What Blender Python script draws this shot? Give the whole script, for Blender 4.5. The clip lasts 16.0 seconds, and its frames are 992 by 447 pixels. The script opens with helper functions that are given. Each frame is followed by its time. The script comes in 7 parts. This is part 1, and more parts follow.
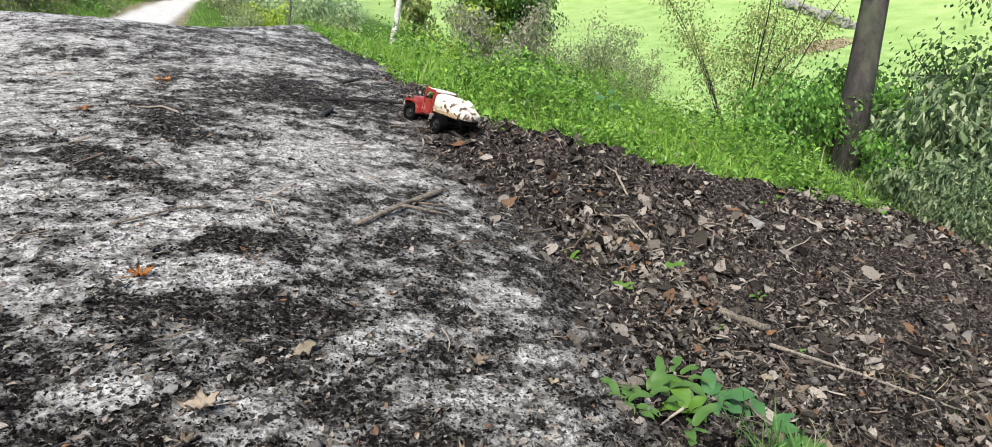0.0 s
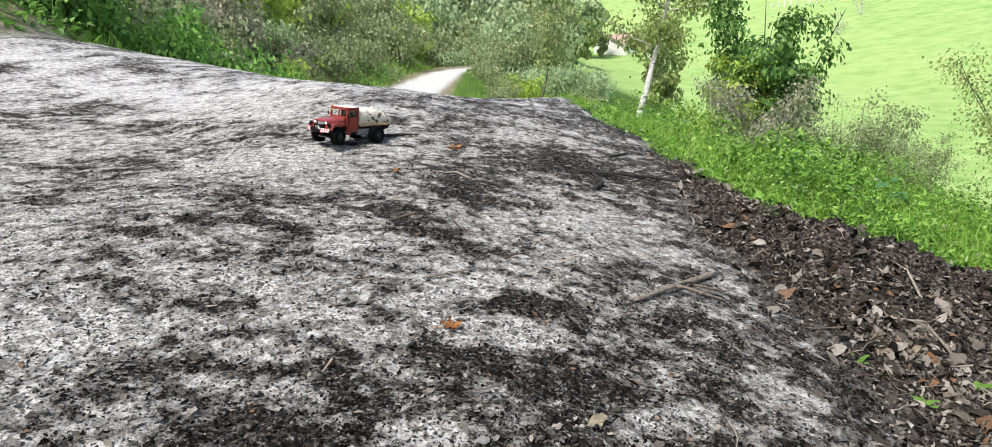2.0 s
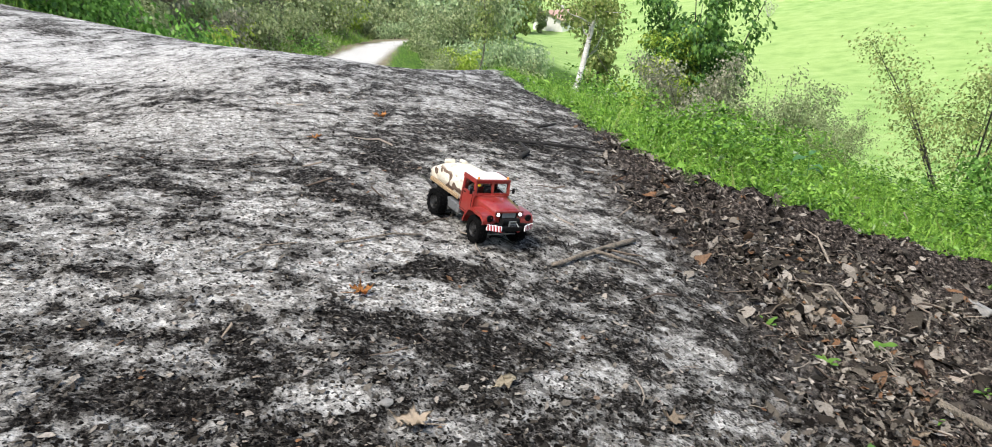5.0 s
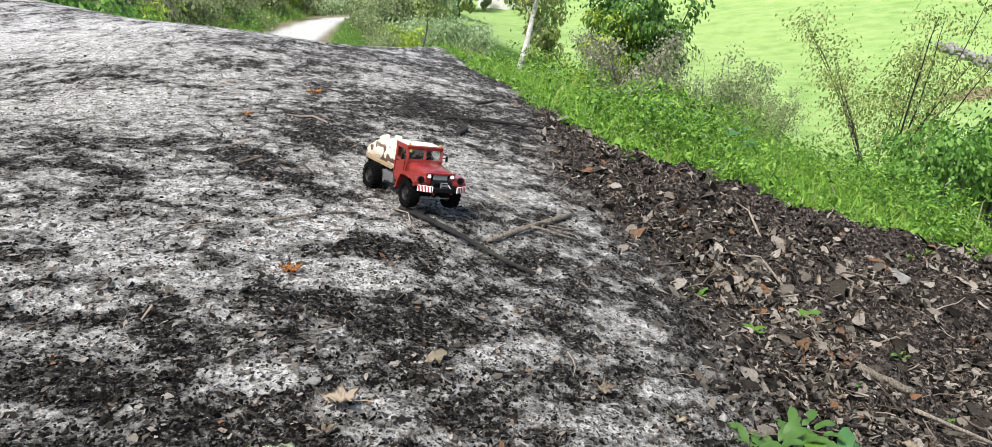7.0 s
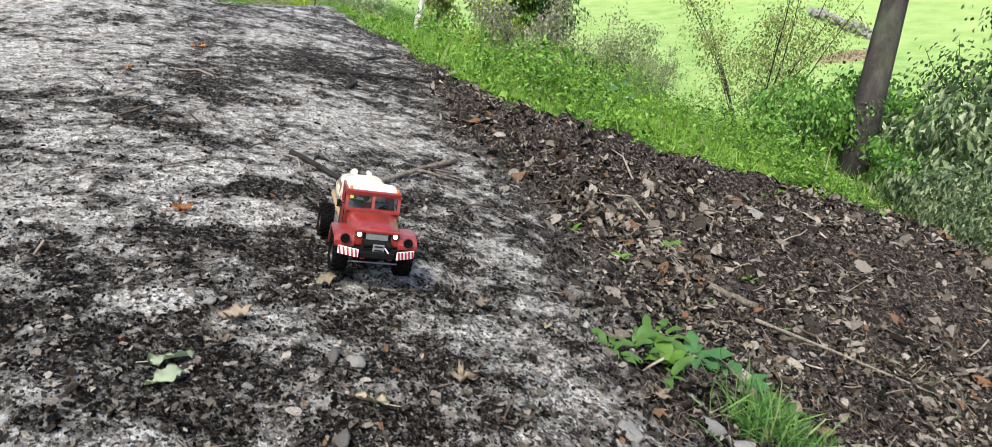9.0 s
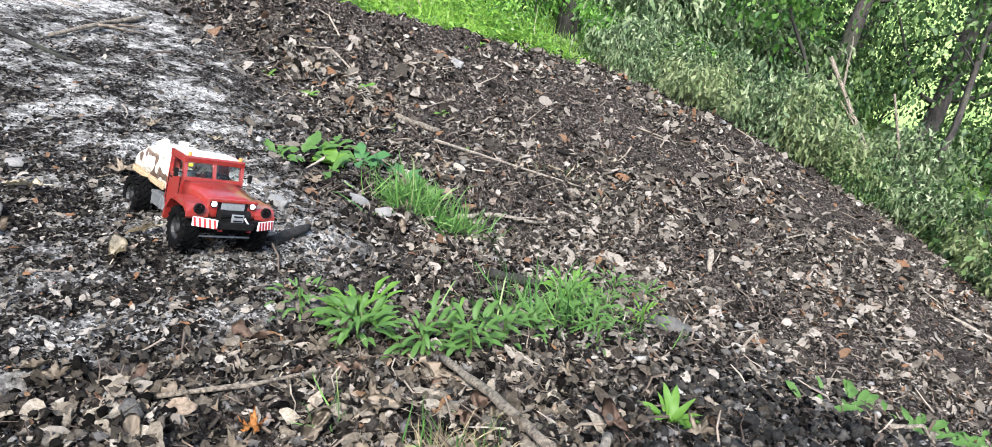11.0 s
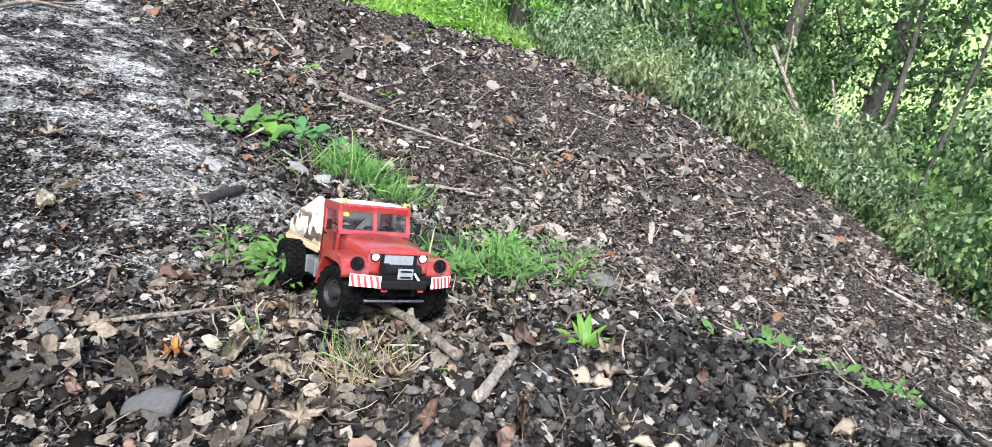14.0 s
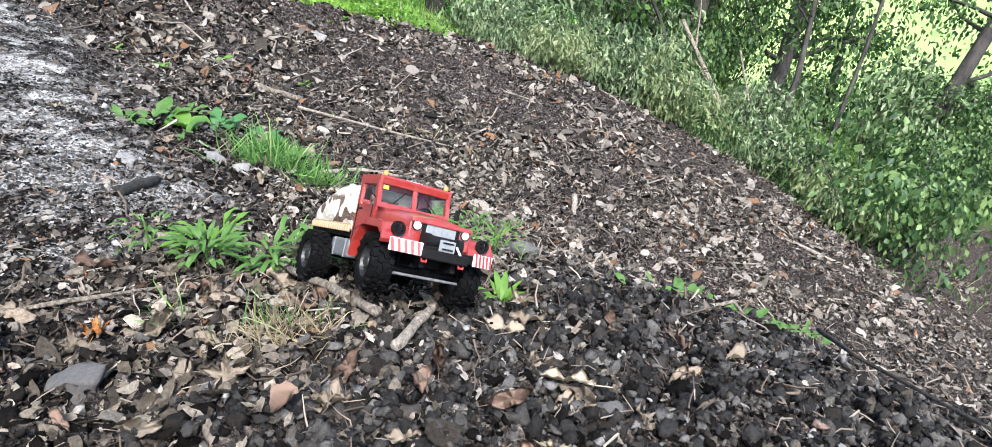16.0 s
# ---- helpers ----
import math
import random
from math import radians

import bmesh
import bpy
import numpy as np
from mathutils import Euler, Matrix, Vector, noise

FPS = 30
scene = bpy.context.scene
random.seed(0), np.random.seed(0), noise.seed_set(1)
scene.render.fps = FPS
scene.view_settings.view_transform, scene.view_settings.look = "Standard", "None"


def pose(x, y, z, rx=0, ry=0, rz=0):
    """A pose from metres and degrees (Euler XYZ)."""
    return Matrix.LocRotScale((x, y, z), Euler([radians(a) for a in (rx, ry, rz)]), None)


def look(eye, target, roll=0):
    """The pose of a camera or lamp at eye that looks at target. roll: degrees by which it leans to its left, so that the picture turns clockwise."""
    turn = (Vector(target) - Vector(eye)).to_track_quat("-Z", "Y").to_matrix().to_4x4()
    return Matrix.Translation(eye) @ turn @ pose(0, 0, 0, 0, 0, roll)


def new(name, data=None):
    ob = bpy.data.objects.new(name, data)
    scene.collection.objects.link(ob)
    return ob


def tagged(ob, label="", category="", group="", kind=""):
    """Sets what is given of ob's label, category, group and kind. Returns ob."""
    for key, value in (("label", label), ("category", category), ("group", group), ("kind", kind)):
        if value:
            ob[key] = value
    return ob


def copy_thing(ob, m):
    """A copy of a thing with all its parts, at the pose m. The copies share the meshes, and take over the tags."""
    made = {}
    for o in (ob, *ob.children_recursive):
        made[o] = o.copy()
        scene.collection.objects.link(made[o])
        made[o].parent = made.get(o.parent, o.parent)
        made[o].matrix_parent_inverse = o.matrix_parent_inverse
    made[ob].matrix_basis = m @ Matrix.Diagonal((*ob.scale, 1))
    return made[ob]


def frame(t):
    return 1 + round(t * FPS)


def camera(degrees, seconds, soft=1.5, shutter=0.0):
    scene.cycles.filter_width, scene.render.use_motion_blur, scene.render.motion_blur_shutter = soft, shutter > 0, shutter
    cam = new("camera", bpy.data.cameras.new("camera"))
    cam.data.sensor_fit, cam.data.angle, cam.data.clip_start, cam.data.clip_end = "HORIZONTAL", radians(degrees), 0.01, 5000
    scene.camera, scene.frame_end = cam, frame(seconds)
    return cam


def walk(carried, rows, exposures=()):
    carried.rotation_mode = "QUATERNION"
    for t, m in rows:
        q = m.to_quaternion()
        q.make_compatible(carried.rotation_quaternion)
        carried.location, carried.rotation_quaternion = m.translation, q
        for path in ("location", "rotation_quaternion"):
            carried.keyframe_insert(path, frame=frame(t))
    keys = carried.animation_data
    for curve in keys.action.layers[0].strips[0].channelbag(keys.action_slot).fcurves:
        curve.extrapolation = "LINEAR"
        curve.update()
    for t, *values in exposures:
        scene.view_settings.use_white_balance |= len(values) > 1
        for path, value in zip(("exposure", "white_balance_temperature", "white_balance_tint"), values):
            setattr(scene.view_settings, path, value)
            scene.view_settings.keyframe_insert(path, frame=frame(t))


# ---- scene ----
# yaw (to the left from +y), pitch and roll in degrees at each row
CAM_ROWS = [
    (0.0, 0.169, -0.000, 0.859, -20.90, -23.89, -1.66),
    (0.5, 0.146, 0.014, 0.872, -18.57, -22.58, -1.94),
    (1.0, 0.089, 0.021, 0.890, -12.84, -20.46, -2.66),
    (1.5, 0.033, 0.014, 0.905, -6.08, -18.74, -3.29),
    (2.0, 0.005, 0.003, 0.909, -1.52, -17.67, -3.03),
    (2.5, 0.000, 0.003, 0.904, -0.06, -17.61, -2.60),
    (3.0, 0.003, 0.005, 0.901, -0.02, -17.63, -2.46),
    (3.5, 0.000, 0.000, 0.900, 0.00, -17.65, -2.33),
    (4.0, 0.007, -0.000, 0.897, -0.00, -17.62, -2.33),
    (4.5, 0.030, 0.005, 0.886, -1.75, -18.13, -2.21),
    (5.0, 0.071, 0.012, 0.866, -6.66, -19.80, -1.41),
    (5.2, 0.080, 0.009, 0.858, -8.34, -20.48, -0.91),
    (7.5, 0.110, 0.007, 0.852, -11.79, -21.69, -0.20),
    (8.0, 0.109, -0.009, 0.842, -13.92, -21.88, 0.66),
    (8.5, 0.082, -0.063, 0.849, -18.51, -22.15, 1.10),
    (9.0, 0.117, -0.185, 0.841, -19.77, -24.33, 0.97),
    (9.5, 0.177, -0.352, 0.837, -21.07, -26.72, 1.18),
    (10.0, 0.171, -0.519, 0.828, -28.03, -28.45, 1.53),
    (10.2, 0.183, -0.597, 0.835, -31.28, -30.29, 2.12),
    (12.3, 0.254, -0.857, 0.771, -42.28, -32.07, 4.98),
    (12.5, 0.258, -0.870, 0.767, -41.54, -32.07, 4.37),
    (13.0, 0.274, -0.892, 0.750, -39.51, -31.39, 3.67),
    (13.5, 0.266, -0.908, 0.743, -38.60, -31.28, 3.92),
    (14.0, 0.228, -0.916, 0.761, -42.60, -31.86, 4.66),
    (14.5, 0.203, -0.924, 0.769, -48.38, -31.98, 4.99),
    (15.0, 0.212, -0.942, 0.768, -49.75, -32.35, 4.16),
    (15.5, 0.214, -0.949, 0.769, -49.23, -32.37, 4.26),
    (16.0, 0.206, -0.997, 0.759, -48.86, -32.43, 4.07),
]


def cam_pose(x, y, z, yaw, pitch, roll):
    return pose(x, y, z) @ pose(0, 0, 0, 0, 0, yaw) @ pose(0, 0, 0, 90 + pitch) @ pose(0, 0, 0, 0, 0, roll)


cam = camera(70.48, 16.0, soft=0.8, shutter=0.2)
walk(cam, [(t, cam_pose(*r)) for t, *r in CAM_ROWS], exposures=[(0.0, 0.97, 6350, 9.5), (9.0, 0.97, 6350, 9.5), (10.0, 1.27, 6200, 10), (12.3, 1.84, 5850, 11), (16.0, 1.72, 5850, 11)])

# ---- sky and sun: a bright day with thin cloud ----
SUN_ELEV, SUN_AZ = 58.0, -140.0
world = bpy.data.worlds.new("sky")
scene.world = world
world.use_nodes = True
wn = world.node_tree
sky = wn.nodes.new("ShaderNodeTexSky")
sky.sky_type = "NISHITA"
sky.sun_disc = False
sky.sun_elevation = radians(SUN_ELEV)
sky.sun_rotation = radians(SUN_AZ)
sky.dust_density = 3.0
wn.nodes["Background"].inputs["Strength"].default_value = 0.12
wn.links.new(sky.outputs[0], wn.nodes["Background"].inputs["Color"])
sun = new("sun", bpy.data.lights.new("sun", "SUN"))
sun.data.energy, sun.data.angle, sun.data.color = 2.9, radians(14), (1.0, 0.96, 0.9)
sun.matrix_world = look((0, 0, 0), (-math.sin(radians(SUN_AZ)) * math.cos(radians(SUN_ELEV)), -math.cos(radians(SUN_AZ)) * math.cos(radians(SUN_ELEV)), -math.sin(radians(SUN_ELEV))))

# ---- materials ----
class Nodes:
    """Short hand for a node material."""

    def __init__(self, name, rough=0.8, metal=0.0, spec=0.5):
        self.mat = bpy.data.materials.new(name)
        self.mat.use_nodes = True
        self.t = self.mat.node_tree
        self.b = self.t.nodes["Principled BSDF"]
        self.b.inputs["Roughness"].default_value = rough
        self.b.inputs["Metallic"].default_value = metal
        self.b.inputs["Specular IOR Level"].default_value = spec
        self.co = self.t.nodes.new("ShaderNodeTexCoord").outputs["Object"]

    def n(self, kind, **values):
        node = self.t.nodes.new(kind)
        for k, v in values.items():
            node.inputs[k.replace("_", " ")].default_value = v
        return node

    def link(self, a, b):
        self.t.links.new(a, b)

    def noise(self, scale, detail=4.0, rough=0.6, vec=None):
        node = self.n("ShaderNodeTexNoise", Scale=scale, Detail=detail, Roughness=rough)
        self.link(vec or self.co, node.inputs["Vector"])
        return node.outputs["Fac"]

    def ramp(self, fac, stops):
        node = self.t.nodes.new("ShaderNodeValToRGB")
        e = node.color_ramp.elements
        while len(e) < len(stops):
            e.new(0.5)
        for k, (p, c) in enumerate(stops):
            e[k].position = p
            e[k].color = (*c, 1) if len(c) == 3 else c
        self.link(fac, node.inputs[0])
        return node.outputs[0]

    def mix(self, fac, a, b, mode="MIX"):
        node = self.t.nodes.new("ShaderNodeMix")
        node.data_type, node.blend_type = "RGBA", mode
        for s, v in ((node.inputs[0], fac), (node.inputs[6], a), (node.inputs[7], b)):
            if isinstance(v, (int, float)):
                s.default_value = v
            elif isinstance(v, tuple):
                s.default_value = (*v, 1)
            else:
                self.link(v, s)
        return node.outputs[2]

    def math(self, op, a, b=0.0, c=0.0, clamp=False):
        node = self.t.nodes.new("ShaderNodeMath")
        node.operation, node.use_clamp = op, clamp
        for s, v in zip(node.inputs, (a, b, c)):
            if isinstance(v, (int, float)):
                s.default_value = v
            else:
                self.link(v, s)
        return node.outputs[0]

    def attr(self, name):
        node = self.t.nodes.new("ShaderNodeAttribute")
        node.attribute_name = name
        return node.outputs["Fac"]

    def island(self):
        return self.t.nodes.new("ShaderNodeNewGeometry").outputs["Random Per Island"]

    def color(self, c):
        if isinstance(c, tuple):
            self.b.inputs["Base Color"].default_value = (*c, 1)
        else:
            self.link(c, self.b.inputs["Base Color"])
        return self

    def rough(self, fac, lo, hi):
        node = self.t.nodes.new("ShaderNodeMapRange")
        self.link(fac, node.inputs[0])
        node.inputs[3].default_value, node.inputs[4].default_value = lo, hi
        self.link(node.outputs[0], self.b.inputs["Roughness"])
        return self

    def bump(self, fac, strength=0.3, distance=0.01):
        node = self.n("ShaderNodeBump", Strength=strength, Distance=distance)
        self.link(fac, node.inputs["Height"])
        self.link(node.outputs[0], self.b.inputs["Normal"])
        return self


def painted(name, base, dirt, scale=60.0, rough=0.4, amount=0.55, metal=0.0):
    m = Nodes(name, rough, metal)
    grime = m.noise(scale, 6, 0.7)
    fac = m.ramp(grime, [(0.45, (0, 0, 0)), (0.75, (amount,) * 3)])
    tone = m.mix(m.noise(scale * 0.3, 3), base, tuple(min(1, v * 1.25) for v in base))
    m.color(m.mix(fac, tone, dirt)).rough(grime, rough * 0.8, min(1, rough * 1.7))
    m.bump(m.noise(scale * 6, 3), 0.12, 0.001)
    return m.mat


def scattered(name, stops, rough=0.85, spec=0.3, translucent=0.0, grain=40.0, grime=0.55):
    """For loose pieces: each takes its own colour from the ramp."""
    m = Nodes(name, rough, spec=spec)
    c = m.ramp(m.island(), stops)
    c = m.mix(m.math("MULTIPLY", m.ramp(m.noise(grain, 5, 0.7), [(0.3, (0, 0, 0)), (0.7, (1, 1, 1))]), grime), c, m.mix(1.0, c, (0.32, 0.30, 0.27), "MULTIPLY"))
    m.color(c)
    m.bump(m.noise(grain * 2, 5, 0.7), 0.7, 0.005)
    if translucent:
        tr = m.t.nodes.new("ShaderNodeBsdfTranslucent")
        m.link(c, tr.inputs["Color"])
        mix = m.t.nodes.new("ShaderNodeMixShader")
        mix.inputs[0].default_value = translucent
        m.link(m.b.outputs[0], mix.inputs[1])
        m.link(tr.outputs[0], mix.inputs[2])
        m.link(mix.outputs[0], m.t.nodes["Material Output"].inputs["Surface"])
    return m.mat


M_RED = painted("red_paint", (0.20, 0.014, 0.010), (0.26, 0.105, 0.075), 70, 0.25, 0.5)
for _mat in (M_RED,):
    _b = _mat.node_tree.nodes["Principled BSDF"]
    _b.inputs["Coat Weight"].default_value, _b.inputs["Coat Roughness"].default_value = 0.8, 0.22
M_ROOF = painted("bleached_roof_paint", (0.78, 0.74, 0.70), (0.45, 0.36, 0.30), 80, 0.5, 0.5)
M_BLACK = painted("black_plastic", (0.006, 0.006, 0.006), (0.022, 0.020, 0.018), 90, 0.42, 0.5)
M_RUBBER = painted("muddy_rubber", (0.004, 0.004, 0.004), (0.013, 0.012, 0.011), 60, 0.45, 0.35)
for _mat, _v in ((M_RUBBER, 0.03), (M_BLACK, 0.08)):
    _mat.node_tree.nodes["Principled BSDF"].inputs["Specular IOR Level"].default_value = _v
M_RIM = painted("dusty_rim", (0.02, 0.02, 0.02), (0.085, 0.08, 0.074), 120, 0.38, 0.8, 0.5)
M_STEEL = painted("steel_rod", (0.35, 0.35, 0.35), (0.12, 0.1, 0.09), 120, 0.4, 0.7, 0.8)
M_TANK = painted("dusty_tank", (0.16, 0.165, 0.165), (0.11, 0.10, 0.09), 90, 0.4, 0.8, 0.4)
M_GREYPLATE = painted("grey_plate", (0.20, 0.21, 0.21), (0.10, 0.095, 0.09), 140, 0.45, 0.7, 0.2)
M_WHITE = painted("white_plate", (0.80, 0.79, 0.76), (0.40, 0.35, 0.31), 120, 0.45, 0.45)
M_STRIPE = painted("red_stripe", (0.36, 0.016, 0.016), (0.30, 0.20, 0.17), 120, 0.45, 0.4)
M_TAN = painted("tan_hem", (0.32, 0.225, 0.125), (0.16, 0.12, 0.08), 120, 0.7, 0.6)
M_SEAT = painted("cab_inside", (0.05, 0.06, 0.07), (0.09, 0.08, 0.07), 90, 0.7, 0.5)
M_YELLOW = painted("yellow_sticker", (0.75, 0.55, 0.03), (0.5, 0.4, 0.1), 120, 0.5, 0.3)
M_AMBER = painted("amber_plastic", (0.55, 0.20, 0.02), (0.3, 0.2, 0.1), 120, 0.3, 0.3)

_m = Nodes("camouflage_cover", 0.75)
_big = _m.ramp(_m.noise(36, 1.0, 0.3), [(0.545, (0, 0, 0)), (0.555, (1, 1, 1))])
_sep = _m.t.nodes.new("ShaderNodeSeparateXYZ")
_m.link(_m.co, _sep.inputs[0])
_low = _m.ramp(_sep.outputs[2], [(0.150, (1, 1, 1)), (0.158, (0, 0, 0))])
_c = _m.mix(_m.mix(1.0, _big, _low, "MULTIPLY"), (0.66, 0.60, 0.48), (0.10, 0.058, 0.034))
_c = _m.mix(_m.ramp(_m.noise(22, 2, 0.4), [(0.66, (0, 0, 0)), (0.675, (1, 1, 1))]), _c, (0.42, 0.38, 0.33))
_c = _m.mix(_m.ramp(_m.noise(160, 5, 0.7), [(0.5, (0, 0, 0)), (0.8, (0.5,) * 3)]), _c, (0.42, 0.37, 0.31))
_m.color(_c).bump(_m.math("ADD", _m.noise(30, 4, 0.6), _m.math("MULTIPLY", _m.noise(120, 5, 0.6), 0.35)), 0.9, 0.012)
M_CAMO = _m.mat

_m = Nodes("headlamp_lens", 0.2)
_m.color((0.9, 0.9, 0.9))
_m.b.inputs["Emission Color"].default_value = (0.92, 0.96, 1.0, 1)
_m.b.inputs["Emission Strength"].default_value = 1.3
M_LAMP = _m.mat

_m = Nodes("cab_glass", 0.05)
_m.color((0.9, 0.93, 0.92))
_m.b.inputs["Transmission Weight"].default_value = 1.0
_m.b.inputs["IOR"].default_value = 1.3
M_GLASS = _m.mat

# loose pieces on the ground
M_CLOD = scattered("dark_soil_crumb", [(0.0, (0.004, 0.0035, 0.003)), (0.5, (0.014, 0.0125, 0.011)), (0.78, (0.042, 0.038, 0.033)), (0.93, (0.11, 0.10, 0.087)), (1.0, (0.16, 0.145, 0.12))], 0.75, 0.025, grain=260.0, grime=0.9)
M_MOUND = scattered("wet_grey_soil", [(0.0, (0.014, 0.013, 0.012)), (0.45, (0.035, 0.033, 0.030)), (0.8, (0.075, 0.071, 0.064)), (1.0, (0.17, 0.16, 0.145))], 0.6, 0.15, grain=260.0, grime=0.9)
M_PEBBLE = scattered("limestone_pebble", [(0.0, (0.10, 0.097, 0.09)), (0.45, (0.18, 0.174, 0.163)), (0.86, (0.30, 0.29, 0.272)), (0.975, (0.48, 0.465, 0.435)), (1.0, (0.28, 0.18, 0.14))], 0.85, 0.12, grain=200.0, grime=0.9)
M_CHIP = scattered("leaf_litter", [(0.0, (0.016, 0.0135, 0.0115)), (0.26, (0.062, 0.054, 0.044)), (0.50, (0.165, 0.146, 0.120)), (0.74, (0.28, 0.25, 0.21)), (0.93, (0.43, 0.39, 0.335)), (0.965, (0.19, 0.12, 0.075)), (1.0, (0.24, 0.13, 0.07))], 0.8, 0.04, grain=150.0, grime=0.8)
M_DRY = scattered("dry_leaf_piece", [(0.0, (0.055, 0.046, 0.036)), (0.4, (0.15, 0.128, 0.098)), (0.72, (0.29, 0.25, 0.195)), (0.94, (0.50, 0.445, 0.355)), (1.0, (0.28, 0.16, 0.08))], 0.75, 0.06, 0.1, grain=170.0, grime=1.0)
M_TWIG = scattered("dry_twig", [(0.0, (0.06, 0.045, 0.035)), (0.5, (0.15, 0.115, 0.085)), (0.85, (0.30, 0.245, 0.19)), (1.0, (0.46, 0.40, 0.32))], 0.8, 0.3)
M_GRASS = scattered("grass_blade", [(0.0, (0.13, 0.28, 0.03)), (0.5, (0.24, 0.46, 0.045)), (0.85, (0.34, 0.56, 0.08)), (1.0, (0.38, 0.40, 0.15))], 0.5, 0.4, 0.35, 8)
M_TUFT = scattered("tuft_blade", [(0.0, (0.05, 0.14, 0.03)), (0.5, (0.12, 0.27, 0.055)), (0.9, (0.24, 0.42, 0.11)), (1.0, (0.42, 0.44, 0.22))], 0.5, 0.4, 0.35, 8)
M_GRASS_DULL = scattered("shaded_grass", [(0.0, (0.03, 0.06, 0.02)), (0.45, (0.10, 0.17, 0.055)), (0.8, (0.28, 0.36, 0.14)), (1.0, (0.50, 0.46, 0.30))], 0.6, 0.3, 0.35, 8)
M_WEED = scattered("weed_leaf", [(0.0, (0.06, 0.17, 0.02)), (0.45, (0.20, 0.41, 0.045)), (0.93, (0.35, 0.57, 0.09)), (1.0, (0.46, 0.56, 0.36))], 0.45, 0.45, 0.4, 60, 0.4)
M_STRAW = scattered("dry_grass", [(0.0, (0.26, 0.20, 0.11)), (1.0, (0.48, 0.40, 0.25))], 0.7, 0.3, 0.2, 20)


def leaf_mat(name, lo, mid, hi, tr=0.35):
    return scattered(name, [(0.0, lo), (0.5, mid), (1.0, hi)], 0.5, 0.4, tr, 12, 0.2)


M_LEAF_BRAMBLE = leaf_mat("bramble_leaf", (0.08, 0.20, 0.035), (0.17, 0.36, 0.06), (0.28, 0.50, 0.10), 0.45)
M_LEAF_HAZEL = leaf_mat("hazel_leaf", (0.045, 0.12, 0.025), (0.09, 0.21, 0.035), (0.19, 0.34, 0.065), 0.4)
# the yellowish scrub's own tone; on the hazel it stands for sunlight
M_LEAF_YELLOW = leaf_mat("yellow_and_sunlit_leaf", (0.22, 0.34, 0.04), (0.38, 0.52, 0.07), (0.50, 0.58, 0.11), 0.45)
M_LEAF_GREY = leaf_mat("greyed_shrub_leaf", (0.20, 0.22, 0.13), (0.33, 0.345, 0.22), (0.46, 0.43, 0.31), 0.45)
M_LEAF_OLIVE = leaf_mat("olive_leaf", (0.17, 0.23, 0.09), (0.31, 0.38, 0.17), (0.45, 0.49, 0.26), 0.45)
M_LEAF_BIRCH = leaf_mat("birch_leaf", (0.17, 0.24, 0.06), (0.31, 0.39, 0.11), (0.46, 0.48, 0.18), 0.45)
# distance haze is put into the next two pale leaf colours
M_LEAF_CONIFER = leaf_mat("hazed_conifer_needles", (0.30, 0.40, 0.24), (0.44, 0.54, 0.33), (0.55, 0.63, 0.42), 0.5)
M_LEAF_FAR = leaf_mat("hazed_woodland_leaf", (0.28, 0.39, 0.19), (0.42, 0.54, 0.28), (0.55, 0.64, 0.37), 0.5)
M_LEAF_RUST = leaf_mat("rust_bracken", (0.20, 0.08, 0.03), (0.36, 0.16, 0.065), (0.46, 0.26, 0.12))


# the wood's shaded depth and lit tops are put into this leaf ramp
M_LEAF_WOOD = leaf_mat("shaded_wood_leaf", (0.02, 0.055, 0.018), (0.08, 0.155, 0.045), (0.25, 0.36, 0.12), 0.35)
M_LEAF_FERN = leaf_mat("grey_green_fern", (0.06, 0.11, 0.045), (0.22, 0.31, 0.14), (0.46, 0.53, 0.31), 0.4)


def bark(name, a, b, scale=(14, 14, 3), marks=None):
    m = Nodes(name, 0.9)
    mp = m.n("ShaderNodeMapping", Scale=scale)
    m.link(m.co, mp.inputs["Vector"])
    f = m.noise(1.0, 6, 0.7, mp.outputs[0])
    c = m.mix(m.ramp(f, [(0.36, (0, 0, 0)), (0.62, (1, 1, 1))]), a, b)
    c = m.mix(m.ramp(m.noise(2.2, 4), [(0.5, (0, 0, 0)), (0.75, (0.6,) * 3)]), c, (0.10, 0.12, 0.06))
    if marks:
        mp2 = m.n("ShaderNodeMapping", Scale=(3, 3, 11))
        m.link(m.co, mp2.inputs["Vector"])
        c = m.mix(m.ramp(m.noise(1.0, 4, 0.6, mp2.outputs[0]), [(0.58, (0, 0, 0)), (0.63, (1, 1, 1))]), c, marks)
    m.color(c).bump(f, 0.8, 0.03)
    return m.mat


M_BARK = bark("grey_brown_bark", (0.06, 0.048, 0.04), (0.16, 0.135, 0.112))
M_BARK_DARK = bark("dark_bark", (0.016, 0.014, 0.012), (0.055, 0.047, 0.039))
M_BIRCH = bark("birch_bark", (0.42, 0.40, 0.37), (0.66, 0.64, 0.60), (5, 5, 8), (0.12, 0.11, 0.10))
M_STICK = bark("stick_bark", (0.09, 0.072, 0.055), (0.40, 0.33, 0.245), (150, 150, 45))
M_STICK_DARK = bark("wet_stick_bark", (0.008, 0.007, 0.006), (0.03, 0.026, 0.022), (60, 60, 20))
M_STICK_PALE = bark("bleached_stick_bark", (0.16, 0.13, 0.10), (0.54, 0.46, 0.36), (150, 150, 45))


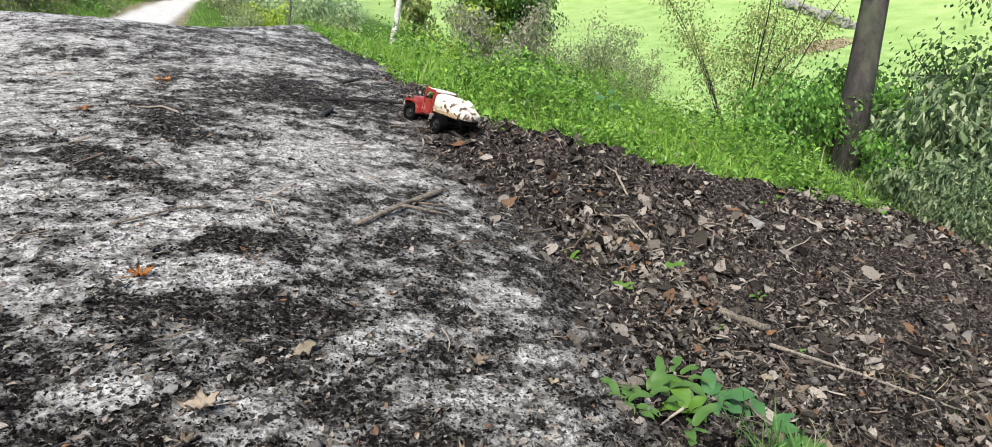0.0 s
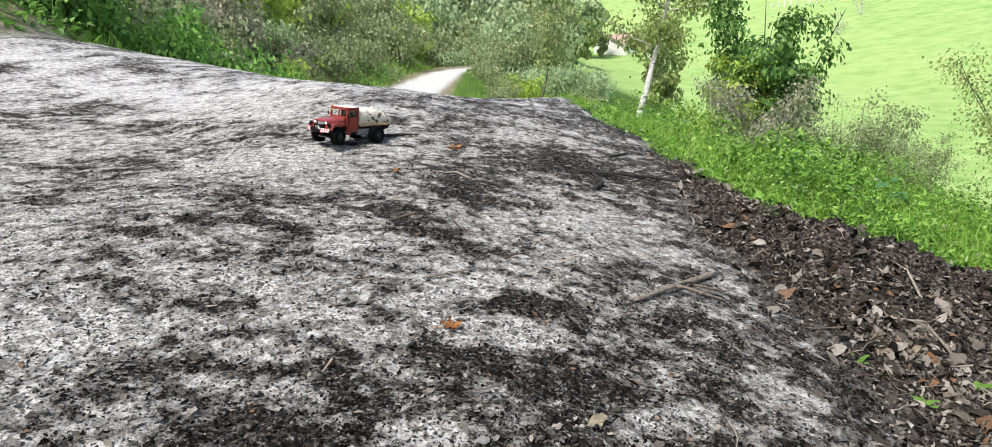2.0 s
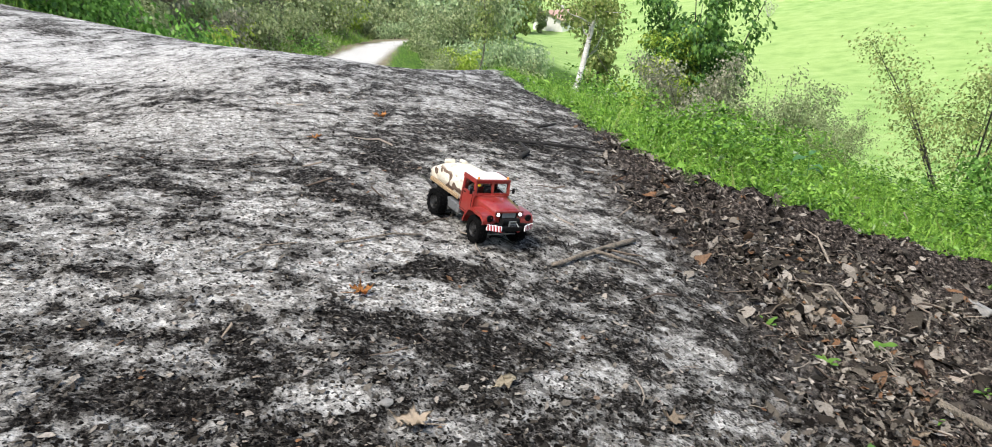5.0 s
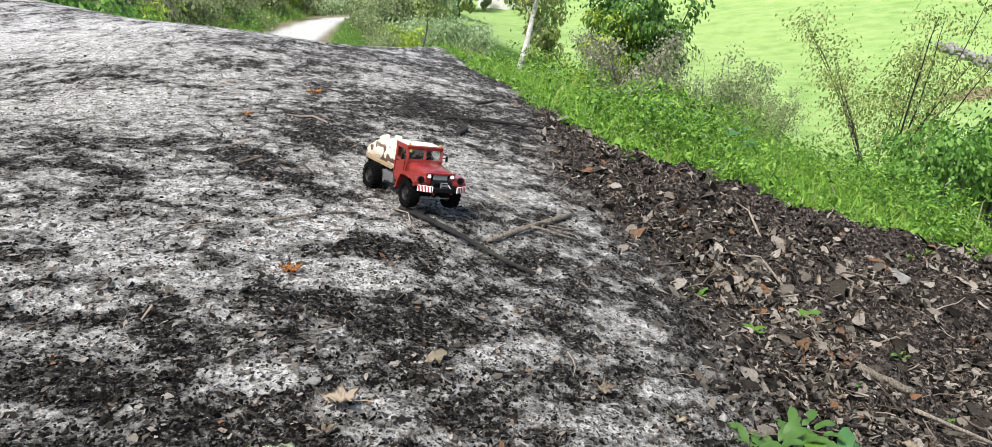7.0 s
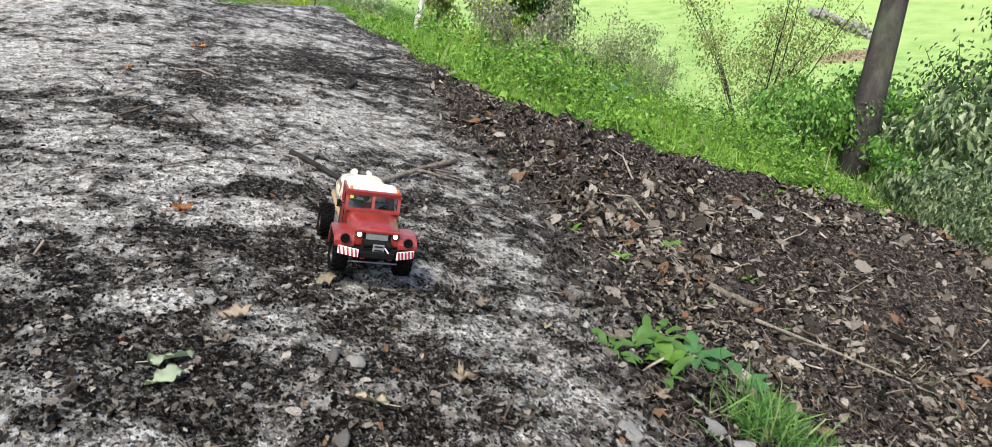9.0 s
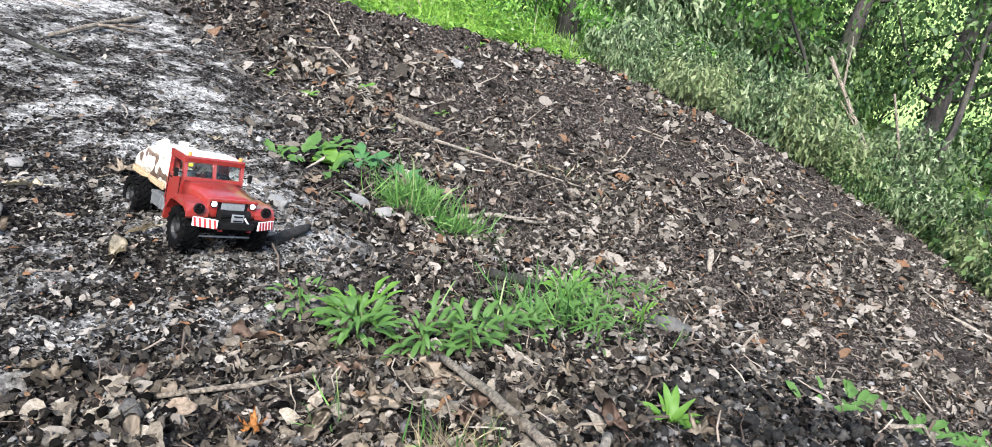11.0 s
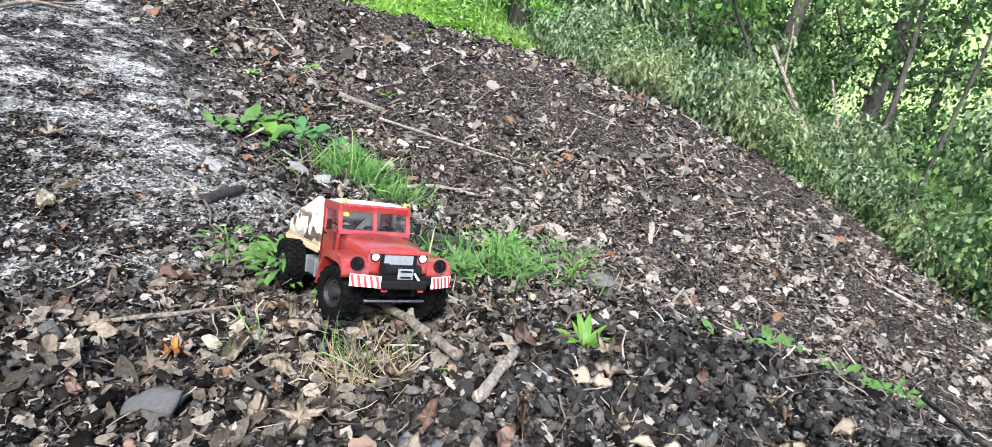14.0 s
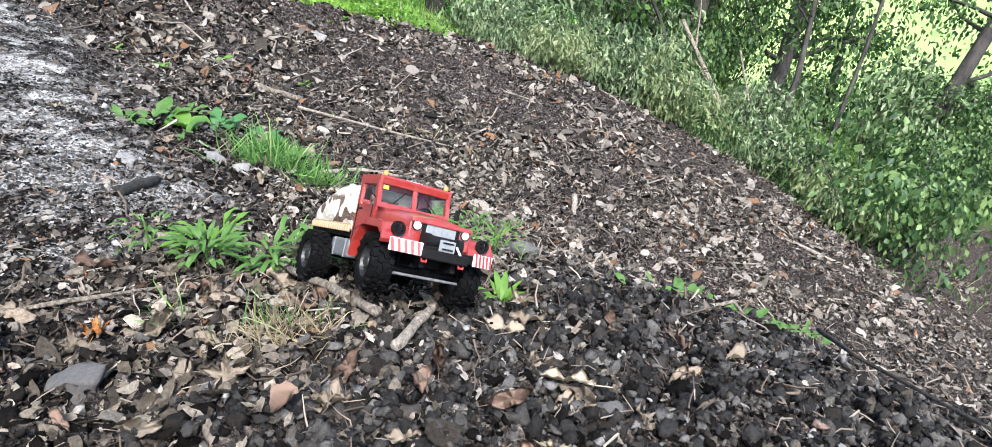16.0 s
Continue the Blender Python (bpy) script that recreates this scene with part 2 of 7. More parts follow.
def rock(name, a, b):
    m = Nodes(name, 0.85)
    f = m.noise(14, 8, 0.65)
    c = m.mix(f, a, b)
    c = m.mix(m.ramp(m.noise(45, 5, 0.7), [(0.52, (0, 0, 0)), (0.72, (0.75,) * 3)]), c, (0.06, 0.05, 0.042))
    m.color(c).bump(m.noise(60, 6, 0.7), 0.6, 0.008)
    return m.mat


M_ROCK = rock("limestone", (0.15, 0.146, 0.133), (0.34, 0.33, 0.305))
M_ROCK_DARK = rock("muddy_stone", (0.035, 0.033, 0.03), (0.17, 0.16, 0.145))


def dead_leaf(name, a, b):
    m = Nodes(name, 0.65)
    c = m.mix(m.noise(40, 5, 0.7), a, b)
    c = m.mix(m.ramp(m.noise(130, 3), [(0.6, (0, 0, 0)), (0.75, (0.7,) * 3)]), c, tuple(v * 0.35 for v in a))
    m.color(c).bump(m.noise(90, 4), 0.4, 0.003)
    return m.mat


M_DEAD_ORANGE = dead_leaf("orange_dead_leaf", (0.34, 0.13, 0.03), (0.56, 0.25, 0.06))
M_DEAD_TAN = dead_leaf("tan_dead_leaf", (0.19, 0.145, 0.10), (0.41, 0.335, 0.24))
M_DEAD_CREAM = dead_leaf("cream_dead_leaf", (0.36, 0.30, 0.205), (0.60, 0.52, 0.37))
M_DEAD_BROWN = dead_leaf("brown_dead_leaf", (0.10, 0.063, 0.042), (0.25, 0.16, 0.108))
M_DEAD_GREEN = dead_leaf("pale_green_fallen_leaf", (0.36, 0.44, 0.28), (0.58, 0.64, 0.46))

# the ground itself: pale gravel, dark soil, litter, turf
_m = Nodes("ground_surface", 0.9, spec=0.02)
# the attribute "dry" carries the gravel's painted sheen
_mud, _lit, _turf, _mead, _earth, _sheen = (_m.attr(a) for a in ("mud", "litter", "turf", "meadow", "earth", "dry"))
_fine = _m.noise(95, 6, 0.75)
_mid = _m.noise(22, 6, 0.7)
_gravel = _m.ramp(_fine, [(0.34, (0.05, 0.047, 0.042)), (0.42, (0.25, 0.240, 0.218)), (0.50, (0.46, 0.447, 0.412)), (0.60, (0.70, 0.685, 0.64))])
_gravel = _m.mix(_m.ramp(_m.noise(30, 6, 0.75), [(0.45, (0, 0, 0)), (0.58, (0.82,) * 3)]), _gravel, _m.mix(1.0, _gravel, (0.30, 0.285, 0.265), "MULTIPLY"))
# whitening that stands for sky sheen on gravel viewed at a low angle
_gravel = _m.mix(_m.math("MULTIPLY", _sheen, 0.34), _gravel, _m.ramp(_fine, [(0.3, (0.50, 0.49, 0.475)), (0.6, (0.88, 0.87, 0.85))]))
_soil = _m.ramp(_m.noise(70, 6, 0.75), [(0.36, (0.003, 0.0027, 0.0024)), (0.49, (0.011, 0.010, 0.009)), (0.58, (0.06, 0.054, 0.048)), (0.69, (0.38, 0.365, 0.34))])
_litc = _m.ramp(_m.noise(55, 6, 0.8), [(0.38, (0.006, 0.005, 0.0045)), (0.49, (0.024, 0.020, 0.017)), (0.59, (0.11, 0.092, 0.078)), (0.70, (0.38, 0.34, 0.29))])
_edge = _m.math("ADD", _mud, _m.math("MULTIPLY", _m.math("SUBTRACT", _mid, 0.5), 2.4))
_edge = _m.math("ADD", _edge, _m.math("MULTIPLY", _m.math("SUBTRACT", _fine, 0.5), 2.8))
_isoil = _m.ramp(_edge, [(0.24, (0, 0, 0)), (0.82, (1, 1, 1))])
_c = _m.mix(_isoil, _gravel, _soil)
_c = _m.mix(_lit, _c, _litc)
_eart = _m.ramp(_m.noise(1.7, 8, 0.7), [(0.35, (0.10, 0.085, 0.06)), (0.5, (0.20, 0.17, 0.11)), (0.62, (0.13, 0.16, 0.07)), (0.75, (0.33, 0.27, 0.19))])
_c = _m.mix(_earth, _c, _eart)
_turfc = _m.ramp(_m.noise(9, 5, 0.7), [(0.3, (0.035, 0.05, 0.015)), (0.6, (0.07, 0.14, 0.025)), (0.8, (0.10, 0.12, 0.05))])
_c = _m.mix(_turf, _c, _turfc)
_mp = _m.n("ShaderNodeMapping", Scale=(0.4, 0.5, 1.0), Rotation=(0, 0, 0.6))
_m.link(_m.co, _mp.inputs["Vector"])
_mf = _m.noise(1.0, 8, 0.62, _mp.outputs[0])
_meadc = _m.ramp(_mf, [(0.30, (0.15, 0.26, 0.065)), (0.46, (0.22, 0.335, 0.10)), (0.60, (0.27, 0.375, 0.13)), (0.75, (0.34, 0.42, 0.17))])
_meadc = _m.mix(_m.ramp(_m.noise(0.03, 4, 0.6), [(0.4, (0, 0, 0)), (0.7, (0.5,) * 3)]), _meadc, (0.31, 0.39, 0.14))
_c = _m.mix(_mead, _c, _meadc)
_m.color(_c).rough(_mid, 0.45, 0.85)
_m.bump(_m.math("ADD", _fine, _m.math("MULTIPLY", _mid, 2.0)), 0.7, 0.012)
M_GROUND = _m.mat

M_WALLPLASTER = painted("white_render", (0.78, 0.76, 0.72), (0.5, 0.46, 0.4), 0.6, 0.9, 0.5)
M_TILE = painted("clay_roof_tile", (0.33, 0.21, 0.165), (0.36, 0.29, 0.25), 0.8, 0.85, 0.8)
M_DARKPANE = painted("dark_pane", (0.03, 0.035, 0.04), (0.06, 0.06, 0.06), 1.0, 0.15, 0.4)
M_FENCE = bark("weathered_post", (0.45, 0.42, 0.38), (0.68, 0.65, 0.60), (3, 3, 1))

# ---- the lie of the land ----
GX = (-4, -2, -0.9, 0, 0.7, 1.4, 2.2, 3.2, 4.6, 7)
GY = (-2.5, -1.2, -0.5, 0.2, 1, 2, 3.3, 5, 8)
# heights of the track and the bank on that grid
LAND = np.array([
    1.82, 1.29, 0.95, 0.62, 0.31, -0.07, -0.58, -1.27, -2.25, -3.68,
    1.45, 0.94, 0.65, 0.41, 0.18, -0.14, -0.67, -1.36, -2.10, -3.22,
    1.26, 0.78, 0.49, 0.25, 0.10, -0.19, -0.75, -1.38, -1.95, -2.99,
    1.07, 0.63, 0.36, 0.11, -0.09, -0.39, -0.82, -1.27, -1.76, -2.77,
    0.89, 0.49, 0.26, 0.09, -0.11, -0.42, -0.78, -1.12, -1.51, -2.56,
    0.70, 0.38, 0.28, 0.14, -0.06, -0.30, -0.65, -0.89, -1.25, -2.36,
    0.57, 0.29, 0.26, 0.16, 0.02, -0.14, -0.39, -0.73, -1.20, -2.17,
    0.61, 0.33, 0.33, 0.17, 0.02, -0.13, -0.39, -0.71, -1.18, -1.99,
    1.06, 0.45, 0.20, -0.07, -0.27, -0.45, -0.63, -0.85, -1.15, -1.68,
]).reshape(len(GY), len(GX))


def hermite(grid, v):
    """Weights of a smooth curve through the grid's values at v."""
    g = np.asarray(grid, float)
    v = np.clip(v, g[0], g[-1])
    n = len(g)
    i = np.clip(np.searchsorted(g, v) - 1, 0, n - 2)
    h = g[i + 1] - g[i]
    t = (v - g[i]) / h
    w = np.zeros((len(v), n))
    k = np.arange(len(v))
    w[k, i] += 2 * t**3 - 3 * t * t + 1
    w[k, i + 1] += -2 * t**3 + 3 * t * t
    for j, c in ((i, t**3 - 2 * t * t + t), (i + 1, t**3 - t * t)):
        a, b = np.maximum(j - 1, 0), np.minimum(j + 1, n - 1)
        s = c * h / (g[b] - g[a])
        w[k, b] += s
        w[k, a] -= s
    return w


def smooth(a, b, v):
    t = np.clip((v - a) / (b - a), 0, 1)
    return t * t * (3 - 2 * t)


def far_land(x, y):
    road = np.interp(y, (-40, 5, 8, 12, 16, 20, 28, 60), (3.0, 0.25, -0.15, -0.9, -1.45, -1.6, -1.65, -3.6))
    road = road + 0.21 * np.clip(-0.8 - x, 0, 3.4) * smooth(14, 8, y)
    foot = np.interp(y, (-20, 0, 7, 12, 20, 27, 33, 60), (-9.0, -5.0, -4.2, -4.4, -3.8, -2.6, -1.7, -2.2))
    edge = np.interp(y, (-20, 0, 5, 9, 20, 27, 33, 60), (-3.0, 0.3, 1.0, 1.2, 0.2, 0.8, 3.0, 4.0))
    bank = np.clip(foot - x, 0, None)
    left = 9.0 * (1 - np.exp(-bank * 0.85 / 9.0)) + 0.05 * bank
    off = np.clip(x - edge, 0, None)
    valley = -10 + 0.14 * np.clip(0.95 * x + 0.3 * y - 62, 0, None) + 0.08 * np.clip(y - 160, 0, None)
    drop = road - 0.42 * off
    right = valley + np.logaddexp(0, (drop - valley) / 1.2) * 1.2
    right = np.where(off > 0, np.minimum(right, np.maximum(drop, valley) + 0.83 * smooth(0, 6, off)), road)
    return np.where(x < foot, road + left, right)


def land(x, y):
    """The ground's height, without its fine relief."""
    x, y = np.atleast_1d(np.asarray(x, float)), np.atleast_1d(np.asarray(y, float))
    near = np.einsum("ki,kj,ij->k", hermite(GY, y), hermite(GX, x), LAND)
    out = np.maximum.reduce([(-4 - x) / 2.5, (x - 7) / 6, (-2.5 - y) / 3, (y - 5.2) / 4, np.zeros(len(x))])
    w = smooth(0, 1, out)
    return near * (1 - w) + far_land(x, y) * w

# ---- what covers the ground where ----
def value_noise(x, y, seed=0):
    xi, yi = np.floor(x).astype(np.int64), np.floor(y).astype(np.int64)
    fx, fy = x - xi, y - yi
    fx, fy = fx * fx * (3 - 2 * fx), fy * fy * (3 - 2 * fy)

    def h(a, b):
        n = (a * 374761393 + b * 668265263 + seed * 974634533) & 0xFFFFFFFF
        n = ((n ^ (n >> 13)) * 1274126177) & 0xFFFFFFFF
        return ((n ^ (n >> 16)) & 0xFFFF) / 65535.0

    return (h(xi, yi) * (1 - fx) + h(xi + 1, yi) * fx) * (1 - fy) + (h(xi, yi + 1) * (1 - fx) + h(xi + 1, yi + 1) * fx) * fy


def fbm(x, y, octaves=4, seed=0, gain=0.5):
    total, amp, norm = np.zeros_like(x), 1.0, 0.0
    for k in range(octaves):
        c, s = math.cos(0.7 * k), math.sin(0.7 * k)
        total += amp * value_noise((c * x - s * y) * 2**k + 17.3 * k, (s * x + c * y) * 2**k - 9.1 * k, seed + k)
        norm += amp
        amp *= gain
    return total / norm


def litter_at(x, y):
    """1 on the bank of mulch and leaf litter beside the track."""
    edge = np.interp(y, (-2, -0.1, 0.25, 0.5, 0.85, 1.45, 1.9, 2.4, 2.7, 3.5, 5, 8), (-2.2, -1.2, 0.50, 0.76, 0.86, 0.97, 1.12, 1.1, 0.95, 1.0, 1.25, 1.3))
    return smooth(-0.14, 0.2, x - edge + 0.35 * (fbm(x * 3, y * 3, 3, 5) - 0.5)) * (1 - smooth(6, 9, y))


def turf_at(x, y):
    """1 on the grown-over verge and in the undergrowth."""
    gx = np.interp(y, (3, 3.4, 4.1, 8.3, 10.5, 14, 20, 27, 32), (1.45, 1.4, 1.27, 1.03, 0.95, 0.1, -0.55, -0.2, 0.4))
    gy = np.interp(x, (1.4, 2.3, 3.2, 4.3, 4.8, 5.6, 7, 12), (3.02, 3.05, 3.15, 3.25, 3.0, 2.2, 0.5, -3.0))
    d = np.minimum(x - gx, y - gy)
    return smooth(-0.10, 0.12, d + 0.35 * (fbm(x * 4, y * 4, 3, 8) - 0.5))


def meadow_at(x, y):
    return smooth(9, 16, x - 0.12 * np.clip(y - 8, 0, None) + 0.25 * np.clip(y - 40, 0, None)) * (1 - smooth(-6, -2, -y - 0.4 * x - 2))


def earth_at(x, y):
    """1 on the cut bank above the track and on the rough ground beyond the crest."""
    foot = np.interp(y, (-20, 0, 7, 12, 20, 27, 33, 60), (-9.0, -5.0, -4.2, -4.4, -3.8, -2.6, -1.7, -2.2))
    mid = np.interp(y, (9, 14, 20, 27, 32, 45), (-1.2, -2.0, -2.1, -0.95, 0.6, 6.0))
    wide = np.interp(y, (9, 14, 20, 27, 32), (2.3, 1.4, 0.9, 0.5, 0.6))
    off = smooth(0, 0.4, np.abs(x - mid) - wide) * smooth(9, 11, y)
    return np.maximum(np.maximum(smooth(-0.3, 0.5, foot - x), off), smooth(29, 32, y))


# thicker (+) and thinner (-) patches of soil on the track: centre, half sizes, turn, how much
PATCHES = np.array([
    (-0.29, 2.40, 0.20, 0.17, 0.35, 0.40),
    (0.12, 1.80, 0.19, 0.10, 0.40, 0.40),
    (-0.07, 1.49, 0.14, 0.06, 0.28, 0.40),
    (0.13, 1.42, 0.15, 0.08, 0.31, 0.40),
    (-0.62, 2.19, 0.16, 0.14, 0.28, 0.30),
    (-1.69, 4.23, 0.51, 0.18, -0.13, 0.40),
    (0.70, 3.43, 0.44, 0.42, 0.56, 0.35),
    (-0.53, 2.59, 0.17, 0.09, 0.28, 0.30),
    (-0.37, 1.16, 0.17, 0.06, 0.19, 0.30),
    (0.24, 3.56, 0.54, 0.30, 0.56, 0.30),
    (-0.84, 3.32, 0.36, 0.21, 0.10, -0.40),
    (-0.04, 1.91, 0.16, 0.07, 0.37, -0.40),
    (0.09, 1.62, 0.15, 0.07, 0.34, -0.35),
    (0.40, 1.37, 0.12, 0.07, 0.35, -0.35),
    (0.76, 1.52, 0.06, 0.11, 0.42, -0.50),
    (0.43, 2.70, 0.15, 0.06, 0.56, -0.50),
    (0.68, 2.48, 0.18, 0.04, 0.50, -0.50),
    (-0.59, 1.74, 0.14, 0.10, 0.23, -0.30),
    (-0.16, 2.06, 0.16, 0.07, 0.36, -0.25),
    (-1.21, 2.96, 0.31, 0.23, -0.05, -0.30),
    (-0.66, 1.22, 0.07, 0.14, 0.20, -0.25),
    (0.58, 1.11, 0.13, 0.11, 0.02, -0.40),
    (0.43, 1.36, 0.09, 0.04, 0.06, -0.35),
    (0.28, 2.24, 0.19, 0.12, 0.29, -0.30),
    (0.48, 2.67, 0.19, 0.09, 0.34, -0.40),
    (0.06, 1.65, 0.15, 0.06, 0.05, -0.35),
    (0.06, 1.76, 0.15, 0.07, 0.08, 0.40),
    (0.30, 1.42, 0.26, 0.06, 0.05, 0.35),
    (0.29, 1.08, 0.12, 0.06, -0.08, 0.40),
    (-0.11, 1.45, 0.07, 0.07, -0.07, 0.30),
    (0.24, 2.74, 0.25, 0.08, 0.31, 0.30),
    (0.14, 1.13, 0.08, 0.05, 0.08, -0.30),
    (0.37, 1.10, 0.10, 0.07, 0.12, -0.30),
    (-0.04, 0.99, 0.10, 0.06, 0.01, 0.35),
    (0.08, 1.40, 0.17, 0.08, 0.16, 0.25),
    (-0.16, 1.30, 0.16, 0.09, 0.20, 0.35),
    (-0.10, 0.99, 0.16, 0.10, 0.10, 0.45),
    (0.10, 0.94, 0.14, 0.09, 0.10, 0.35),
    (-0.22, 1.60, 0.16, 0.07, 0.20, 0.30),
    (0.05, 0.78, 0.20, 0.10, 0.0, 0.40),
    (0.62, 0.58, 0.16, 0.12, 0.4, -0.60),
    (0.52, 0.72, 0.12, 0.10, 0.2, -0.50),
    (0.70, 0.95, 0.10, 0.14, 0.1, -0.50),
]).reshape(-1, 6)


def mud_at(x, y):
    """How thickly dark soil lies on the pale gravel."""
    n = fbm(x * 2.1 + 3.1, y * 2.9 + 0.7, 4, 21, 0.6)
    n2 = fbm(x * 12.0, y * 17.0, 4, 33, 0.75)
    lean = np.interp(x, (-2.5, -1.2, -0.5, 0.2, 0.8, 1.3), (0.01, -0.045, 0.015, 0.03, 0.05, 0.15))
    lean = lean + 0.02 * smooth(4.2, 6.2, y) + 0.015 * smooth(1.4, 0.8, y)
    for cx, cy, sx, sy, a, amp in PATCHES:
        c, s = math.cos(a), math.sin(a)
        u, v = ((x - cx) * c + (y - cy) * s) / sx, (-(x - cx) * s + (y - cy) * c) / sy
        lean = lean + 0.27 * amp * np.exp(-((u * u + v * v) ** 1.5))
    return np.clip((0.40 * n + 0.60 * n2 + lean - 0.5) * 3.1 + 0.43, 0, 1) * (1 - smooth(7, 10, y))


def sheen_at(x, y):
    """1 where the gravel's grazing sky sheen is put into its colour, far along the track and up its shoulder."""
    return np.clip(smooth(3.2, 6.5, y) + smooth(-0.9, -2.6, x) * 0.3, 0, 1)


def ridge_at(x, y):
    """1 along the ploughed-up ridge of black earth beside the verge."""
    return np.exp(-(((y - np.interp(x, (1.2, 1.5, 2.3, 3.4), (3.6, 2.95, 2.85, 2.95))) / 0.13) ** 2)) * smooth(1.2, 1.6, x) * smooth(3.4, 2.7, x)


def relief(x, y):
    """Fine relief of the near ground."""
    near = smooth(14, 5, np.hypot(x, y - 1.5))
    mud, lit, turf = mud_at(x, y), litter_at(x, y), turf_at(x, y)
    lump = fbm(x * 14, y * 14, 4, 50, 0.6) - 0.5
    big = fbm(x * 3.3, y * 3.3, 3, 61) - 0.5
    crumb = 1 - 2 * np.abs(fbm(x * 34, y * 34, 3, 88, 0.6) - 0.5)
    z = (0.004 + 0.007 * mud + 0.022 * lit) * (crumb - 0.75) + (0.010 + 0.020 * mud + 0.058 * np.maximum(lit, turf)) * lump + (0.02 + 0.05 * np.maximum(lit, turf)) * big - 0.005 - 0.006 * lit
    ridge = ridge_at(x, y)
    return (z + ridge * (0.075 + 0.11 * (fbm(x * 8, y * 8, 3, 77) - 0.3))) * near


def surface(x, y):
    x, y = np.atleast_1d(np.asarray(x, float)), np.atleast_1d(np.asarray(y, float))
    return land(x, y) + relief(x, y)


def height(x, y):
    return float(surface([x], [y])[0])


def axis(fine_a, fine_b, step, far, grow):
    v = list(np.arange(fine_a, fine_b, step))
    s, a = step, fine_b
    while a < far:
        v.append(a)
        s *= grow
        a += s
    s, a = step, fine_a - step
    while a > -far:
        v.insert(0, a)
        s *= grow
        a -= s
    return np.array(v)


def raw_mesh(name, verts, loops, sizes, material):
    """A mesh from arrays: corner indices and the number of corners of each face."""
    me = bpy.data.meshes.new(name)
    me.vertices.add(len(verts))
    me.vertices.foreach_set("co", np.asarray(verts, np.float32).ravel())
    me.loops.add(len(loops))
    me.loops.foreach_set("vertex_index", np.asarray(loops, np.int32))
    me.polygons.add(len(sizes))
    me.polygons.foreach_set("loop_start", np.r_[0, np.cumsum(sizes)[:-1]].astype(np.int32))
    for m in material if isinstance(material, (list, tuple)) else (material,):
        me.materials.append(m)
    me.update(calc_edges=True)
    return me


def build_ground():
    xs, ys = axis(-1.6, 2.9, 0.013, 450, 1.07), axis(-1.1, 3.6, 0.013, 450, 1.07)
    X, Y = (a.ravel() for a in np.meshgrid(xs, ys))
    n, m = len(xs), len(ys)
    idx = np.arange(n * m).reshape(m, n)
    quads = np.stack([idx[:-1, :-1], idx[:-1, 1:], idx[1:, 1:], idx[1:, :-1]], -1).reshape(-1, 4)
    me = raw_mesh("ground", np.stack([X, Y, surface(X, Y)], 1), quads.ravel(), np.full(len(quads), 4), M_GROUND)
    for name, f in (("mud", mud_at), ("litter", litter_at), ("turf", turf_at), ("meadow", meadow_at), ("earth", earth_at), ("dry", sheen_at)):
        me.attributes.new(name, "FLOAT", "POINT").data.foreach_set("value", f(X, Y).astype(np.float32))
    me.shade_smooth()
    return tagged(new("ground", me), "pale gravel track with dark mud, leaf-litter bank and green meadow", "ground", kind="structure")


ground = build_ground()

# ---- loose stuff ----
rng = np.random.default_rng(7)


def turned(v, yaw, tilt, lean):
    """Rows of a template turned by lean (x), tilt (y), then yaw (z), for many pieces at once."""
    cx, sx, cy, sy, cz, sz = np.cos(lean), np.sin(lean), np.cos(tilt), np.sin(tilt), np.cos(yaw), np.sin(yaw)
    x, y, z = v[None, :, 0], v[None, :, 1], v[None, :, 2]
    y, z = cx[:, None] * y - sx[:, None] * z, sx[:, None] * y + cx[:, None] * z
    x, z = cy[:, None] * x + sy[:, None] * z, -sy[:, None] * x + cy[:, None] * z
    x, y = cz[:, None] * x - sz[:, None] * y, sz[:, None] * x + cz[:, None] * y
    return np.stack([x, y, z], -1)


def pieces(name, templates, places, sizes, material, tilt=0.4, yaws=None, tilts=None, leans=None, stretch=0.35, parent=None):
    """Many small pieces in one mesh. templates: lists of (vertices, triangles)."""
    n = len(places)
    pick = rng.integers(0, len(templates), n)
    V, L = [], []
    count = 0
    yaws = rng.uniform(0, math.tau, n) if yaws is None else yaws
    tilts = rng.normal(0, tilt, n) if tilts is None else tilts
    leans = rng.normal(0, tilt, n) if leans is None else leans
    for k, (tv, tf) in enumerate(templates):
        s = np.flatnonzero(pick == k)
        if not len(s):
            continue
        v = turned(tv, yaws[s], tilts[s], leans[s]) * (sizes[s][:, None, None] * rng.uniform(1 - stretch, 1 + stretch, (len(s), 1, 3)) ** 1.0)
        v = v + places[s][:, None, :]
        V.append(v.reshape(-1, 3))
        L.append((tf[None] + (count + np.arange(len(s)) * len(tv))[:, None, None]).reshape(-1))
        count += len(s) * len(tv)
    V, L = np.concatenate(V), np.concatenate(L)
    ob = new(name, raw_mesh(name, V, L, np.full(len(L) // 3, 3), material))
    ob.parent = parent
    return ob


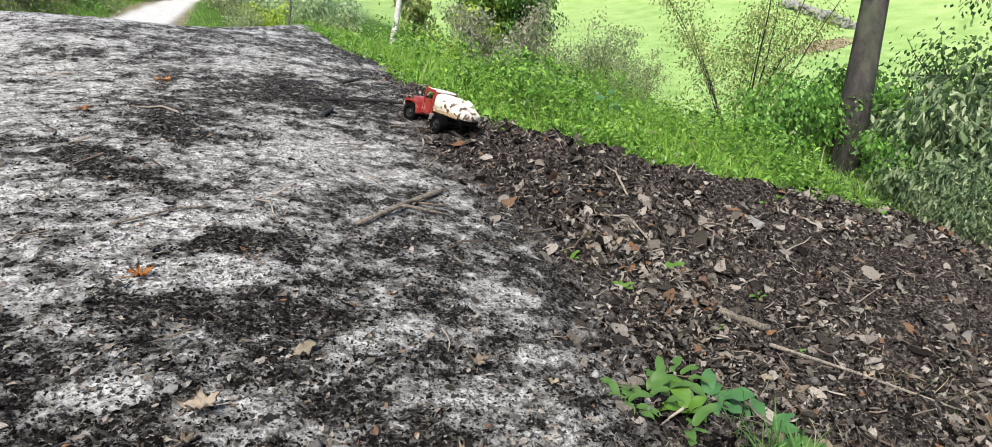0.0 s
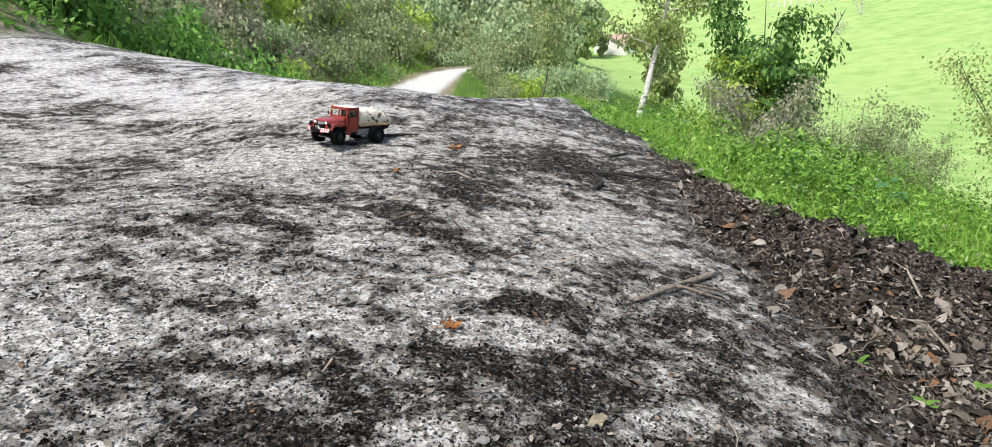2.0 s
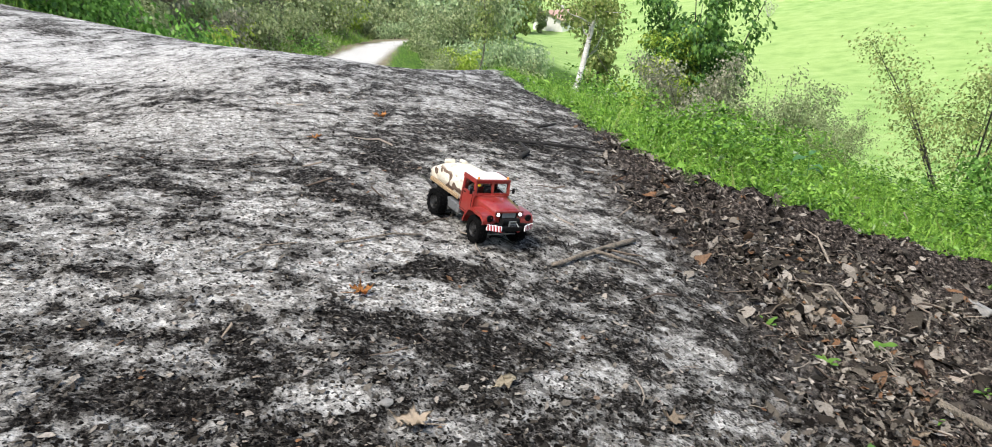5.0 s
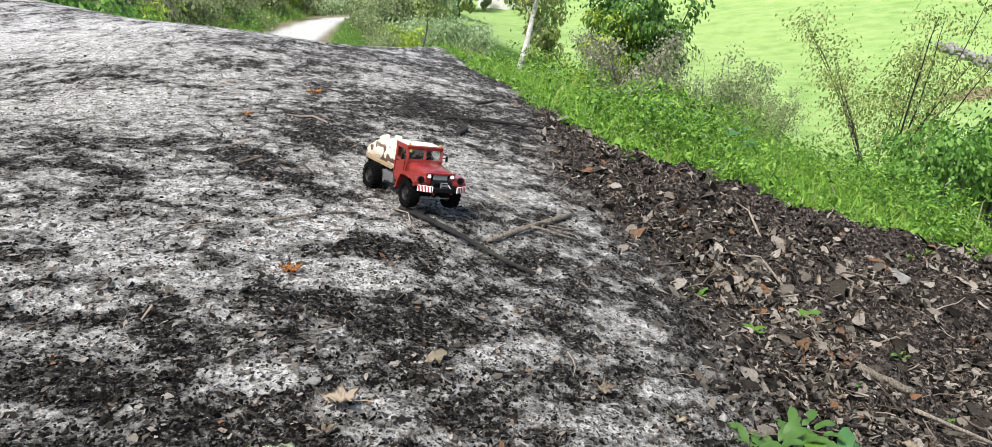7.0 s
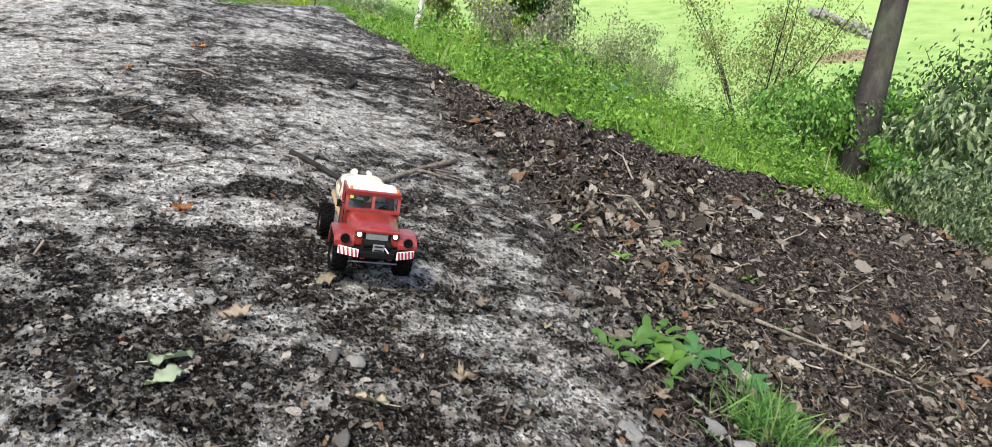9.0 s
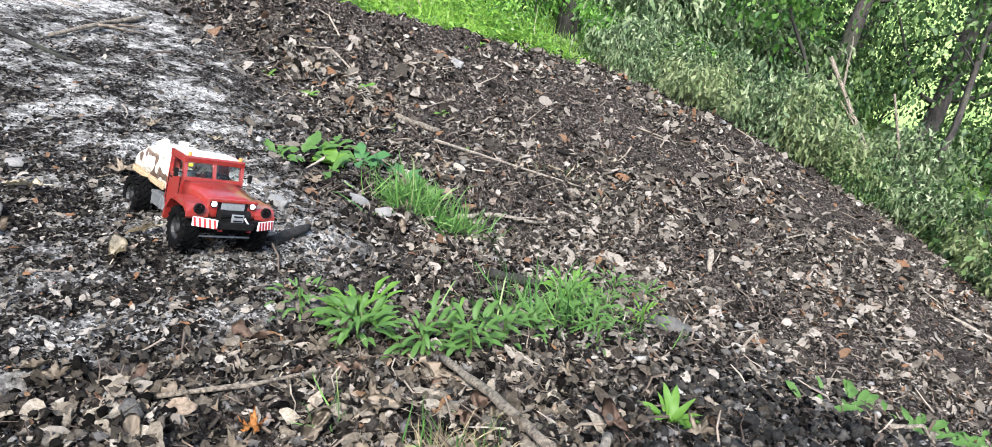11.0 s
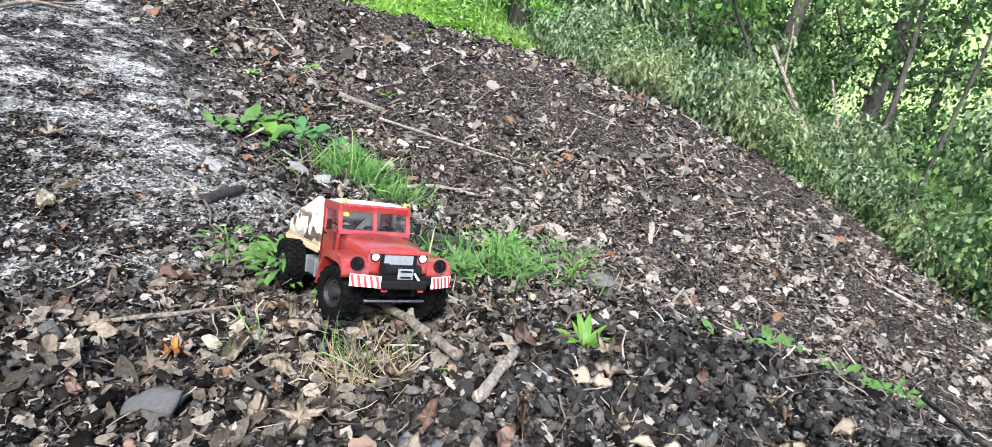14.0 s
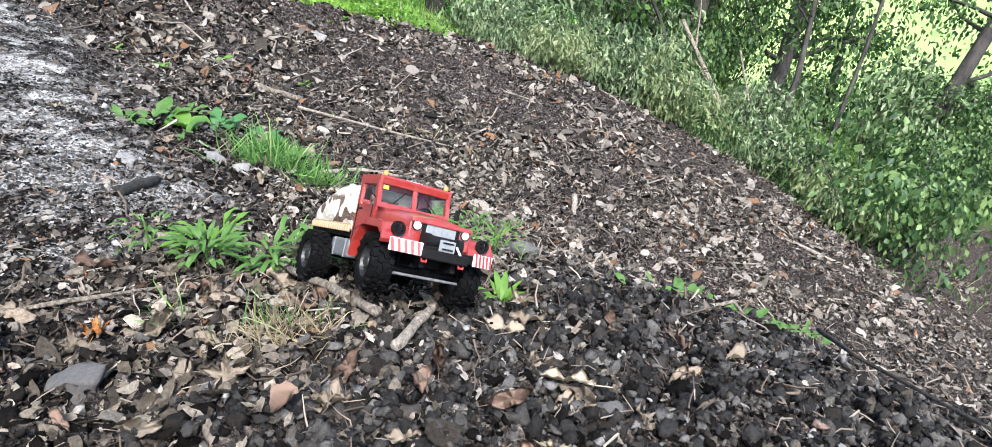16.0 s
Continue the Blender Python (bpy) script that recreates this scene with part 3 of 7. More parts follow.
def lump_template(seed, flat=0.6):
    r = np.random.default_rng(seed)
    bm = bmesh.new()
    if seed < 100:
        ps = [bm.verts.new(q) for q in ((0.5, 0, -0.12), (0, 0.5, -0.12), (-0.5, 0, -0.12), (0, -0.5, -0.12), (0, 0, 0.5))]
        for k in range(4):
            bm.faces.new((ps[k], ps[(k + 1) % 4], ps[4]))
    else:
        bmesh.ops.create_icosphere(bm, subdivisions=1, radius=0.5)
    bm.verts.index_update()
    v = np.array([p.co for p in bm.verts]) * r.uniform(0.55, 1.3, (len(bm.verts), 1)) + r.normal(0, 0.09, (len(bm.verts), 3))
    v = v * (1, r.uniform(0.55, 1), flat)
    f = np.array([[q.index for q in p.verts] for p in bm.faces])
    bm.free()
    return v, f


def leaf_template(seed, curl=0.25, wide=0.32):
    r = np.random.default_rng(seed)
    c = r.uniform(-curl, curl, 5)
    v = np.array([(-0.5, 0, c[0] * 0.5), (-0.05, wide, abs(c[1])), (0, 0, 0), (0.05, -wide, abs(c[2])), (0.5, 0, c[3] * 0.6), (0.3, wide * 0.6, c[4] * 0.7), (0.3, -wide * 0.6, c[4] * 0.4)])
    f = np.array([(0, 2, 1), (0, 3, 2), (1, 2, 5), (2, 3, 6), (2, 4, 5), (2, 6, 4)])
    return v, f


def twig_template(seed):
    r = np.random.default_rng(seed)
    bend = np.cumsum(r.normal(0, 0.09, (4, 2)), 0)
    v, f = [], []
    for k in range(4):
        for a in range(3):
            rad = 0.035 * (1 - 0.22 * k)
            v.append((-0.5 + k / 3, bend[k, 0] + rad * math.cos(a * 2.094), bend[k, 1] * 0.5 + rad * math.sin(a * 2.094)))
    for k in range(3):
        for a in range(3):
            p, q = 3 * k + a, 3 * k + (a + 1) % 3
            f += [(p, q, q + 3), (p, q + 3, p + 3)]
    return np.array(v), np.array(f)


def blade_template(seed, arch=0.5):
    r = np.random.default_rng(seed)
    b = r.uniform(0.1, arch)
    w = 0.015
    v = np.array([(-w, 0, 0), (w, 0, 0), (-w * 0.9, b * 0.18, 0.42), (w * 0.9, b * 0.18, 0.42), (-w * 0.6, b * 0.5, 0.75), (w * 0.6, b * 0.5, 0.75), (0, b, 0.95 - 0.3 * b)])
    f = np.array([(0, 1, 3), (0, 3, 2), (2, 3, 5), (2, 5, 4), (4, 5, 6)])
    return v, f


def crumple_template(seed, curl=0.5, wide=0.4):
    """A torn piece of dry leaf: three by five points, rolled along its rib and buckled."""
    r = np.random.default_rng(seed)
    roll, bend = r.uniform(0.3, 1.9) * curl * 2, r.uniform(-0.25, 0.35)
    v = []
    for i in range(5):
        u = -0.5 + i / 4
        half = wide * (1 - (2 * abs(u)) ** 2.2 * 0.8) * r.uniform(0.7, 1.15)
        for j in (-1, 0, 1):
            a = roll * j * 0.5
            v.append((u + r.normal(0, 0.03), half * math.sin(a) / max(0.5 * roll, 0.2) + r.normal(0, 0.03), half * (1 - math.cos(a)) * 1.6 + bend * u * u * 2 + r.normal(0, 0.035)))
    f = []
    for i in range(4):
        for j in range(2):
            q = 3 * i + j
            f += [(q, q + 3, q + 4), (q, q + 4, q + 1)]
    return np.array(v), np.array(f)


def clod_template(seed):
    r = np.random.default_rng(seed)
    bm = bmesh.new()
    bmesh.ops.create_icosphere(bm, subdivisions=2, radius=0.5)
    bm.verts.index_update()
    off = Vector(r.uniform(-40, 40, 3))
    v = np.array([q.co * (1 + 0.7 * noise.noise(q.co * 3.6 + off) + 0.8 * noise.noise(q.co * 9 + off)) for q in bm.verts]) * (1, r.uniform(0.65, 1), 0.7)
    f = np.array([[q.index for q in t.verts] for t in bm.faces])
    bm.free()
    return v, f


def fold_template(seed, wide=0.3):
    r = np.random.default_rng(seed)
    u = r.uniform(0.02, 0.16)
    return np.array([(-0.5, 0, -0.05), (0.05, wide, u), (0.5, 0, -0.08), (0.0, -wide, u)]), np.array([(0, 2, 1), (0, 3, 2)])


CRUMPLES = [crumple_template(700 + k, 0.5, 0.22 + 0.03 * (k % 7)) for k in range(14)]
CLODS = [clod_template(800 + k) for k in range(10)]
LUMPS = [lump_template(s, 0.6) for s in range(10)]
STONES = [lump_template(100 + s, 0.6) for s in range(10)]
FLAKES = [lump_template(40 + s, 0.28) for s in range(8)]
LEAVES = [leaf_template(s) for s in range(10)]
TWIGS = [twig_template(s) for s in range(10)]
SHREDS = [leaf_template(120 + s, 0.5, 0.05 + 0.015 * s) for s in range(10)]
FOLDS = [fold_template(s, 0.24 + 0.02 * s) for s in range(8)]
BLADES = [blade_template(s) for s in range(8)]


def sow(n, x0, x1, y0, y1, chance, centre=(0.25, -0.2), soft=0.8, power=2.0):
    """n places, thicker near a centre of the plan, kept with the given chance."""
    got = []
    have = 0
    while have < n:
        m = 200000
        x, y = rng.uniform(x0, x1, m), rng.uniform(y0, y1, m)
        d2 = (x - centre[0]) ** 2 + (y - centre[1]) ** 2
        keep = rng.uniform(0, 1, m) < np.minimum(1, (soft / np.maximum(np.sqrt(d2), soft)) ** power)
        x, y = x[keep], y[keep]
        keep = rng.uniform(0, 1, len(x)) < chance(x, y)
        got.append(np.stack([x[keep], y[keep]], 1))
        have += int(keep.sum())
    return np.concatenate(got)[:n]


def lay(xy, lift=0.0):
    return np.c_[xy, surface(xy[:, 0], xy[:, 1]) + lift]


def stuff(ob, label, category):
    return tagged(ob, label, category, kind="stuff")


road_only = lambda x, y: (1 - litter_at(x, y)) * (1 - turf_at(x, y))
p = lay(sow(80000, -3.4, 2.0, 0.2, 6.2, lambda x, y: road_only(x, y) * smooth(0.3, 0.85, mud_at(x, y))))
stuff(pieces("soil_crumbs", LUMPS + FLAKES, p, np.minimum(rng.lognormal(math.log(0.0085), 0.42, len(p)), 0.0165), M_CLOD), "dark crumbs of wet soil and mulch strewn on the track", "soil")
p = lay(sow(60000, -3.4, 2.0, 0.2, 6.2, lambda x, y: road_only(x, y) * smooth(0.75, 0.3, mud_at(x, y))))
stuff(pieces("scattered_crumbs", FLAKES + LUMPS, p, rng.lognormal(math.log(0.0065), 0.4, len(p)), M_MOUND), "small dark crumbs scattered over pale gravel", "soil")
p = lay(sow(24000, -3.4, 2.0, 0.2, 6.2, lambda x, y: road_only(x, y) * (0.12 + 0.88 * smooth(0.7, 0.2, mud_at(x, y)))))
stuff(pieces("pebbles", LUMPS, p, np.minimum(rng.lognormal(math.log(0.0075), 0.45, len(p)), 0.02), M_PEBBLE), "pale limestone pebbles pressed into the track", "pebbles")
p = lay(sow(8000, -2.5, 2.0, 0.2, 5.5, lambda x, y: road_only(x, y)), 0.003)
stuff(pieces("leaf_scraps", CRUMPLES, p, np.minimum(rng.lognormal(math.log(0.012), 0.45, len(p)), 0.026), M_CHIP, 0.3), "brown scraps of leaves on the track", "leaf litter")
bank = lambda x, y: litter_at(x, y) * (1 - 0.85 * turf_at(x, y))
leafy = lambda x, y: bank(x, y) * (0.22 + 0.78 * smooth(0.5, 1.3, np.hypot(x - 0.75, y + 0.85))) * (0.25 + 0.75 * smooth(0.25, 0.75, litter_at(x - 0.22, y))) * (0.12 + 0.88 * smooth(0.40, 0.56, fbm(x * 1.5, y * 1.9, 4, 41, 0.6))) * (1 - 0.95 * ridge_at(x, y))
CB = (0.7, 0.1)
def soft(ob):
    ob.data.shade_smooth()
    return ob


p = lay(sow(2300, 0.05, 1.3, -0.85, 0.4, lambda x, y: bank(x, y) * (0.06 + 0.94 * smooth(0.75, 0.3, np.hypot((x - 0.42) / 1.2, (y + 0.05) / 0.75))), (0.4, -0.1), 0.6, 1.0), 0.006)
stuff(soft(pieces("dry_leaves", CRUMPLES, p, np.minimum(rng.lognormal(math.log(0.0175), 0.5, len(p)), 0.05), M_DRY, 0.5)), "dry tan and brown crumpled leaves on the mound", "leaf litter")
mound = lambda x, y: bank(x, y) * smooth(-0.28, -0.5, y - 0.25 * (x - 0.6))
p = lay(sow(11000, 0.0, 2.2, -1.25, 0.1, mound, (0.7, -0.6), 0.6, 1.2), 0.004)
stuff(pieces("mound_clods", CLODS, p, np.minimum(rng.lognormal(math.log(0.0105), 0.45, len(p)), 0.026), M_MOUND, 0.9), "dark grey crumbly clods of wet soil in the foreground", "soil")
p = lay(sow(420, 0.0, 2.2, -1.25, 0.1, mound, (0.9, -0.6), 0.7, 1.0), 0.006)
stuff(soft(pieces("mound_stones", STONES, p, np.minimum(rng.lognormal(math.log(0.012), 0.4, len(p)), 0.026), M_PEBBLE, 0.6)), "pale grey stones in the black soil", "stones")
far_up = lambda q: np.clip(0.28 + 0.36 * np.hypot(q[:, 0] - 0.3, q[:, 1] + 0.9), 0.38, 1.6)
p = lay(sow(38000, -0.6, 7.5, -1.3, 4.2, bank, CB, 1.0, 1.5))
stuff(pieces("bank_soil", LUMPS + FLAKES, p, np.minimum(rng.lognormal(math.log(0.012), 0.45, len(p)), 0.03), M_CLOD, 0.6), "black crumbly soil of the mulch bank", "soil")
p = lay(sow(13000, -0.4, 3.4, -1.25, 3.0, lambda x, y: np.maximum(bank(x, y) * (0.25 + 0.75 * smooth(0.42, 0.6, fbm(x * 4, y * 4, 3, 140))), 3 * ridge_at(x, y)), (0.7, -0.3), 0.7, 1.5), 0.001)
stuff((pieces("soil_clods", CLODS, p, np.minimum(rng.lognormal(math.log(0.0105), 0.5, len(p)), 0.030) * (1 + 0.3 * np.clip(ridge_at(p[:, 0], p[:, 1]), 0, 1)), M_CLOD, 0.9)), "black crumbly clods of wet soil on the bank", "soil")
p = lay(sow(26000, -0.3, 2.0, -1.25, 0.5, bank, (0.6, -0.5), 0.5, 1.2), 0.001)
stuff(pieces("fine_crumbs", LUMPS, p, rng.lognormal(math.log(0.0058), 0.45, len(p)), M_MOUND, 0.8), "fine black crumbs of soil in the foreground", "soil")
p = lay(sow(30000, -0.6, 7.5, -1.3, 4.2, leafy, CB, 1.0, 1.15), 0.005)
stuff(pieces("bank_litter", SHREDS, p, np.minimum(rng.lognormal(math.log(0.017), 0.5, len(p)), 0.042) * far_up(p), M_CHIP, 0.65), "brown and grey wood chips and bark shreds on the bank", "leaf litter")
p = lay(sow(32000, -0.6, 7.5, -1.3, 4.2, leafy, CB, 1.0, 1.2), 0.004)
stuff(soft(pieces("leaf_mould", CRUMPLES, p, np.minimum(rng.lognormal(math.log(0.020), 0.55, len(p)), 0.06) * far_up(p), M_CHIP, 0.5)), "crumpled brown leaf pieces covering the bank", "leaf litter")
p = lay(sow(5200, -0.6, 7.5, -1.3, 4.2, bank, CB, 1.0, 1.6), 0.002)
stuff((pieces("bank_stones", STONES, p, np.minimum(rng.lognormal(math.log(0.0105), 0.55, len(p)), 0.034), M_PEBBLE, 0.6)), "grey and white stones among the mulch", "stones")
p = lay(sow(1900, -0.6, 7.5, -1.3, 4.2, lambda x, y: np.maximum(bank(x, y), 0.12 * road_only(x, y)), CB, 1.0, 0.8), 0.008)
stuff(pieces("root_fibres", TWIGS, lay(sow(6000, -0.6, 7.5, -1.3, 4.2, bank, CB, 1.0, 0.9), 0.006), rng.lognormal(math.log(0.036), 0.4, 6000), M_TWIG, 0.35, stretch=0.2), "short root fibres and bark shreds in the mulch", "fibres")
stuff(pieces("twigs", TWIGS, p, np.minimum(rng.lognormal(math.log(0.07), 0.4, len(p)), 0.12) * np.clip(0.5 + 0.3 * np.hypot(p[:, 0] - 0.3, p[:, 1] + 0.9), 0.6, 1.3), M_TWIG, 0.25, stretch=0.2), "dry twigs and root ends in the mulch", "twigs")

# verge: grass, nettles and small weeds
near_turf = lambda x, y: turf_at(x, y)
p = lay(sow(52000, 0.9, 8.5, -1.0, 13, near_turf, (1.6, 3.2), 1.6, 1.5), -0.004)
stuff(pieces("verge_grass", BLADES, p, np.minimum(rng.lognormal(math.log(0.066), 0.45, len(p)), 0.16), M_GRASS, tilt=0.45), "bright green grass on the verge", "grass")
p = sow(120000, 1.1, 7.5, 0.5, 12, near_turf, (1.9, 3.4), 1.6, 1.5)
hump = fbm(p[:, 0] * 1.4, p[:, 1] * 1.4, 3, 90)
p = lay(p, 0)
p[:, 2] += rng.uniform(0.01, 1, len(p)) ** 1.3 * (0.025 + 0.34 * smooth(0.42, 0.68, hump) * smooth(0.1, 0.7, p[:, 0] - 1.3)) * smooth(0.0, 0.6, turf_at(p[:, 0], p[:, 1]))
stuff(pieces("verge_weeds", SHREDS[4:] + FOLDS[:3], p, rng.lognormal(math.log(0.023), 0.45, len(p)), M_WEED, 0.5), "dense green nettles and weeds on the verge", "weeds")

p = lay(sow(3800, 4.0, 9.0, -1.6, 4.2, lambda x, y: turf_at(x, y) + 0.3 * litter_at(x, y) * smooth(0.6, 0.0, np.abs(x - 4.5 - (3.3 - y) * 0.65)), (5.6, 1.9), 1.2, 1.2), -0.004)
stuff(pieces("woodland_grass", BLADES, p, np.minimum(rng.lognormal(math.log(0.15), 0.35, len(p)), 0.28), M_GRASS_DULL, tilt=0.35), "grey-green grass and ferns along the top of the bank", "grass")
p = lay(sow(14000, -1.6, 9.0, 10.5, 32, near_turf, (0.5, 16), 4.0, 1.0), -0.02)
stuff(pieces("far_grass", BLADES, p, rng.lognormal(math.log(0.13), 0.35, len(p)), M_GRASS, tilt=0.35), "green grass beside the far track", "grass")
foot_x = lambda y: np.interp(y, (7, 12, 20, 27, 33), (-4.2, -4.4, -3.8, -2.6, -1.7))
p = lay(sow(16000, -7.0, -1.2, 8.5, 32, lambda x, y: np.exp(-(((x - foot_x(y) + 0.15) / 0.4) ** 2)) * smooth(0.25, 0.5, fbm(x * 0.8, y * 0.8, 3, 66)), (-4, 12), 6.0, 1.0), -0.02)
stuff(pieces("foot_grass", BLADES, p, rng.lognormal(math.log(0.2), 0.4, len(p)), M_GRASS, tilt=0.4), "bright green grass along the foot of the cut bank", "grass")

# ---- helpers for shapes ----
def part(name, bm, material, parent=None, label="", smooth_shade=False):
    me = bpy.data.meshes.new(name)
    bmesh.ops.recalc_face_normals(bm, faces=bm.faces)
    bm.to_mesh(me)
    bm.free()
    for m in material if isinstance(material, (list, tuple)) else (material,):
        me.materials.append(m)
    if smooth_shade:
        me.shade_smooth()
    ob = new(name, me)
    ob.parent = parent
    if label:
        ob["label"] = label
    return ob


def bx(bm, x, y, z, sx, sy, sz, bevel=0.0, rot=None):
    g = bmesh.ops.create_cube(bm, size=1, matrix=Matrix.Translation((x, y, z)) @ (rot or Matrix()) @ Matrix.Diagonal((sx, sy, sz, 1)))
    if bevel:
        edges = {e for v in g["verts"] for e in v.link_edges}
        bmesh.ops.bevel(bm, geom=list(edges), offset=bevel, segments=2, affect="EDGES", profile=0.5)
    return bm


def cyl(bm, a, b, r, r2=None, seg=12):
    a, b = Vector(a), Vector(b)
    m = Matrix.Translation((a + b) / 2) @ (b - a).to_track_quat("Z", "Y").to_matrix().to_4x4()
    bmesh.ops.create_cone(bm, cap_ends=True, segments=seg, radius1=r, radius2=r if r2 is None else r2, depth=(b - a).length, matrix=m)
    return bm


def prism(bm, outline, y0, y1):
    """An outline of (x, z) drawn out from y0 to y1."""
    a = [bm.verts.new((x, y0, z)) for x, z in outline]
    b = [bm.verts.new((x, y1, z)) for x, z in outline]
    n = len(outline)
    bm.faces.new(a)
    bm.faces.new(b[::-1])
    for i in range(n):
        bm.faces.new((a[i], b[i], b[(i + 1) % n], a[(i + 1) % n]))
    return bm


def loft(bm, rings, caps=True):
    rows = [[bm.verts.new(p) for p in r] for r in rings]
    n = len(rows[0])
    for a, b in zip(rows, rows[1:]):
        for i in range(n):
            bm.faces.new((a[i], a[(i + 1) % n], b[(i + 1) % n], b[i]))
    if caps:
        bm.faces.new(rows[0][::-1])
        bm.faces.new(rows[-1])
    return bm


def B():
    return bmesh.new()


# ---- the toy truck ----
TYRE_R, AXLE_F, AXLE_R, WHEEL_Y, WHEEL_YR = 0.048, 0.184, -0.056, 0.075, 0.083


def wheel_part(truck, name, x, side):
    w = part(name, tyre_bm(), M_RUBBER, truck, "muddy black off-road tyre with block tread")
    w.matrix_basis = pose(x, side * (WHEEL_Y if x > 0 else WHEEL_YR), TYRE_R, 0, 0, 0 if side > 0 else 180)
    bm = B()
    rings = []
    for y, r in ((-0.012, 0.029), (0.012, 0.029), (0.015, 0.027), (0.008, 0.024), (0.006, 0.013), (0.014, 0.011), (0.016, 0.007)):
        rings.append([(r * math.cos(k * math.tau / 24), y, r * math.sin(k * math.tau / 24)) for k in range(24)])
    loft(bm, rings)
    for k in range(8):
        a = k * math.tau / 8
        cyl(bm, (0.019 * math.cos(a), 0.006, 0.019 * math.sin(a)), (0.019 * math.cos(a), 0.0105, 0.019 * math.sin(a)), 0.0022, seg=6)
        a += math.tau / 16
        bx(bm, 0.0185 * math.cos(a), 0.008, 0.0185 * math.sin(a), 0.010, 0.003, 0.0025, rot=Matrix.Rotation(-a, 4, "Y"))
    bm.transform(Matrix.Diagonal((0.88, 0.9, 0.88, 1)))
    part("rim", bm, M_RIM, w, "dark grey dusty wheel rim")
    return w


def tyre_bm():
    bm = B()
    prof = [(-0.019, 0.0285), (-0.0205, 0.036), (-0.019, 0.042), (-0.014, 0.0445), (0.014, 0.0445), (0.019, 0.042), (0.0205, 0.036), (0.019, 0.0285), (0.012, 0.026), (-0.012, 0.026)]
    n = 36
    rings = [[(r * math.cos(k * math.tau / n), y, r * math.sin(k * math.tau / n)) for y, r in prof] for k in range(n)]
    rows = [[bm.verts.new(p) for p in ring] for ring in rings]
    m = len(prof)
    for i in range(n):
        a, b = rows[i], rows[(i + 1) % n]
        for j in range(m):
            bm.faces.new((a[j], b[j], b[(j + 1) % m], a[(j + 1) % m]))
    for k in range(18):
        for lane, (y, off) in enumerate(((-0.0145, 0), (-0.004, 0.5), (0.005, 0), (0.0148, 0.5))):
            a = (k + off) * math.tau / 18
            r = 0.0455 if lane in (1, 2) else 0.0445
            rot = Matrix.Rotation(-a + math.pi / 2, 4, "Y") @ Matrix.Rotation(0.35 if lane % 2 else -0.35, 4, "Z")
            bx(bm, r * math.cos(a), y, r * math.sin(a), 0.0085, 0.0085, 0.0052, rot=rot)
    for k in range(18):
        for s in (-1, 1):
            a = (k + 0.5) * math.tau / 18
            bx(bm, 0.0405 * math.cos(a), s * 0.0195, 0.0405 * math.sin(a), 0.005, 0.003, 0.007, rot=Matrix.Rotation(-a + math.pi / 2, 4, "Y"))
    bm.transform(Matrix.Diagonal((0.92, 0.84, 0.92, 1)))
    return bm


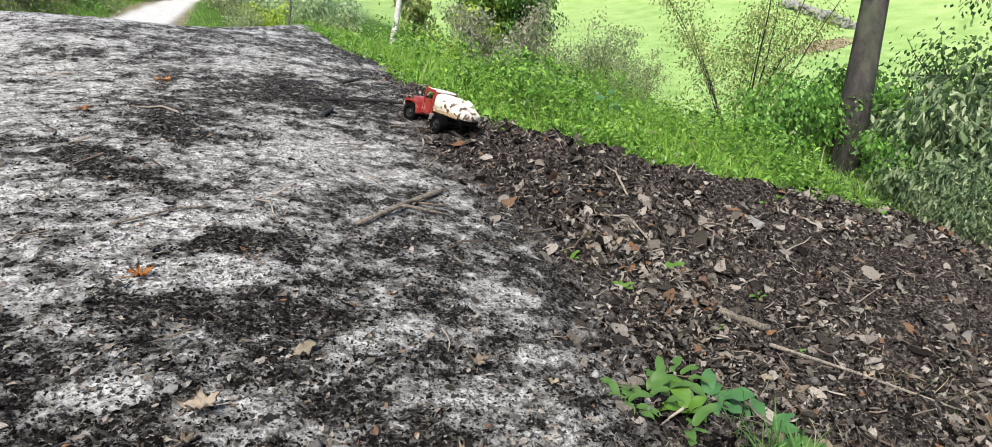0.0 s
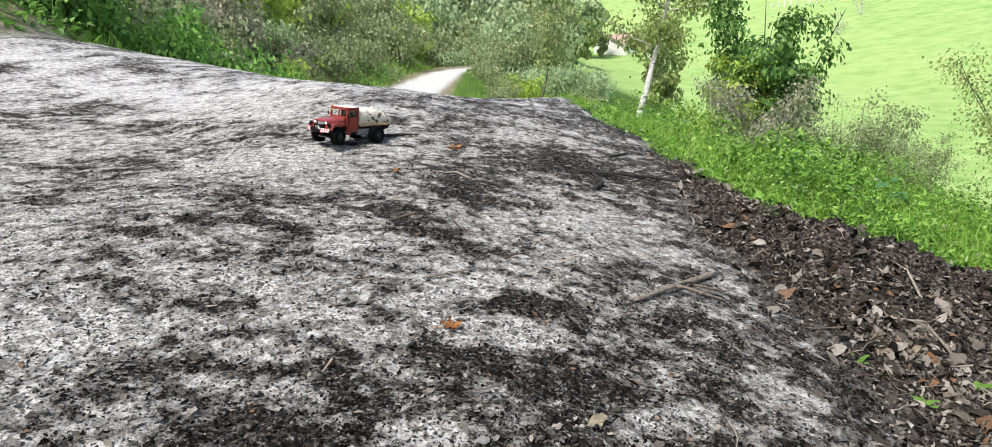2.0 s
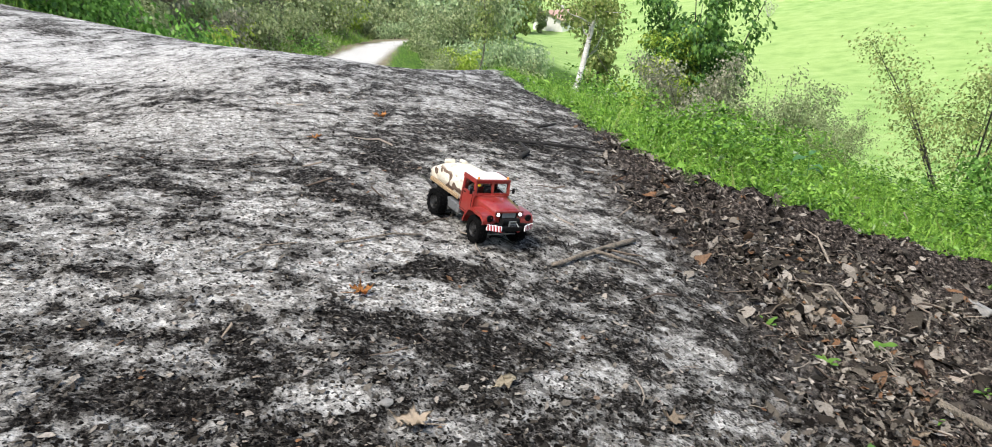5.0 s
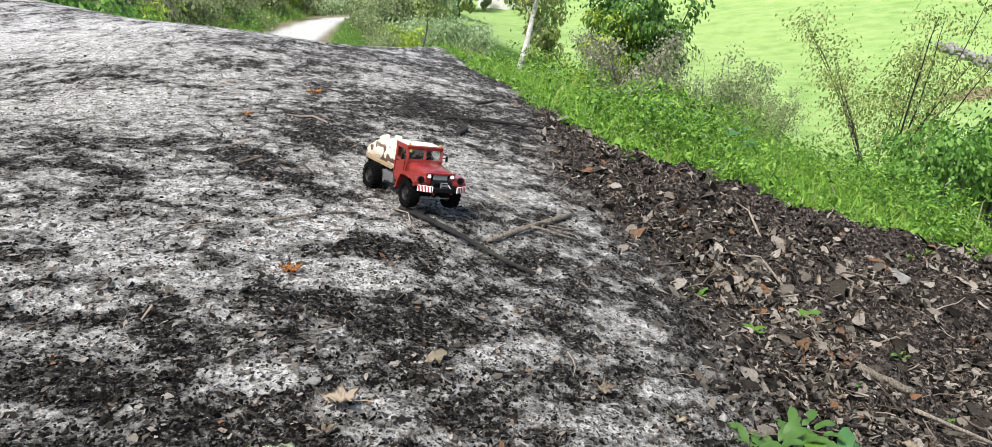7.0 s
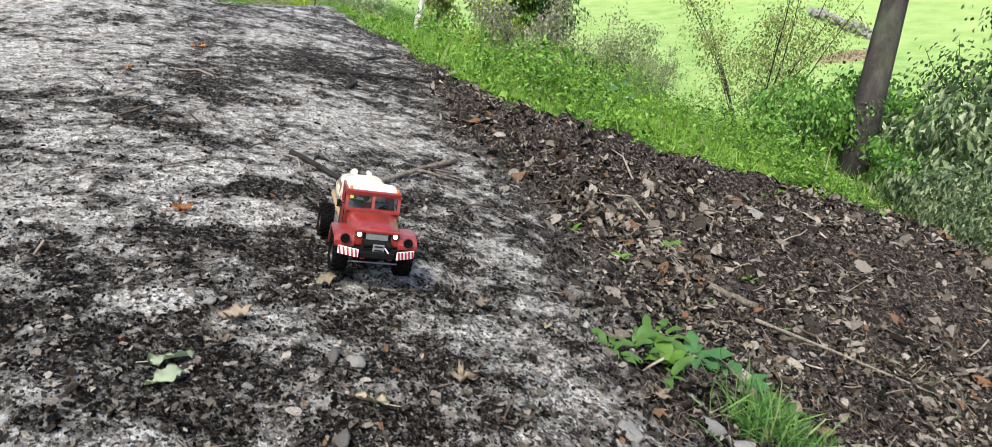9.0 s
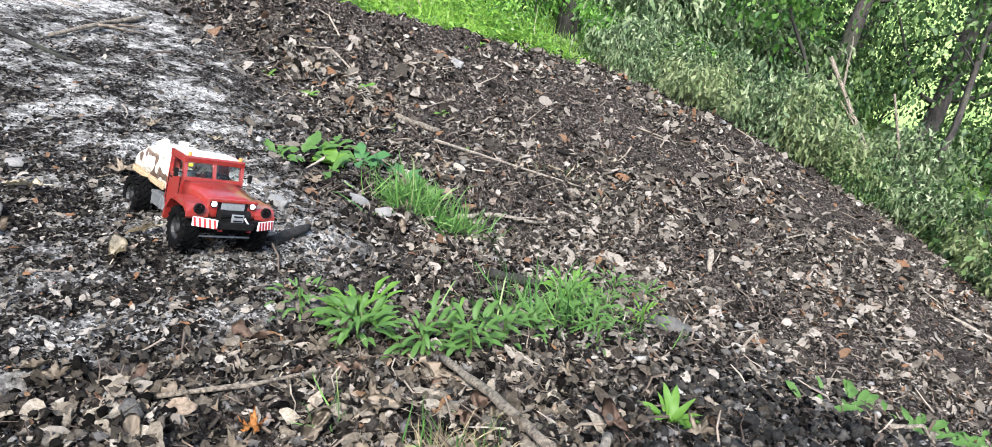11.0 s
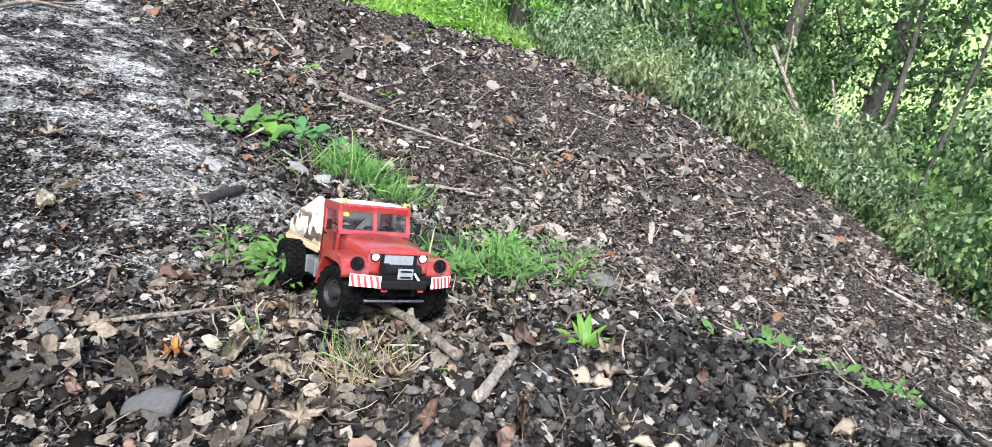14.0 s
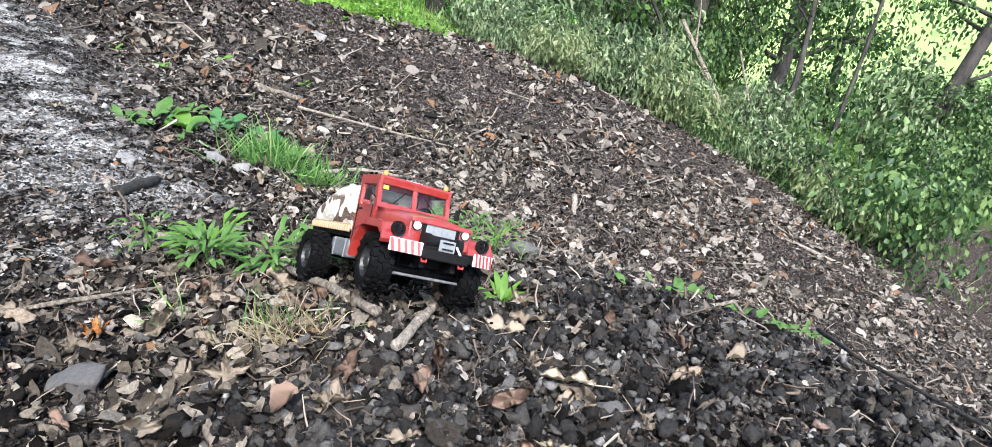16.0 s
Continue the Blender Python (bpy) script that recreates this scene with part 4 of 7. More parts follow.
def build_truck():
    truck = tagged(new("toy_truck"), "red model off-road truck with white camouflaged load cover, muddy tyres", "toy truck")
    # chassis
    bm = B()
    for s in (-1, 1):
        bx(bm, 0.040, s * 0.026, 0.068, 0.40, 0.008, 0.022, 0.001)
    for x in (-0.11, -0.05, 0.03, 0.12, 0.2):
        bx(bm, x, 0, 0.064, 0.010, 0.05, 0.012)
    bx(bm, 0.15, 0, 0.075, 0.1, 0.04, 0.03, 0.003)
    part("chassis_frame", bm, M_BLACK, truck)
    for nm, x in (("front_axle", AXLE_F), ("rear_axle", AXLE_R)):
        bm = B()
        cyl(bm, (x, -0.07, TYRE_R), (x, 0.07, TYRE_R), 0.007, seg=10)
        bmesh.ops.create_icosphere(bm, subdivisions=2, radius=0.016, matrix=Matrix.Translation((x, 0.008, TYRE_R)))
        for s in (-1, 1):
            cyl(bm, (x, s * 0.042, 0.05), (x - 0.01, s * 0.03, 0.1), 0.0055, seg=10)
            bx(bm, x, s * 0.032, 0.058, 0.075, 0.007, 0.004)
        part(nm, bm, M_BLACK, truck)
    bm = B()
    cyl(bm, (AXLE_F + 0.025, -0.062, 0.042), (AXLE_F + 0.025, 0.062, 0.042), 0.0022, seg=8)
    part("steering_rod", bm, M_STEEL, truck)
    bm = B()
    cyl(bm, (AXLE_F - 0.01, 0, 0.05), (AXLE_R + 0.01, 0, 0.05), 0.004, seg=8)
    part("drive_shaft", bm, M_STEEL, truck)
    wheels = [wheel_part(truck, "wheel", x, s) for x in (AXLE_F, AXLE_R) for s in (-1, 1)]
    # cab
    CY = 0.065
    bm = B()
    bx(bm, 0.045, 0, 0.1035, 0.006, 2 * CY - 0.004, 0.067, 0.001)
    bx(bm, 0.045, 0, 0.1765, 0.006, 2 * CY - 0.004, 0.012, 0.001)
    for s in (-1, 1):
        bx(bm, 0.045, s * 0.053, 0.154, 0.006, 0.020, 0.036, 0.001)
    bx(bm, 0.085, 0, 0.074, 0.085, 2 * CY - 0.006, 0.008, 0.001)
    part("cab_back", bm, M_RED, truck)
    for s in (-1, 1):
        bm = B()
        y0, y1 = s * (CY - 0.005), s * CY
        prism(bm, [(0.046, 0.066), (0.118, 0.066), (0.122, 0.138), (0.046, 0.138)], y0, y1)
        prism(bm, [(0.046, 0.138), (0.056, 0.138), (0.055, 0.174), (0.046, 0.174)], y0, y1)
        prism(bm, [(0.114, 0.138), (0.122, 0.138), (0.114, 0.174), (0.107, 0.174)], y0, y1)
        prism(bm, [(0.043, 0.172), (0.118, 0.172), (0.119, 0.1865), (0.043, 0.1865)], y0, y1)
        d = part("door", bm, M_RED, truck)
        bm = B()
        bx(bm, 0.066, s * (CY + 0.002), 0.130, 0.012, 0.003, 0.003, 0.0008)
        part("handle", bm, M_BLACK, d, "black door handle")
        bm = B()
        for x in (0.054, 0.112):
            bx(bm, x, s * (CY + 0.0006), 0.105, 0.0012, 0.0012, 0.066)
        bx(bm, 0.083, s * (CY + 0.0006), 0.0725, 0.058, 0.0012, 0.0012)
        part("door_gap", bm, M_BLACK, d)
        bm = B()
        prism(bm, [(0.056, 0.139), (0.113, 0.139), (0.1065, 0.173), (0.0555, 0.173)], s * (CY - 0.0035), s * (CY - 0.0025))
        pane = part("side_window", bm, M_GLASS, d)
        pane.visible_shadow = False
        # mirror
        bm = B()
        cyl(bm, (0.117, s * CY, 0.150), (0.122, s * (CY + 0.014), 0.155), 0.0012, seg=6)
        bx(bm, 0.122, s * (CY + 0.016), 0.151, 0.003, 0.009, 0.018, 0.001)
        part("mirror", bm, M_BLACK, truck)
    # roof
    bm = B()
    rings = []
    for x, w, z in ((0.0405, 0.0590, 0.184), (0.043, 0.0597, 0.187), (0.06, 0.0598, 0.1885), (0.09, 0.0598, 0.1885), (0.108, 0.0597, 0.1875), (0.1125, 0.0590, 0.185)):
        rings.append([(x, -w, z - 0.006), (x, -w, z - 0.002), (x, -w * 0.9, z), (x, 0, z + 0.0015), (x, w * 0.9, z), (x, w, z - 0.002), (x, w, z - 0.006)])
    loft(bm, rings)
    part("roof", bm, M_ROOF, truck, "sun-bleached white cab roof", True)
    bm = B()
    prism(bm, [(0.112, 0.174), (0.1175, 0.174), (0.1205, 0.1835), (0.1195, 0.187), (0.113, 0.187)], -CY + 0.0051, CY - 0.0051)
    prism(bm, [(0.1205, 0.136), (0.1255, 0.136), (0.1245, 0.144), (0.1195, 0.144)], -CY, CY)
    for y in (-CY + 0.003, 0, CY - 0.003):
        prism(bm, [(0.1195, 0.143), (0.1245, 0.143), (0.1165, 0.175), (0.1120, 0.175)], y - 0.0035, y + 0.0035)
    ws = part("windscreen_frame", bm, M_RED, truck)
    for s in (-1, 1):
        bm = B()
        prism(bm, [(0.1212, 0.144), (0.1222, 0.144), (0.1148, 0.174), (0.1138, 0.174)], s * 0.0035, s * (CY - 0.0065))
        pane = part("windscreen", bm, M_GLASS, ws)
        pane.visible_shadow = False
        bm = B()
        cyl(bm, (0.1245, s * 0.038, 0.1455), (0.1185, s * 0.018, 0.165), 0.0009, seg=6)
        part("wiper", bm, M_BLACK, ws)
        bm = B()
        cyl(bm, (0.113, s * 0.0555, 0.183), (0.113, s * 0.0555, 0.189), 0.0035, seg=10)
        cyl(bm, (0.113, s * 0.0555, 0.189), (0.113, s * 0.0555, 0.1945), 0.0042, 0.003, seg=10)
        part("beacon", bm, M_AMBER, truck, "small amber roof beacon")
    bm = B()
    bx(bm, 0.1185, -0.0525, 0.1685, 0.0012, 0.009, 0.006)
    part("sticker", bm, M_YELLOW, ws, "yellow sticker")
    # inside of the cab
    for s in (-1, 1):
        bm = B()
        bx(bm, 0.075, s * 0.03, 0.098, 0.03, 0.036, 0.02, 0.004)
        bx(bm, 0.058, s * 0.03, 0.122, 0.012, 0.036, 0.045, 0.004)
        part("seat", bm, M_SEAT, truck)
    bm = B()
    bx(bm, 0.114, 0, 0.132, 0.010, 0.115, 0.010, 0.002)
    part("dashboard", bm, M_SEAT, truck)
    bm = B()
    bmesh.ops.create_cone(bm, cap_ends=True, segments=16, radius1=0.013, radius2=0.013, depth=0.002, matrix=pose(0.102, 0.03, 0.141, 0, -60, 0))
    part("steering_wheel", bm, M_BLACK, truck)
    # bonnet
    bm = B()
    rings = []
    for x, w, zt in ((0.120, 0.061, 0.1385), (0.150, 0.0585, 0.1375), (0.19, 0.0545, 0.1345), (0.218, 0.0515, 0.131), (0.2275, 0.0505, 0.127)):
        rings.append([(x, -w, 0.088), (x, -w, zt - 0.011), (x, -w + 0.004, zt - 0.004), (x, -w * 0.55, zt), (x, 0, zt + 0.002), (x, w * 0.55, zt), (x, w - 0.004, zt - 0.004), (x, w, zt - 0.011), (x, w, 0.088)])
    loft(bm, rings)
    part("bonnet", bm, M_RED, truck, "red bonnet with faded chipped paint", True)
    bm = B()
    bx(bm, 0.229, 0, 0.124, 0.006, 0.104, 0.007, 0.0015)
    for s in (-1, 1):
        bx(bm, 0.224, s * 0.042, 0.108, 0.008, 0.020, 0.034, 0.002)
    gr = part("grille_frame", bm, M_RED, truck)
    bm = B()
    bx(bm, 0.2265, 0, 0.106, 0.003, 0.064, 0.034)
    part("grille", bm, M_BLACK, gr)
    bm = B()
    bx(bm, 0.2285, 0.0, 0.1125, 0.002, 0.050, 0.016, 0.0008)
    part("grille_mesh", bm, M_GREYPLATE, gr, "pale grey mesh panel")
    for s in (-1, 1):
        bm = B()
        cyl(bm, (0.226, s * 0.041, 0.116), (0.2300, s * 0.041, 0.116), 0.0078, seg=18)
        hl = part("headlight_ring", bm, M_BLACK, truck)
        bm = B()
        cyl(bm, (0.2292, s * 0.041, 0.116), (0.2322, s * 0.041, 0.116), 0.0060, 0.0050, seg=18)
        part("headlight", bm, M_LAMP, hl, "lit round white headlight")
    # front wings over the wheels
    for s in (-1, 1):
        bm = B()
        arch = [(0.121, 0.058), (0.128, 0.082), (0.145, 0.108), (0.158, 0.114), (0.205, 0.114), (0.222, 0.111), (0.232, 0.098), (0.233, 0.088)]
        inner = [(x + (0.004 if x < 0.16 else -0.004 if x > 0.21 else 0), z - 0.005) for x, z in arch]
        prism(bm, arch + inner[::-1], s * 0.050, s * 0.094)
        prism(bm, [(0.131, 0.094), (0.146, 0.106), (0.160, 0.111), (0.205, 0.111), (0.222, 0.107), (0.233, 0.096), (0.233, 0.090), (0.215, 0.102), (0.16, 0.104), (0.147, 0.100)], s * 0.0925, s * 0.0946)
        wing = part("wing", bm, M_RED, truck)
        bm = B()
        for a in range(20):
            c, d = 0.0088 * math.cos(a * math.tau / 20), 0.0088 * math.sin(a * math.tau / 20)
            bx(bm, 0.2345, s * 0.0715 + c, 0.1055 + d, 0.006, 0.0032, 0.0032)
        cyl(bm, (0.229, s * 0.0715, 0.1055), (0.2325, s * 0.0715, 0.1055), 0.0070, 0.0058, seg=16)
        bx(bm, 0.2365, s * 0.0715, 0.1055, 0.002, 0.0176, 0.0018)
        bx(bm, 0.2365, s * 0.0715, 0.1055, 0.002, 0.0018, 0.0176)
        part("marker_lamp", bm, M_BLACK, wing, "black round marker lamp behind a cross guard")
    # bumper: striped plates either side of the winch
    bm = B()
    bx(bm, 0.240, 0, 0.082, 0.012, 0.120, 0.014, 0.0015)
    bx(bm, 0.250, 0, 0.078, 0.018, 0.078, 0.014, 0.002)
    bumper = part("bumper", bm, M_BLACK, truck)
    for s in (-1, 1):
        # the plates sweep back towards their outer ends
        sweep = Matrix.Translation((0.255, s * 0.0645, 0.0828)) @ Matrix.Rotation(s * radians(24), 4, "Z")
        bm = B()
        bx(bm, 0, 0, 0, 0.003, 0.047, 0.0185, 0.0006)
        bm.transform(sweep)
        plate = part("warning_plate", bm, M_WHITE, bumper, "white plate with red slanted stripes")
        for k in range(5):
            bm = B()
            y = -0.0188 + k * 0.0094
            prism(bm, [(0.0017, -0.0089), (0.0022, -0.0089), (0.0022, 0.0089), (0.0017, 0.0089)], y - 0.0023, y + 0.0023)
            for v in bm.verts:
                v.co.y += v.co.z * -0.22
            bm.transform(sweep)
            part("stripe", bm, M_STRIPE, plate)
    bm = B()
    cyl(bm, (0.240, -0.022, 0.098), (0.240, 0.022, 0.098), 0.0085, seg=14)
    for s in (-1, 1):
        cyl(bm, (0.240, s * 0.022, 0.098), (0.240, s * 0.031, 0.098), 0.0105, seg=14)
    bx(bm, 0.238, 0, 0.089, 0.018, 0.064, 0.004, 0.001)
    winch = part("winch", bm, M_BLACK, truck)
    bm = B()
    bx(bm, 0.2525, 0.002, 0.094, 0.003, 0.026, 0.017, 0.001)
    fl = part("fairlead", bm, M_GREYPLATE, winch, "pale metal fairlead plate")
    bm = B()
    for z in (0.0985, 0.0895):
        bx(bm, 0.2545, 0.002, z, 0.002, 0.018, 0.0024)
    part("slot", bm, M_BLACK, fl)
    for s in (-1, 1):
        bm = B()
        y = s * 0.031
        cyl(bm, (0.250, y - 0.004, 0.079), (0.252, y - 0.004, 0.068), 0.0016, seg=6)
        cyl(bm, (0.250, y + 0.004, 0.079), (0.252, y + 0.004, 0.068), 0.0016, seg=6)
        cyl(bm, (0.252, y - 0.0045, 0.067), (0.252, y + 0.0045, 0.067), 0.0018, seg=6)
        part("shackle", bm, M_STRIPE, bumper, "red tow shackle")
    bm = B()
    cyl(bm, (0.255, 0.016, 0.096), (0.256, 0.033, 0.075), 0.0017, seg=6)
    part("winch_rope", bm, M_WHITE, winch)
    # tanks and steps between the wheels
    for s in (-1, 1):
        bm = B()
        bx(bm, 0.012, s * 0.054, 0.062, 0.080, 0.026, 0.030, 0.004)
        for x in (-0.012, 0.036):
            bx(bm, x, s * 0.0545, 0.062, 0.003, 0.0272, 0.0312, 0.001)
        part("side_tank", bm, M_TANK, truck, "dusty grey metal side tank")
        bm = B()
        bx(bm, 0.084, s * 0.060, 0.060, 0.040, 0.014, 0.004, 0.001)
        part("step", bm, M_BLACK, truck)
    # load bed and its cover
    bm = B()
    bx(bm, -0.064, 0, 0.0865, 0.215, 0.112, 0.010, 0.001)
    bx(bm, -0.165, 0, 0.078, 0.008, 0.10, 0.016, 0.002)
    part("load_bed", bm, M_BLACK, truck)
    bm = B()
    rings = []
    stations = 16
    for i in range(stations + 1):
        f = i / stations
        x = 0.038 - 0.222 * f
        nose = 1 - max(0, (f - 0.42) / 0.58) ** 2.2 * 0.58
        w, top = 0.062 * (0.72 + 0.28 * nose), 0.094 + (0.084 - 0.008 * f) * nose
        ring = []
        for k in range(15):
            a = math.pi * k / 14
            c, sn = math.cos(a), math.sin(a)
            px = math.copysign(abs(c) ** 0.5, c) * w
            pz = 0.094 + abs(sn) ** 0.5 * (top - 0.094)
            n = noise.noise(Vector((x * 45, px * 45, pz * 45))) * 0.0045
            ring.append((x, px * (1 + n * 8), pz + n))
        rings.append(ring)
    loft(bm, rings)
    cover = part("load_cover", bm, M_CAMO, truck, "bumpy cream load cover with brown camouflage patches", True)
    for s in (-1, 1):
        bm = B()
        bx(bm, -0.060, s * 0.0612, 0.1015, 0.186, 0.004, 0.003)
        for k in range(17):
            bx(bm, 0.028 - k * 0.0112, s * 0.0635, 0.0945, 0.0074, 0.006, 0.012, 0.0025)
        part("lashing_hem", bm, M_TAN, cover, "scalloped tan hem")
    bm = B()
    cyl(bm, (-0.105, -0.020, 0.172), (-0.148, -0.018, 0.158), 0.0085, seg=12)
    cyl(bm, (-0.08, 0.016, 0.176), (-0.115, 0.018, 0.172), 0.006, seg=10)
    part("rolled_tarp", bm, M_CAMO, cover, "small rolled cream bundles")
    return truck, wheels


truck, wheels = build_truck()

# ---- trees, shrubs and undergrowth ----
def tube(V, F, path, radii, seg=6):
    base = len(V)
    path = [Vector(q) for q in path]
    for k, q in enumerate(path):
        d = (path[min(k + 1, len(path) - 1)] - path[max(k - 1, 0)]).normalized()
        a = d.orthogonal().normalized()
        b = d.cross(a)
        for j in range(seg):
            t = j * math.tau / seg
            V.append(q + (a * math.cos(t) + b * math.sin(t)) * radii[k])
    for k in range(len(path) - 1):
        for j in range(seg):
            i0, i1 = base + k * seg + j, base + k * seg + (j + 1) % seg
            F.append((i0, i1, i1 + seg, i0 + seg))
    F.append(tuple(base + j for j in range(seg))[::-1])
    F.append(tuple(base + (len(path) - 1) * seg + j for j in range(seg)))


def soup(name, V, F, material, parent=None, label=""):
    me = bpy.data.meshes.new(name)
    me.from_pydata([tuple(v) for v in V], [], F)
    me.materials.append(material)
    me.shade_smooth()
    ob = new(name, me)
    ob.parent = parent
    if label:
        ob["label"] = label
    return ob


def wander(r, start, way, length, n, wobble):
    path, q, d = [Vector(start)], Vector(start), Vector(way).normalized()
    for _ in range(n):
        d = (d + Vector(r.normal(0, wobble, 3))).normalized()
        q = q + d * (length / n)
        path.append(q.copy())
    return path


def facing(ways):
    """Yaw and tilt that turn a flat piece's upper side to each way."""
    n = ways / (np.linalg.norm(ways, axis=1)[:, None] + 1e-9)
    return np.arctan2(n[:, 1], n[:, 0]), np.arccos(np.clip(n[:, 2], -1, 1))


def grow(name, label, category, seed, stems, limbs, n_leaves, leaf, leaf_material, bark_material, clump=0.16, droop=0.0, part_names=("trunk", "crown"), leaf_tilt=0.7, shapes=None):
    """A plant at the origin. stems: (start, way, length, radius); limbs: (how many a stem, from which share of it, length, rise)."""
    r = np.random.default_rng(seed)
    ob = tagged(new(name), label, category)
    V, F, tips = [], [], []
    for start, way, length, radius in stems:
        path = wander(r, start, way, length, 8, 0.06)
        tube(V, F, path, [radius * (1 - 0.8 * k / 8) for k in range(9)], 8 if radius > 0.05 else 5)
        count, frm, ll, rise = limbs
        for _ in range(count):
            f = r.uniform(frm, 1.0)
            k = min(int(f * 8), 7)
            q = path[k].lerp(path[k + 1], f * 8 - k)
            a = r.uniform(0, math.tau)
            lp = wander(r, q, (math.cos(a), math.sin(a), rise + r.normal(0, 0.25)), ll * r.uniform(0.55, 1.15) * (1.25 - 0.75 * f), 5, 0.16)
            lr = radius * 0.35 * (1 - 0.6 * f)
            tube(V, F, lp, [lr * (1 - 0.16 * j) for j in range(6)], 5 if lr > 0.012 else 3)
            tips.append(lp)
        if not count:
            tips.append(path)
    soup(part_names[0], V, F, bark_material, ob)
    # leaves hang in small clumps along the outer limbs
    pts, ways = [], []
    per = max(1, n_leaves // max(1, len(tips)))
    for lp in tips:
        clumps = max(3, per // 14)
        for _ in range(clumps):
            f = r.uniform(0.25, 1.0) * (len(lp) - 1)
            k = min(int(f), len(lp) - 2)
            c = lp[k].lerp(lp[k + 1], f - k)
            m = per // clumps + 1
            d = r.normal(0, clump, (m, 3)) * (1, 1, 0.75)
            d[:, 2] -= droop * np.abs(r.normal(0, 1, m))
            pts.append(np.array(c) + d)
            out = np.array((c.x, c.y, 0.0)) / (math.hypot(c.x, c.y) + 0.2)
            ways.append(d / (np.linalg.norm(d, axis=1)[:, None] + 1e-6) + 0.9 * out + (0, 0, 0.6) + r.normal(0, 0.35, (m, 3)))
    pts, ways = np.concatenate(pts), np.concatenate(ways)
    yaws, tilts = facing(ways)
    pieces(part_names[1], shapes or (LEAVES if leaf > 0.08 else FOLDS), pts, leaf * rng.uniform(0.6, 1.3, len(pts)), leaf_material, leaf_tilt, yaws, tilts, parent=ob)
    return ob


def put(ob, x, y, yaw=0.0, sink=0.05, scale=1.0):
    ob.matrix_basis = pose(x, y, float(land([x], [y])[0]) - sink, 0, 0, yaw)
    ob.scale = (scale,) * 3
    return ob


def shrub_stems(seed, n, spread, h, r0, wide=0.1):
    r = np.random.default_rng(seed)
    out = []
    for _ in range(n):
        a = r.uniform(0, math.tau)
        s = r.uniform(0.1, 1) * spread
        out.append(((wide * math.cos(a), wide * math.sin(a), 0), (math.cos(a) * s, math.sin(a) * s, 1), h * r.uniform(0.6, 1.05), r0 * r.uniform(0.6, 1.1)))
    return out


# the birch and the shrubs beyond the verge
put(grow("birch_tree", "slender white-barked birch with thin yellow-green leaves", "tree", 1, [((0, 0, 0), (0.40, 0.0, 1), 6.8, 0.105)], (30, 0.26, 1.9, 0.3), 8000, 0.10, M_LEAF_BIRCH, M_BIRCH, 0.22), 4.35, 19.6)
put(grow("hazel_bush", "tall dark green hazel bush with large leaves", "bush", 2, shrub_stems(2, 14, 0.24, 2.9, 0.03), (9, 0.12, 0.7, 0.6), 12500, 0.075, M_LEAF_HAZEL, M_BARK_DARK, 0.10, part_names=("stem", "foliage")), 4.5, 10.6)
# lit side of the hazel as its own bush, sun put into leaf colour
put(grow("hazel_bush", "hazel bush with sunlight put into its yellow-green leaves", "bush", 3, shrub_stems(3, 6, 0.35, 2.0, 0.022), (7, 0.15, 0.6, 0.6), 4600, 0.075, M_LEAF_YELLOW, M_BARK_DARK, 0.10, part_names=("stem", "foliage")), 3.7, 10.2, scale=0.85)
put(grow("grey_bush", "grey-brown half-dry bramble bush", "bush", 4, shrub_stems(4, 14, 0.7, 1.25, 0.012), (7, 0.2, 0.4, 0.5), 8000, 0.04, M_LEAF_GREY, M_BARK, 0.08, part_names=("stem", "foliage")), 3.75, 8.9)
for k, (x, y, s) in enumerate(((4.25, 7.5, 0.9), (5.0, 8.5, 1.0), (4.35, 6.5, 0.55))):
    put(grow("hedge_bush", "olive and brown twiggy bush at the edge of the verge", "bush", 5 + k, shrub_stems(5 + k, 16, 0.6, 1.2, 0.010), (6, 0.2, 0.38, 0.7), 5000, 0.034, M_LEAF_OLIVE, M_BARK, 0.07, part_names=("stem", "foliage")), x, y, scale=s)
put(grow("sapling", "thin sapling with sparse yellowing leaves", "sapling", 9, shrub_stems(9, 12, 0.55, 1.9, 0.013), (10, 0.15, 0.5, 0.6), 8000, 0.03, M_LEAF_BIRCH, M_BARK_DARK, 0.09, part_names=("stem", "foliage")), 5.2, 5.9)
for k, (x, y, s) in enumerate(((5.0, 4.9, 0.8), (5.6, 4.1, 0.7), (6.4, 4.6, 1.0), (6.6, 5.6, 1.1), (5.9, 3.5, 0.6))):
    put(grow("leafy_shrub", "broad-leaved green shrub round the tree foot", "bush", 14 + k, shrub_stems(14 + k, 9, 0.6, 1.0, 0.010), (5, 0.15, 0.4, 0.4), 2800, 0.06, M_LEAF_BRAMBLE, M_BARK_DARK, 0.09, part_names=("stem", "foliage")), x, y, scale=s)
put(grow("verge_tree", "smooth grey-brown tree trunk leaning over the verge", "tree", 20, [((0, 0, 0), (0.36, 0.20, 1), 7.0, 0.145)], (14, 0.45, 2.2, 0.4), 3000, 0.09, M_LEAF_HAZEL, M_BARK_DARK, 0.25), 5.35, 4.55, sink=0.12)

